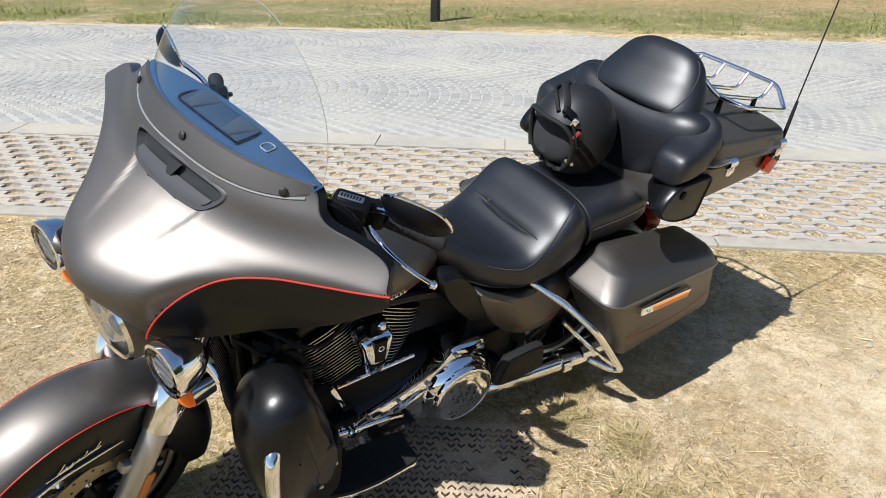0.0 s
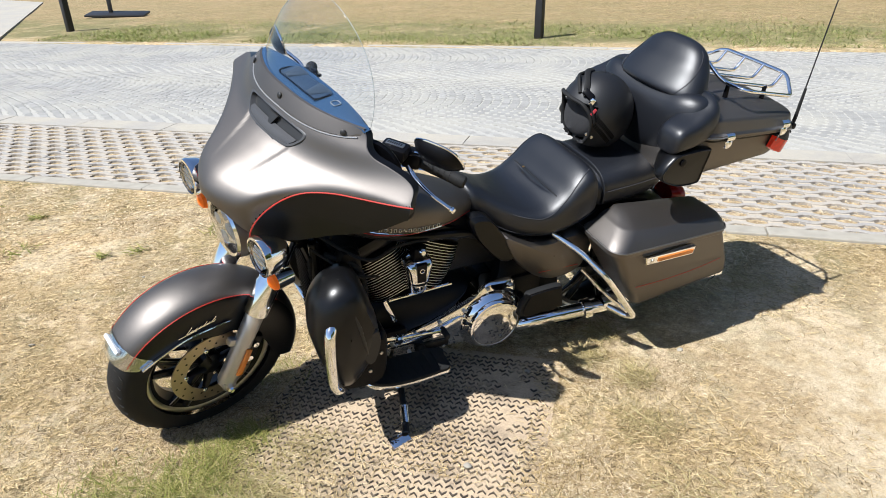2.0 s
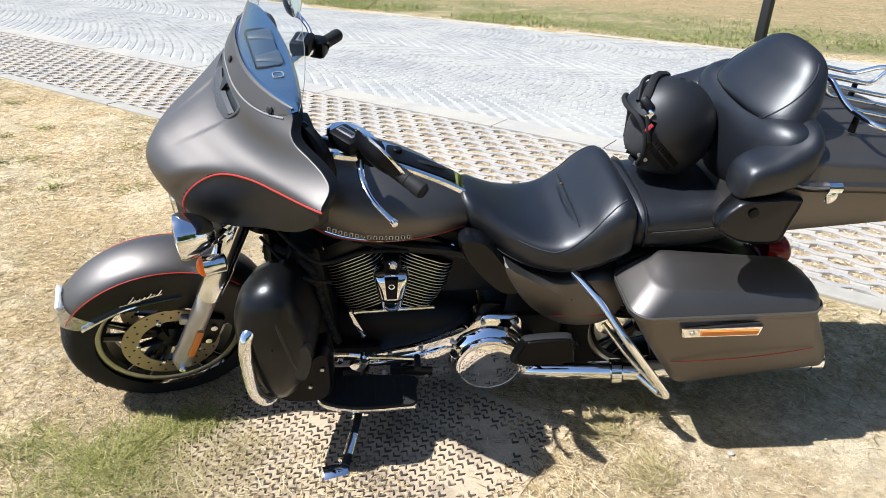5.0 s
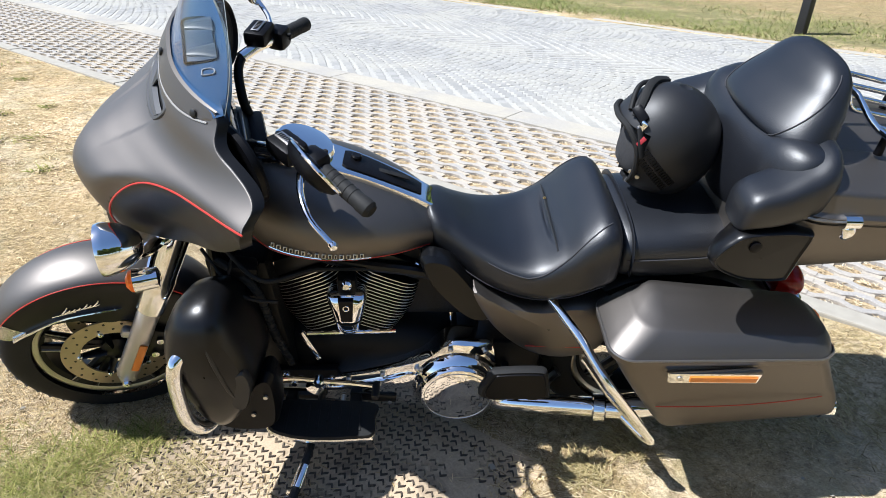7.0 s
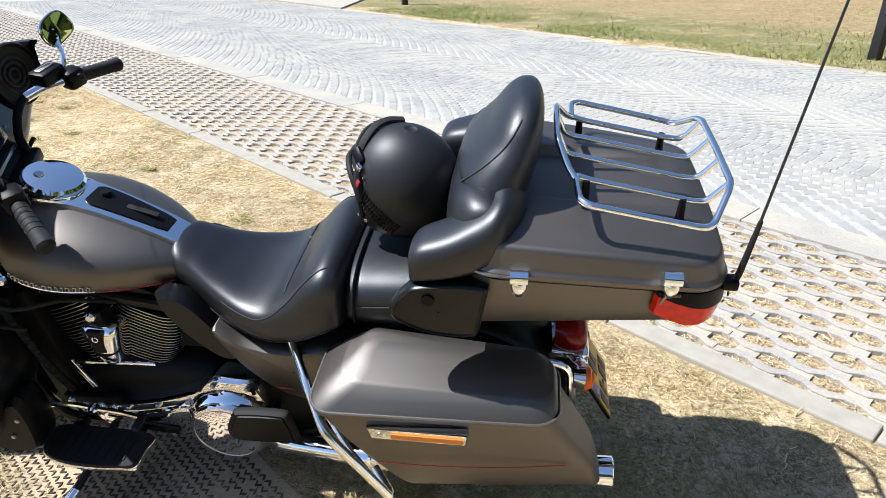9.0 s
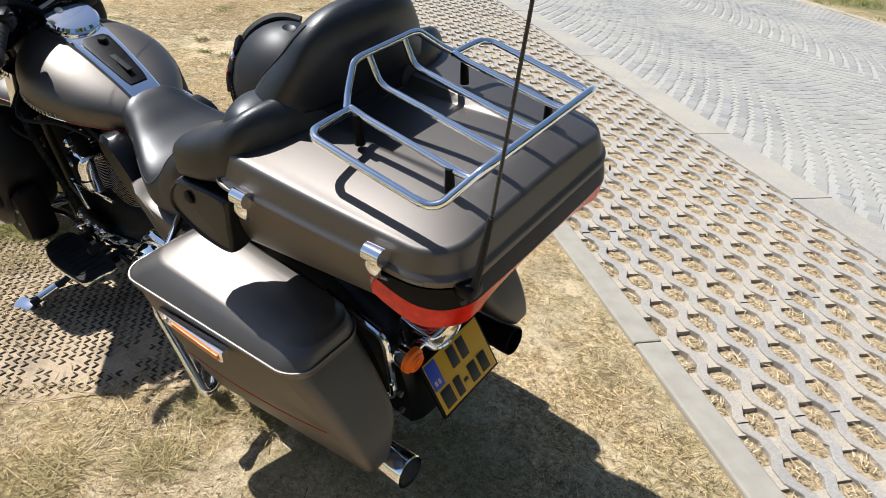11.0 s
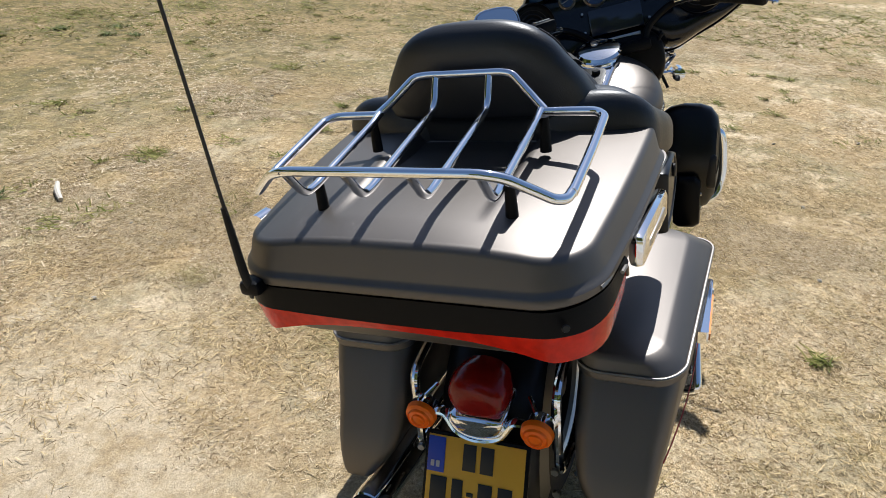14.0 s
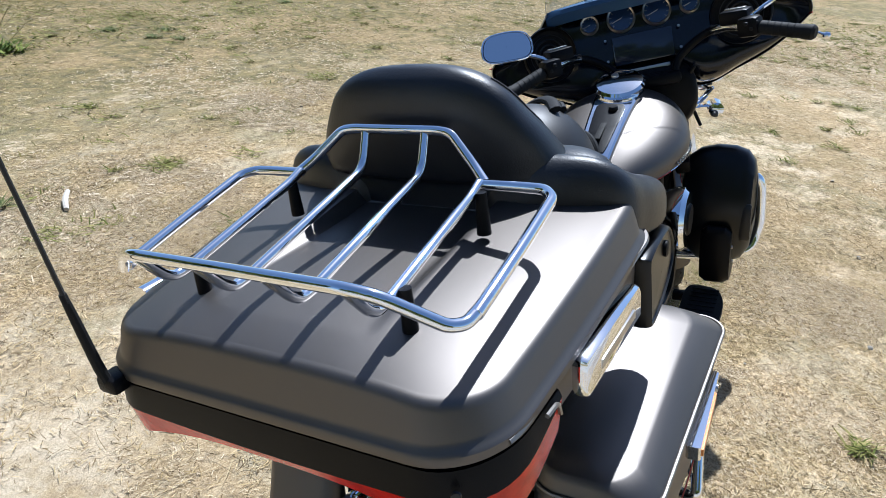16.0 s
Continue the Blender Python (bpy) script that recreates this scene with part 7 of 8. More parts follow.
PAVERM = stone_mat("grass_paver_stone", (0.335, 0.314, 0.286), (0.395, 0.352, 0.295), 2.2, 0.68, tint=0.07)
BRIDGEM = stone_mat("sanded_paver_bridge", (0.37, 0.330, 0.275), (0.44, 0.382, 0.300), 6.0, 0.9, tint=0.08)
SETTM = stone_mat("granite_sett_stone", (0.300, 0.292, 0.272), (0.365, 0.348, 0.305), 0.9, 0.6, tint=0.12)
GUTTERM = stone_mat("gutter_concrete", (0.345, 0.322, 0.285), (0.40, 0.365, 0.30), 1.5, 0.7, tint=0.06)
BEDM = stone_mat("sanded_road_bed", (0.385, 0.370, 0.338), (0.42, 0.40, 0.35), 1.2, 0.7, tint=0.0)

road = tagged(new("road"), "pale granite sett road laid in fan arcs", "road", kind="structure")
vs = [tuple(at_kn(a, n, -0.0025)) for n in (N_ROAD - 0.02, N_FAR + 0.05) for a in (-220, -60, -20, 0, 20, 60, 220)]
me = bpy.data.meshes.new("road_bed")
me.from_pydata(vs, [], [(i, i + 1, i + 8, i + 7) for i in range(6)])
me.materials.append(BEDM)
rb = new("road_bed", me)
rb.parent = road
SW = 0.094
COLS = 2
CW = (N_FAR - N_ROAD) / COLS


def setts():
    """Places of the setts: arcs stacked along the road in four lanes."""
    rng = random.Random(5)
    out = []
    for c in range(COLS):
        n0 = N_ROAD + c * CW
        for k in range(-190, 130):
            m = 26
            for q in range(m):
                s = (q + 0.5 + (0.5 if k % 2 else 0) * 0.9 - 0.22) / m * 2 - 1
                if abs(s) > 0.985:
                    continue
                sag = 0.62 * (1 - s * s)
                slope = -1.24 * s / (CW / 2)
                a = k * (SW + 0.009) + sag
                n = n0 + CW * (s + 1) / 2
                out.append((a + rng.uniform(-0.003, 0.003), n + rng.uniform(-0.003, 0.003), math.atan(slope) + rng.uniform(-0.03, 0.03), rng.uniform(0.97, 1.04), rng.uniform(0.97, 1.04), rng.uniform(-0.0012, 0.0012)))
    return out


SV = [(-0.5, -0.5, -0.03), (0.5, -0.5, -0.03), (0.5, 0.5, -0.03), (-0.5, 0.5, -0.03), (-0.48, -0.48, -0.0008), (0.48, -0.48, -0.0008), (0.48, 0.48, -0.0008), (-0.48, 0.48, -0.0008), (-0.44, -0.44, 0.0012), (0.44, -0.44, 0.0012), (0.44, 0.44, 0.0012), (-0.44, 0.44, 0.0012)]
SF = [(0, 1, 5, 4), (1, 2, 6, 5), (2, 3, 7, 6), (3, 0, 4, 7), (4, 5, 9, 8), (5, 6, 10, 9), (6, 7, 11, 10), (7, 4, 8, 11), (8, 9, 10, 11)]
sme = bpy.data.meshes.new("sett")
sme.from_pydata(SV, [], SF)
sme.materials.append(SETTM)
KA = math.atan2(KD.y, KD.x)
near, far_v, far_f = 0, [], []
base = np.array(SV)
for a, n, th, lx, ly, dz in setts():
    p = at_kn(a, n)
    sx, sy = SW * lx * math.cos(th) ** 0.8, (CW / 26 - 0.008) * ly / math.cos(th) ** 0.5
    if 0.6 < a < 3.2 and n < 4.5 and near < 290:
        near += 1
        o = new("sett", sme)
        o.parent = road
        o.matrix_local = Matrix.Translation((p.x, p.y, dz)) @ Matrix.Rotation(KA + th, 4, "Z") @ Matrix.Diagonal((sx, sy, 1, 1))
        continue
    c, s = math.cos(KA + th), math.sin(KA + th)
    q = base * (sx, sy, 1)
    k = len(far_v)
    far_v += [(p.x + c * x - s * y, p.y + s * x + c * y, dz + z) for x, y, z in q.tolist()]
    far_f += [tuple(i + k for i in f) for f in SF]
me = bpy.data.meshes.new("setts")
me.from_pydata(far_v, [], far_f)
me.materials.append(SETTM)
so = tagged(new("setts", me), kind="stuff")
so.parent = road

pave = tagged(new("pavement"), "parking strip of concrete grass pavers with straw-filled holes", "pavement", kind="structure")
m4, m2 = paver_mesh(4), paver_mesh(2)
for r in range(4):
    for k in range(-36, 20):
        o = new("paver", m4 if r < 3 else m2)
        o.parent = pave
        n = 1.79 + PN_ * (0.5 + 4 * r) if r < 3 else 1.79 + PN_ * 11.5
        p = at_kn(0.14 + 3 * PK * k, n - 0.0)
        o.matrix_local = Matrix.Translation((p.x, p.y, random.uniform(-0.005, 0.001))) @ ROTK @ Matrix.Rotation(random.uniform(-0.006, 0.006), 4, "Z")
gut = tagged(new("gutter"), "smooth pale concrete gutter slabs along the road", "gutter", kind="structure")
bm = block((0, 0, 0), (0.996, N_ROAD - N_STRIP + 0.03, 0.08), 0.004)
gme = bpy.data.meshes.new("slab")
bm.to_mesh(gme)
bm.free()
gme.materials.append(GUTTERM)
for k in range(-24, 14):
    o = new("slab", gme)
    o.parent = gut
    p = at_kn(k, (N_STRIP + N_ROAD) / 2 + 0.01)
    o.matrix_local = Matrix.Translation((p.x, p.y, -0.036 + random.uniform(-0.002, 0.002))) @ ROTK
bm = block((0, 0, 0), (0.996, 0.16, 0.10), 0.01)
fme = bpy.data.meshes.new("edge_stone")
bm.to_mesh(fme)
bm.free()
fme.materials.append(GUTTERM)
fk = tagged(new("far_kerb"), "sandy pale stone edging on the far side of the road", "kerb", kind="structure")
for k in range(-26, 22):
    o = new("edge_stone", fme)
    o.parent = fk
    p = at_kn(k, N_FAR + 0.10)
    o.matrix_local = Matrix.Translation((p.x, p.y, -0.038 + random.uniform(-0.006, 0.006))) @ ROTK @ Matrix.Rotation(random.uniform(-0.01, 0.01), 4, "Z")

# concrete apron joining the road from the far field
quad = [at_kn(-11.3, N_FAR + 0.02), Vector((-3.35, 26, 0)), at_kn(-60, 34), at_kn(-60, N_FAR + 0.02)]
bm = bmesh.new()
lo = [bm.verts.new((q.x, q.y, -0.06)) for q in quad]
hi = [bm.verts.new((q.x, q.y, 0.045)) for q in quad]
for i in range(4):
    bm.faces.new((lo[i], lo[(i + 1) % 4], hi[(i + 1) % 4], hi[i]))
bm.faces.new(hi)
tagged(link_mesh("apron", bm, GUTTERM, smooth=False), "pale concrete apron beside the road", "pavement", kind="structure")

# ---------------------------------------------------------------- tread mat under the motorcycle
MATM = stone_mat("dusty_black_mat", (0.20, 0.155, 0.110), (0.45, 0.350, 0.235), 4.0, 1.05, tint=0.0)
TREADM = stone_mat("worn_tread_rubber", (0.075, 0.060, 0.046), (0.34, 0.27, 0.18), 7.0, 0.4, tint=0.25)
A0, A1, M0, M1 = -0.41, 0.64, -1.20, 0.03
nA, nM = 56, 64
bm = bmesh.new()


def mat_z(a, n):
    p = at_kn(a, n)
    e = max(0.0, min(1.0, (-0.62 - n) / 0.45))
    q = min(a - A0, A1 - a)
    f = max(0.0, min(1.0, 1 - q / 0.16)) * (1.0 if n < -0.25 else 0.4)
    w = noise.noise(Vector((a, n, 3)) * 3.2)
    return ground_z(p.x, p.y) + 0.0065 - 0.006 * e - 0.007 * f * (0.5 + w) + 0.009 * w * (0.35 + e)


rows = [[bm.verts.new((*at_kn(A0 + (A1 - A0) * i / nA, M0 + (M1 - M0) * j / nM).xy, mat_z(A0 + (A1 - A0) * i / nA, M0 + (M1 - M0) * j / nM))) for i in range(nA + 1)] for j in range(nM + 1)]
for j in range(nM):
    for i in range(nA):
        bm.faces.new((rows[j][i], rows[j][i + 1], rows[j + 1][i + 1], rows[j + 1][i]))
ring = rows[0] + [r[-1] for r in rows[1:]] + rows[-1][-2::-1] + [r[0] for r in rows[-2:0:-1]]
low = [bm.verts.new((v.co.x, v.co.y, v.co.z - 0.03)) for v in ring]
for i in range(len(ring)):
    j = (i + 1) % len(ring)
    bm.faces.new((ring[i], ring[j], low[j], low[i]))
matob = tagged(link_mesh("ground_mat", bm, MATM), "dusty tread-pattern rubber mat lying in the sand", "mat")
vs, fs = [], []
rng = random.Random(3)
cd = [(-0.0125, -0.008), (0.0, 0.0045), (0.0125, -0.008), (0.0125, -0.0015), (0.0, 0.011), (-0.0125, -0.0015)]
for j in range(int((M1 - M0) / 0.026)):
    for i in range(int((A1 - A0) / 0.035)):
        a = A0 + 0.02 + 0.035 * i + (0.0175 if j % 2 else 0)
        n = M0 + 0.02 + 0.026 * j
        if a > A1 - 0.02 or n > M1 - 0.02:
            continue
        p = at_kn(a, n)
        if noise.noise(Vector((p.x, p.y, 7)) * 2.6) > 0.20 + 0.35 * rng.random():
            continue
        z = mat_z(a, n)
        k = len(vs)
        sg = 1 if j % 2 else -1
        for h, sc in ((0.0, 1.08), (0.0042, 0.9)):
            for u, v in cd:
                w = at_kn(a + u * sc, n + sg * v * sc)
                vs.append((w.x, w.y, z + h))
        for i6 in range(6):
            j6 = (i6 + 1) % 6
            fs.append((k + i6, k + j6, k + 6 + j6, k + 6 + i6))
        fs += [(k + 6, k + 7, k + 10, k + 11), (k + 7, k + 8, k + 9, k + 10)]
me = bpy.data.meshes.new("tread_pattern")
me.from_pydata(vs, [], fs)
me.materials.append(TREADM)
tc = tagged(new("tread_pattern", me), kind="stuff")
tc.parent = matob

# ---------------------------------------------------------------- straw, grass, weeds


def blade_mat(name, lo, mid, hi, rough=0.8):
    m = bpy.data.materials.new(name)
    m.use_nodes = True
    nt = m.node_tree
    p = nt.nodes["Principled BSDF"]
    p.inputs["Roughness"].default_value, p.inputs["Specular IOR Level"].default_value = rough, 0.2
    geo = nt.nodes.new("ShaderNodeNewGeometry")
    rp = nt.nodes.new("ShaderNodeValToRGB")
    rp.color_ramp.elements[0].color, rp.color_ramp.elements[1].color = (*lo, 1), (*hi, 1)
    e = rp.color_ramp.elements.new(0.5)
    e.color = (*mid, 1)
    nt.links.new(geo.outputs["Random Per Island"], rp.inputs[0])
    nt.links.new(rp.outputs[0], p.inputs["Base Color"])
    return m


STRAW = blade_mat("dry_straw", (0.07, 0.045, 0.018), (0.46, 0.335, 0.155), (0.72, 0.56, 0.32))
GREENB = blade_mat("green_grass", (0.095, 0.11, 0.02), (0.20, 0.205, 0.045), (0.38, 0.33, 0.12))
DRYB = blade_mat("dry_standing_grass", (0.20, 0.15, 0.065), (0.34, 0.275, 0.12), (0.48, 0.40, 0.21))


def blades(name, places, material, label, category, lie, length, width):
    """One mesh of bent blades; places: x, y, z. lie: 0 upright to 1 flat."""
    rng = random.Random(len(name) * 7)
    vs, fs = [], []
    for x, y, z in places:
        th = rng.uniform(0, 2 * math.pi)
        L = length * rng.uniform(0.45, 1.25)
        w = width * rng.uniform(0.6, 1.3)
        up = (1 - lie) * rng.uniform(0.6, 1.1)
        c, s = math.cos(th), math.sin(th)
        bend = rng.uniform(-0.5, 0.5)
        k = len(vs)
        flat = math.sqrt(max(0.02, 1 - min(up, 0.98) ** 2))
        for f, ww in ((0, 1.0), (0.5, 0.8), (1.0, 0.15)):
            d = L * f * flat
            dx, dy = c * d - s * bend * L * f * f * 0.4, s * d + c * bend * L * f * f * 0.4
            zz = z + L * up * (f - 0.25 * f * f * lie) + (0.004 + 0.006 * rng.random() if lie > 0.5 else 0)
            vs += [(x + dx - s * w * ww, y + dy + c * w * ww, zz), (x + dx + s * w * ww, y + dy - c * w * ww, zz + (w * 0.6 if lie > 0.5 else 0))]
        fs += [(k, k + 1, k + 3, k + 2), (k + 2, k + 3, k + 5, k + 4)]
    me = bpy.data.meshes.new(name)
    me.from_pydata(vs, [], fs)
    me.materials.append(material)
    return tagged(new(name, me), label, category, kind="stuff")


def scatter(count, x0, x1, y0, y1, keep, seed):
    rng = random.Random(seed)
    out = []
    tries = 0
    while len(out) < count and tries < count * 12:
        tries += 1
        x, y = rng.uniform(x0, x1), rng.uniform(y0, y1)
        n = ND.x * x + ND.y * y
        a = KD.x * x + KD.y * y
        if keep(x, y, a, n, rng):
            out.append((x, y, ground_z(x, y) if n < 1.5 else 0.012))
    return out


def on_sand(x, y, a, n, rng):
    if n > 1.50:
        return False
    if A0 < a < A1 and M0 < n < M1:
        e = min(a - A0, A1 - a) / 0.13
        return rng.random() < 0.03 + 0.5 * max(0.0, 1 - e) + (0.35 if n < -0.45 and noise.noise(Vector((x, y, 9)) * 3.0) > 0.12 else 0.0)
    d = noise.noise(Vector((x, y, 0)) * 1.4) + 0.5 * noise.noise(Vector((x, y, 5)) * 5)
    q = max(0.0, min(1.0, (3.2 - math.hypot(x, y + 0.6)) / 1.2))
    return rng.random() < (0.35 + 0.9 * d) * q * (0.4 if n > 0.05 else 1.0) * (0.3 if math.hypot(x - 1.55, y + 1.3) < 0.75 else 1.0)


blades("straw_litter", scatter(70000, -2.6, 2.8, -3.2, 1.6, on_sand, 1), STRAW, "loose dry straw lying on the sand", "straw", 0.92, 0.036, 0.0011)
blades("field_straw", scatter(60000, -11, 3.5, -9, 7, lambda x, y, a, n, r: n < 1.5 and r.random() < (0.4 + noise.noise(Vector((x, y, 0)) * 0.9)) * max(0.15, min(1.0, 1.4 + (0.45 * x + 0.893 * y) / 5)) * max(0.0, min(1.0, (math.hypot(x, y + 0.6) - 2.0) / 1.2)) * max(0.0, min(1.0, (11 - math.hypot(x, y)) / 5)), 2), STRAW, "straw-coloured litter across the field", "straw", 0.85, 0.05, 0.0018)


def fbm(x, y, scale, seed):
    """Drifting value of several octaves for arrays of places."""
    r = np.random.default_rng(seed)
    out = np.zeros_like(x)
    amp, tot = 1.0, 0.0
    for o in range(5):
        g = r.random((64, 64))
        u, v = x * scale * 2 ** o + 17.3 * o, y * scale * 2 ** o + 5.1 * o
        iu, iv = np.floor(u).astype(int), np.floor(v).astype(int)
        fu, fv = u - iu, v - iv
        fu, fv = fu * fu * (3 - 2 * fu), fv * fv * (3 - 2 * fv)
        c = [g[(iu + a) % 64, (iv + b) % 64] for a, b in ((0, 0), (1, 0), (0, 1), (1, 1))]
        out += amp * ((c[0] * (1 - fu) + c[1] * fu) * (1 - fv) + (c[2] * (1 - fu) + c[3] * fu) * fv)
        tot += amp
        amp *= 0.62
    return out / tot


def chaff(name, count, x0, x1, y0, y1, length, width, seed, material, label, lift=0.0022, inner=0.0):
    """One mesh of short flat flecks, thick in drifts and thin on bare sand."""
    r = np.random.default_rng(seed)
    x, y = r.uniform(x0, x1, count * 4), r.uniform(y0, y1, count * 4)
    n, a = ND.x * x + ND.y * y, KD.x * x + KD.y * y
    d = fbm(x, y, 1.15, 4) + 0.35 * (fbm(x, y, 6.0, 8) - 0.5)
    keep = r.random(count * 4) < np.clip((d - 0.505 - 0.03 * np.clip(n - 0.1, 0, 1)) * 16, 0.035, 1.0)
    onmat = (a > A0 + 0.05) & (a < A1 - 0.05) & (n > M0) & (n < M1)
    keep &= (n < 1.515) & (~onmat | ((r.random(count * 4) < 0.06) | ((n < -0.5) & (r.random(count * 4) < 0.45) & (fbm(x, y, 2.6, 12) > 0.53))))
    keep &= np.hypot(x, y + 0.4) >= inner * (0.8 + 0.4 * r.random(count * 4))
    keep &= (r.random(count * 4) < 0.40) | (n < 0.1 + 0.3 * (d - 0.5))
    keep &= r.random(count * 4) < np.clip(0.45 + (np.hypot(x - 1.15, y + 1.25) - 0.55) * 0.9, 0.45, 1.0)
    keep &= r.random(count * 4) > np.clip((-0.45 * x - 0.893 * y - 2.5) / 5.0, 0.0, 0.8)
    x, y = x[keep][:count], y[keep][:count]
    z = np.array([ground_z(p, q) for p, q in zip(x.tolist(), y.tolist())])
    k = len(x)
    th, L, w = r.uniform(0, 2 * np.pi, k), length * r.uniform(0.35, 1.3, k), width * r.uniform(0.5, 1.4, k)
    c, s_ = np.cos(th), np.sin(th)
    t0, t1 = r.uniform(0, 2 * lift, k), r.uniform(0, 3.2 * lift, k)
    rollz = r.uniform(-0.5, 0.5, k) * w
    v = np.empty((k, 4, 3))
    for q, (e, f, t) in enumerate(((-0.5, -1, t0), (-0.5, 1, t0), (0.5, 0.6, t1), (0.5, -0.6, t1))):
        v[:, q, 0] = x + c * L * e - s_ * w * f
        v[:, q, 1] = y + s_ * L * e + c * w * f
        v[:, q, 2] = z + 0.003 + t + rollz * f
    me = bpy.data.meshes.new(name)
    me.from_pydata(v.reshape(-1, 3).tolist(), [], np.arange(k * 4).reshape(-1, 4).tolist())
    me.materials.append(material)
    return tagged(new(name, me), label, "straw", kind="stuff")


CHAFF = blade_mat("brown_chaff", (0.27, 0.190, 0.095), (0.55, 0.425, 0.255), (0.76, 0.645, 0.455))
chaff("straw_chaff", 330000, -2.7, 3.0, -3.4, 2.2, 0.017, 0.00075, 61, CHAFF, "brown straw chaff drifted over the sand", 0.0013)
chaff("dark_chaff", 90000, -2.7, 3.0, -3.4, 2.2, 0.013, 0.0010, 63, blade_mat("dark_chaff_flecks", (0.07, 0.045, 0.02), (0.16, 0.105, 0.05), (0.30, 0.21, 0.11)), "dark broken stems among the straw", 0.0016)
chaff("field_chaff", 120000, -8.5, 2.6, -7.5, 6.0, 0.034, 0.0026, 62, CHAFF, "coarse brown chaff across the field", 0.003, 2.2)
# straw gathered in the paver holes
hp = []
rng = random.Random(9)
for j in range(-1, 13):
    for i in range(-60, 40):
        a, n = 0.14 - PK / 4 + PK * i + (PK / 2 if j % 2 == 0 else 0), 1.79 + PN_ * j
        p = at_kn(a, n)
        for q in range(26 if -12 < i < 16 else 8):
            hp.append((p.x + rng.uniform(-0.035, 0.035), p.y + rng.uniform(-0.035, 0.035), -0.018))
blades("paver_straw", hp, CHAFF, "dry grass in the paver holes", "straw", 0.85, 0.034, 0.0015)


def clump(cx, cy, r, count, rng):
    out = []
    for _ in range(count):
        q, th = r * math.sqrt(rng.random()) * rng.uniform(0.3, 1), rng.uniform(0, 2 * math.pi)
        x, y = cx + q * math.cos(th), cy + q * math.sin(th)
        out.append((x, y, ground_z(x, y) - 0.002))
    return out


rng = random.Random(12)
tufts = []
for cx, cy, r, c in ((-0.86, -0.34, 0.17, 700), (-0.97, -0.42, 0.16, 600), (-0.74, -0.24, 0.10, 300), (-1.15, -0.34, 0.2, 300), (-0.98, -0.50, 0.22, 600), (-0.82, -0.52, 0.16, 300), (-1.10, -0.62, 0.22, 320), (-0.70, -0.28, 0.12, 200), (-1.25, -0.35, 0.18, 200), (-0.9, 0.15, 0.15, 160), (-0.55, 0.1, 0.2, 200)):
    tufts += clump(cx, cy, r, c, rng)
blades("green_tuft", tufts, GREENB, "short green grass by the front tyre", "grass", 0.42, 0.070, 0.0013)
tufts = []
for cx, cy, r, c in ((-0.75, -0.55, 0.25, 500), (-0.95, -0.95, 0.35, 600), (-0.55, -0.40, 0.15, 250), (0.62, -0.42, 0.10, 260), (0.78, -0.30, 0.12, 260), (0.70, -0.62, 0.12, 240), (0.56, -0.85, 0.16, 260), (-1.0, -0.75, 0.3, 420), (-1.35, -0.8, 0.3, 300), (1.3, -0.1, 0.3, 420), (1.7, -0.2, 0.3, 360), (0.45, -1.2, 0.2, 200), (0.44, -1.60, 0.12, 130), (1.0, 0.2, 0.3, 300)):
    tufts += clump(cx, cy, r, c, rng)
blades("dry_tuft", tufts, DRYB, "bleached dry grass tufts beside the mat", "grass", 0.6, 0.075, 0.0012)
tufts = []
for k in range(620):
    x, y = rng.uniform(-10, 1.0), rng.uniform(-10, 6)
    if ND.x * x + ND.y * y > 1.2 or (abs(x) < 2.2 and abs(y) < 1.6):
        continue
    tufts += clump(x, y, rng.uniform(0.04, 0.20), rng.randint(14, 60), rng)
for cx, cy, r, c in ((-0.51, -2.72, 0.14, 160), (-0.05, 0.74, 0.06, 60), (-2.6, -3.2, 0.2, 150), (-5.0, -8.3, 0.8, 600), (-3.4, -6.5, 0.6, 400), (-4.6, -5.8, 0.5, 300)):
    tufts += clump(cx, cy, r, c, rng)
blades("field_tuft", tufts, GREENB, "low green weeds dotted over the dry field", "weeds", 0.62, 0.060, 0.0032)
tufts = []
for k in range(50):
    a = rng.uniform(-0.5, 1.0)
    x, y = -4.2 - 3.0 * a + rng.gauss(0, 0.5), -14.6 + 2.6 * a + rng.gauss(0, 0.7)
    tufts += clump(x, y, rng.uniform(0.3, 0.7), rng.randint(160, 300), rng)
blades("weed_thicket", tufts, blade_mat("dark_weed_leaves", (0.025, 0.05, 0.012), (0.06, 0.10, 0.025), (0.14, 0.18, 0.05)), "dark green weeds along the field's edge", "weeds", 0.45, 0.13, 0.018)
tufts = []
for cx, cy, r, c in ((-2.24, -7.53, 0.32, 260), (-1.57, -5.97, 0.30, 260), (-3.29, -9.73, 0.5, 200), (-4.58, -8.98, 0.35, 130), (-4.94, -8.06, 0.40, 170), (-5.46, -8.74, 0.4, 150), (-7.74, -12.06, 0.9, 260)):
    tufts += clump(cx, cy, r, c, rng)
blades("weed_bush", tufts, blade_mat("fresh_weed_leaves", (0.05, 0.085, 0.012), (0.125, 0.17, 0.03), (0.25, 0.27, 0.06)), "leafy green weeds standing in the dry field", "weeds", 0.45, 0.15, 0.013)
tufts = []
for cx, cy, r, c in ((-1.57, -5.97, 0.22, 14), (-2.24, -7.53, 0.2, 10), (-1.9, -6.6, 0.3, 8)):
    tufts += clump(cx, cy, r, c, rng)
blades("weed_stalk", tufts, blade_mat("brown_weed_stalks", (0.05, 0.045, 0.02), (0.10, 0.09, 0.04), (0.18, 0.15, 0.07)), "thin brown stalks of tall weeds", "weeds", 0.15, 0.55, 0.005)
tufts = []
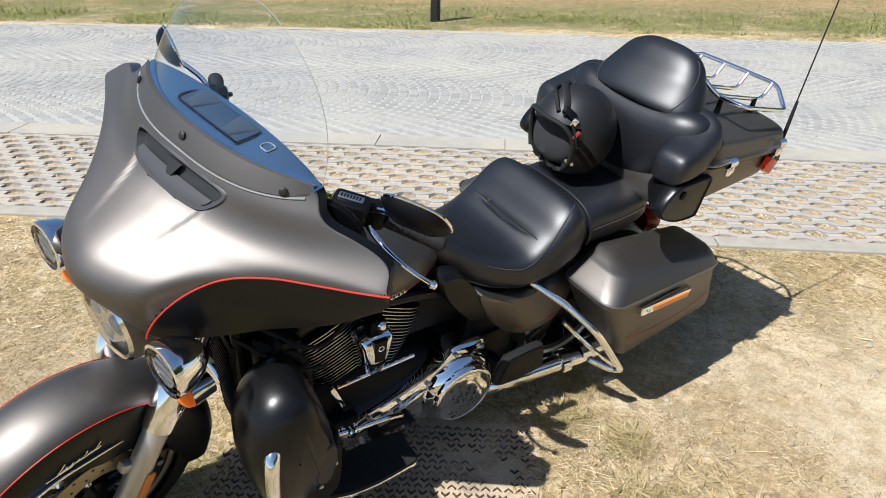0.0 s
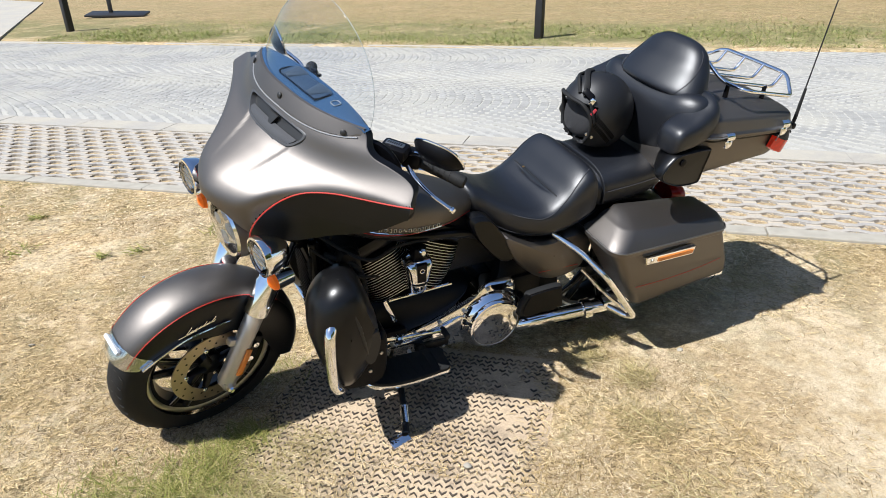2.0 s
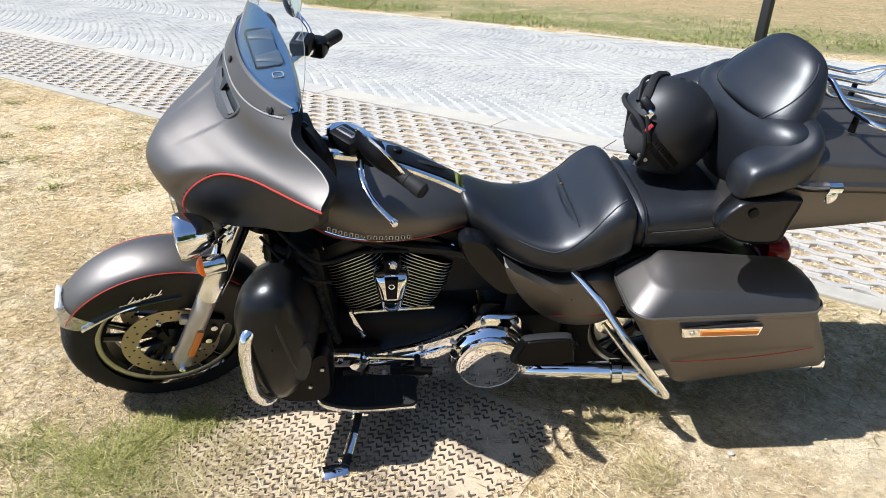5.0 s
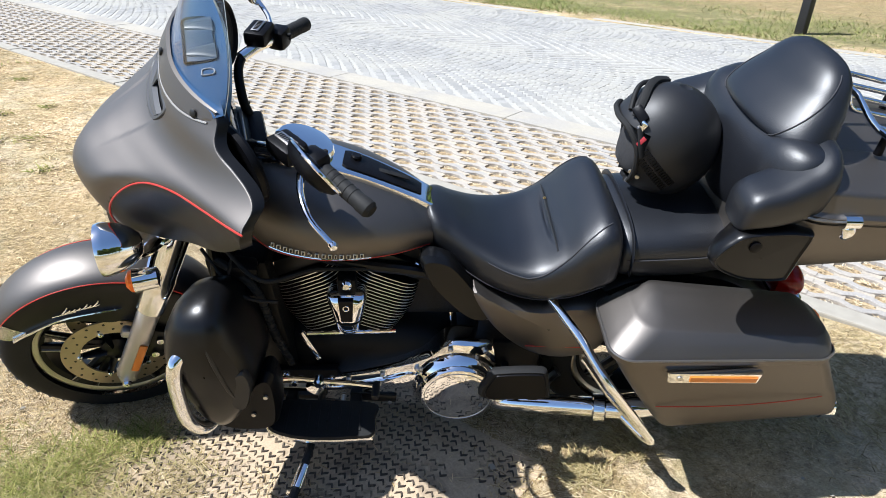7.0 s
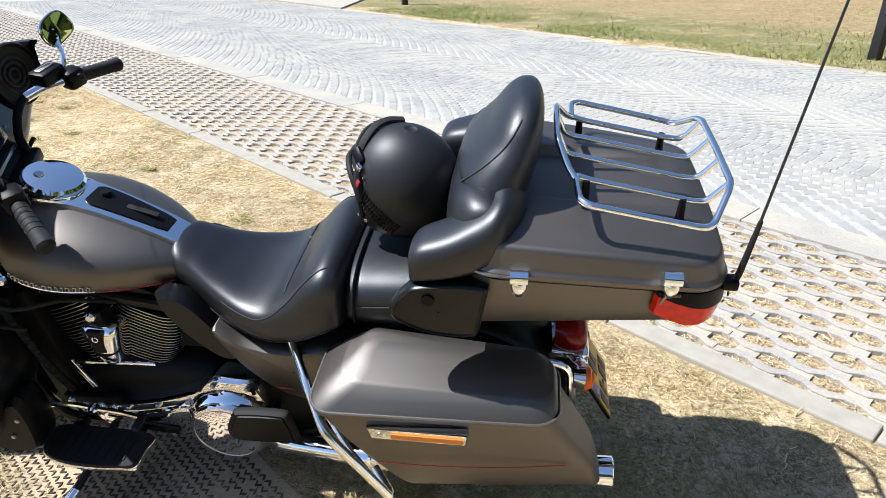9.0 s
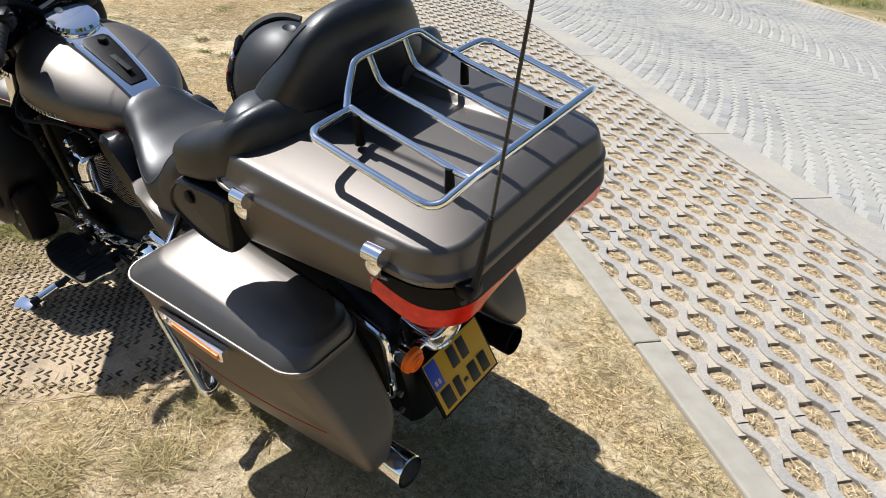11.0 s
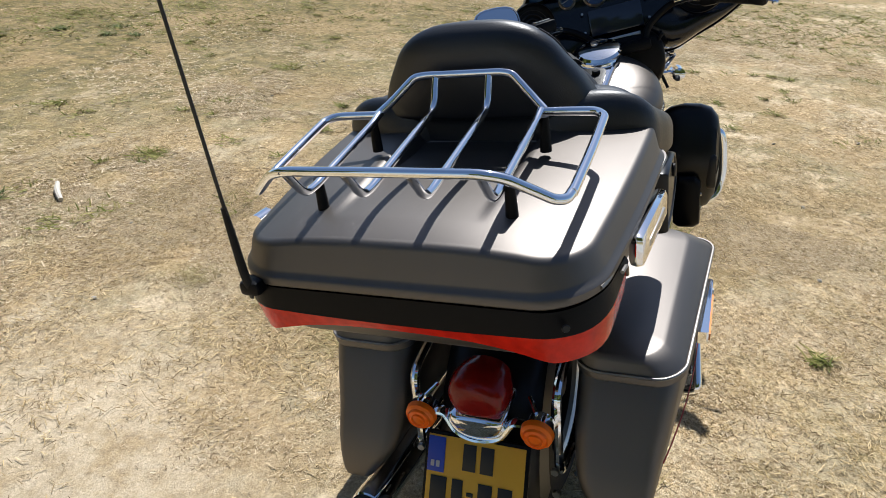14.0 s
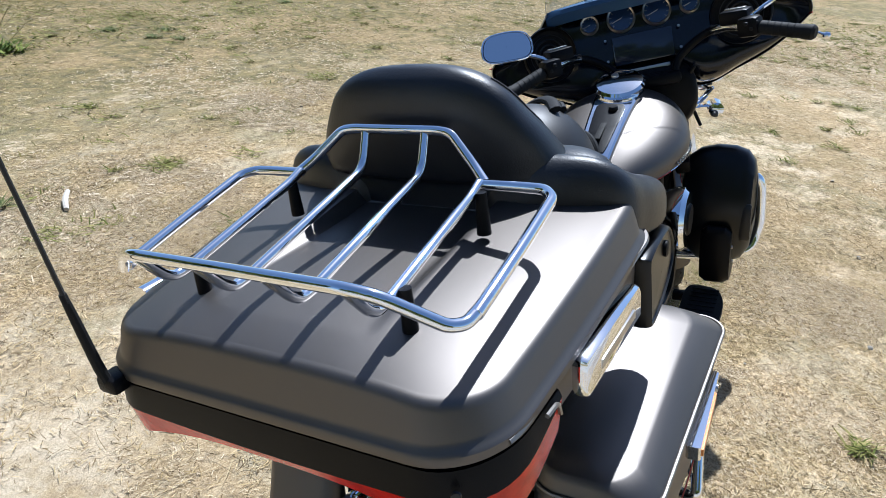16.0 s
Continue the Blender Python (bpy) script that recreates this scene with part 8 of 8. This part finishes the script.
for cx, cy, r, c in ((-2.79, -6.0, 0.16, 150), (-2.8, -5.41, 0.10, 90), (-2.94, -5.18, 0.10, 100), (0.29, -2.96, 0.07, 90), (-5.41, -5.89, 0.16, 130), (-3.16, -5.66, 0.22, 150), (-8.45, -5.45, 0.3, 160)):
    tufts += clump(cx, cy, r, c, rng)
blades("low_weed", tufts, blade_mat("olive_weed_leaves", (0.05, 0.08, 0.02), (0.12, 0.15, 0.045), (0.25, 0.25, 0.10)), "small olive weeds on the dry ground", "weeds", 0.45, 0.075, 0.004)
tufts = []
for cx, cy, r, c in ((-0.95, -0.62, 0.45, 900), (-1.25, -0.9, 0.5, 700), (-0.55, -0.55, 0.35, 400), (0.55, -0.55, 0.30, 160), (0.75, -0.95, 0.5, 130), (0.3, -1.3, 0.5, 120)):
    tufts += clump(cx, cy, r, c, rng)
blades("long_straw", tufts, blade_mat("pale_long_straw", (0.24, 0.18, 0.085), (0.50, 0.40, 0.23), (0.72, 0.60, 0.39)), "long pale straw strands strewn round the tyre and mat", "straw", 0.84, 0.09, 0.0009)
turf = scatter(26000, -7, 1.5, -12, -2.6, lambda x, y, a, n, r: r.random() < (0.25 + 1.1 * noise.noise(Vector((x, y, 4)) * 0.8)) * max(0.0, min(1.0, (-0.45 * x - 0.893 * y - 2.6) / 5)), 23)
blades("olive_turf", turf, blade_mat("olive_turf_blades", (0.06, 0.065, 0.012), (0.15, 0.135, 0.03), (0.30, 0.235, 0.07)), "short olive turf creeping over the dry field", "grass", 0.7, 0.05, 0.0028)
far = scatter(40000, -22, 2, -18, 12, lambda x, y, a, n, r: n < 1.4 and math.hypot(x, y) > 6 and r.random() < 0.25 + 1.2 * noise.noise(Vector((x, y, 2)) * 0.35), 21)
blades("far_grass", far, GREENB, "greenish grass further out in the field", "grass", 0.65, 0.06, 0.006)
vg = []
rng = random.Random(31)
for _ in range(70000):
    a, n = rng.uniform(-11, 16), N_FAR + 0.22 + abs(rng.gauss(0, 1.45))
    if a < -10.6 and n > 8.6:
        continue
    if rng.random() > 0.55 + noise.noise(Vector((a, n, 0)) * 0.7):
        continue
    p = at_kn(a, n)
    vg.append((p.x, p.y, 0.005))
blades("verge_grass", vg, blade_mat("verge_green", (0.07, 0.10, 0.022), (0.17, 0.20, 0.05), (0.36, 0.34, 0.13)), "green verge grass beyond the road", "grass", 0.4, 0.11, 0.004)
vg = []
for _ in range(16000):
    a, n = rng.uniform(-14, 18), N_FAR + 1.4 + rng.uniform(0, 7)
    if a < -10.9:
        continue
    p = at_kn(a, n)
    vg.append((p.x, p.y, 0.005))
blades("verge_dry_grass", vg, DRYB, "dry tan grass behind the verge", "grass", 0.5, 0.10, 0.004)

# ---------------------------------------------------------------- small things round about
for x, y in ((5.62, 7.95), (-1.99, 15.05)):
    bm = block((0, 0, 0.6), (0.13, 0.13, 1.3), 0.012)
    po = tagged(link_mesh("post", bm, POST), "square black timber post on the verge", "post", "verge posts")
    po.matrix_world = pose(x, y, 0, 1.5, -1.0, 32)
board = tagged(new("fallen_sign"), "dark sign board lying by the far post", "sign")
part("board", block((0, 0, 0.06), (1.5, 0.6, 0.05), 0.01, (6, 2, 0)), POST, board)
part("leg", block((-0.2, 0.1, 0.3), (0.09, 0.09, 0.6), 0.008), POST, board)
board.matrix_world = pose(-1.0, 18.2, 0.02, 0, 0, -20)
cab = tagged(new("utility_cabinet"), "dark green cabinet with a white door panel", "cabinet")
part("body", block((0, 0, 0.6), (1.2, 0.7, 1.2), 0.02), mat("green_cabinet_paint", (0.03, 0.05, 0.03), 0.5, 0.0, 0.2, 60, 0.2, 5), cab)
part("door_panel", block((-0.62, 0.0, 0.62), (0.04, 0.6, 1.0), 0.008), mat("white_cabinet_door", (0.6, 0.6, 0.58), 0.5, 0.0, 0.1, 60, 0.1, 5), cab, "white panel")
cab.matrix_world = pose(17.2, 11.2, 0, 0, 0, 40)
bm = tube([(0.16, -2.66, 0.012), (0.10, -2.75, 0.018), (0.02, -2.84, 0.014)], [0.012, 0.015, 0.011], 8, smooth=10)
tagged(link_mesh("dry_stick", bm, WHITEB), "bleached piece of dry wood on the sand", "stick")
pme = lathe([(-0.010, 0.004), (-0.006, 0.012), (0.002, 0.015), (0.008, 0.009), (0.010, 0.002)], (0, 0, 0), (0.2, 0.1, 1), 7)
peb = tagged(link_mesh("pebble", pme, CONCRETE, angle=60), "small pale pebble on the sand", "pebble", "pebbles")
peb.matrix_world = pose(-0.10, -0.75, 0.012)
rng = random.Random(77)
for k in range(60):
    x, y = rng.uniform(-3, 3), rng.uniform(-3.2, 1.4)
    if ND.x * x + ND.y * y > 1.45:
        continue
    o = copy_thing(peb, pose(x, y, ground_z(x, y) + 0.004, rng.uniform(-30, 30), rng.uniform(-30, 30), rng.uniform(0, 360)))
    s = rng.uniform(0.35, 1.0)
    o.scale = (s, s, s * 0.8)

# ---------------------------------------------------------------- woods behind, seen only in the mirrors and the chrome
rng = random.Random(41)
vs, fs, mi = [], [], []
for k in range(40):
    az, ar = radians(-88 + 3.8 * k + rng.uniform(-1.2, 1.2)), 21 + rng.uniform(0, 7)
    cx, cy = ar * math.cos(az), ar * math.sin(az)
    if 1.0 < ND.x * cx + ND.y * cy < 10.5:
        continue
    H = rng.uniform(9.5, 14.5)
    b = len(vs)
    for z, r in ((0, 0.22), (H * 0.35, 0.16), (H * 0.8, 0.05)):
        vs += [(cx + r * math.cos(a), cy + r * math.sin(a), z) for a in np.linspace(0, 2 * math.pi, 7)[:-1]]
    for j in range(2):
        for i in range(6):
            fs.append((b + j * 6 + i, b + j * 6 + (i + 1) % 6, b + j * 6 + 6 + (i + 1) % 6, b + j * 6 + 6 + i))
            mi.append(0)
    lobes = [(rng.uniform(-1.6, 1.6), rng.uniform(-1.6, 1.6), H * rng.uniform(0.3, 0.92), rng.uniform(0.8, 1.5)) for _ in range(24)]
    for lx, ly, lz, lr in lobes:
        for _ in range(70):
            d = Vector((rng.gauss(0, 1), rng.gauss(0, 1), rng.gauss(0, 1))).normalized() * lr * rng.uniform(0.5, 1.0)
            p = Vector((cx + lx, cy + ly, lz)) + d
            u = Vector((rng.gauss(0, 1), rng.gauss(0, 1), rng.gauss(0, 1))).normalized()
            v = u.cross(Vector((rng.gauss(0, 1), rng.gauss(0, 1), rng.gauss(0, 1)))).normalized()
            q = rng.uniform(0.24, 0.50)
            b = len(vs)
            vs += [tuple(p + u * q), tuple(p + v * q * 0.7), tuple(p - u * q), tuple(p - v * q * 0.7)]
            fs.append((b, b + 1, b + 2, b + 3))
            mi.append(1)
me = bpy.data.meshes.new("far_woods")
me.from_pydata(vs, [], fs)
me.materials.append(mat("tree_bark", (0.09, 0.07, 0.05), 0.9, 0.0, 0.5, 20, 0.2, 3))
me.materials.append(blade_mat("dark_tree_leaves", (0.05, 0.085, 0.018), (0.11, 0.15, 0.033), (0.20, 0.22, 0.06)))
me.polygons.foreach_set("material_index", mi)
tagged(new("far_woods", me), "belt of dark green trees far behind the field", "trees", kind="stuff")
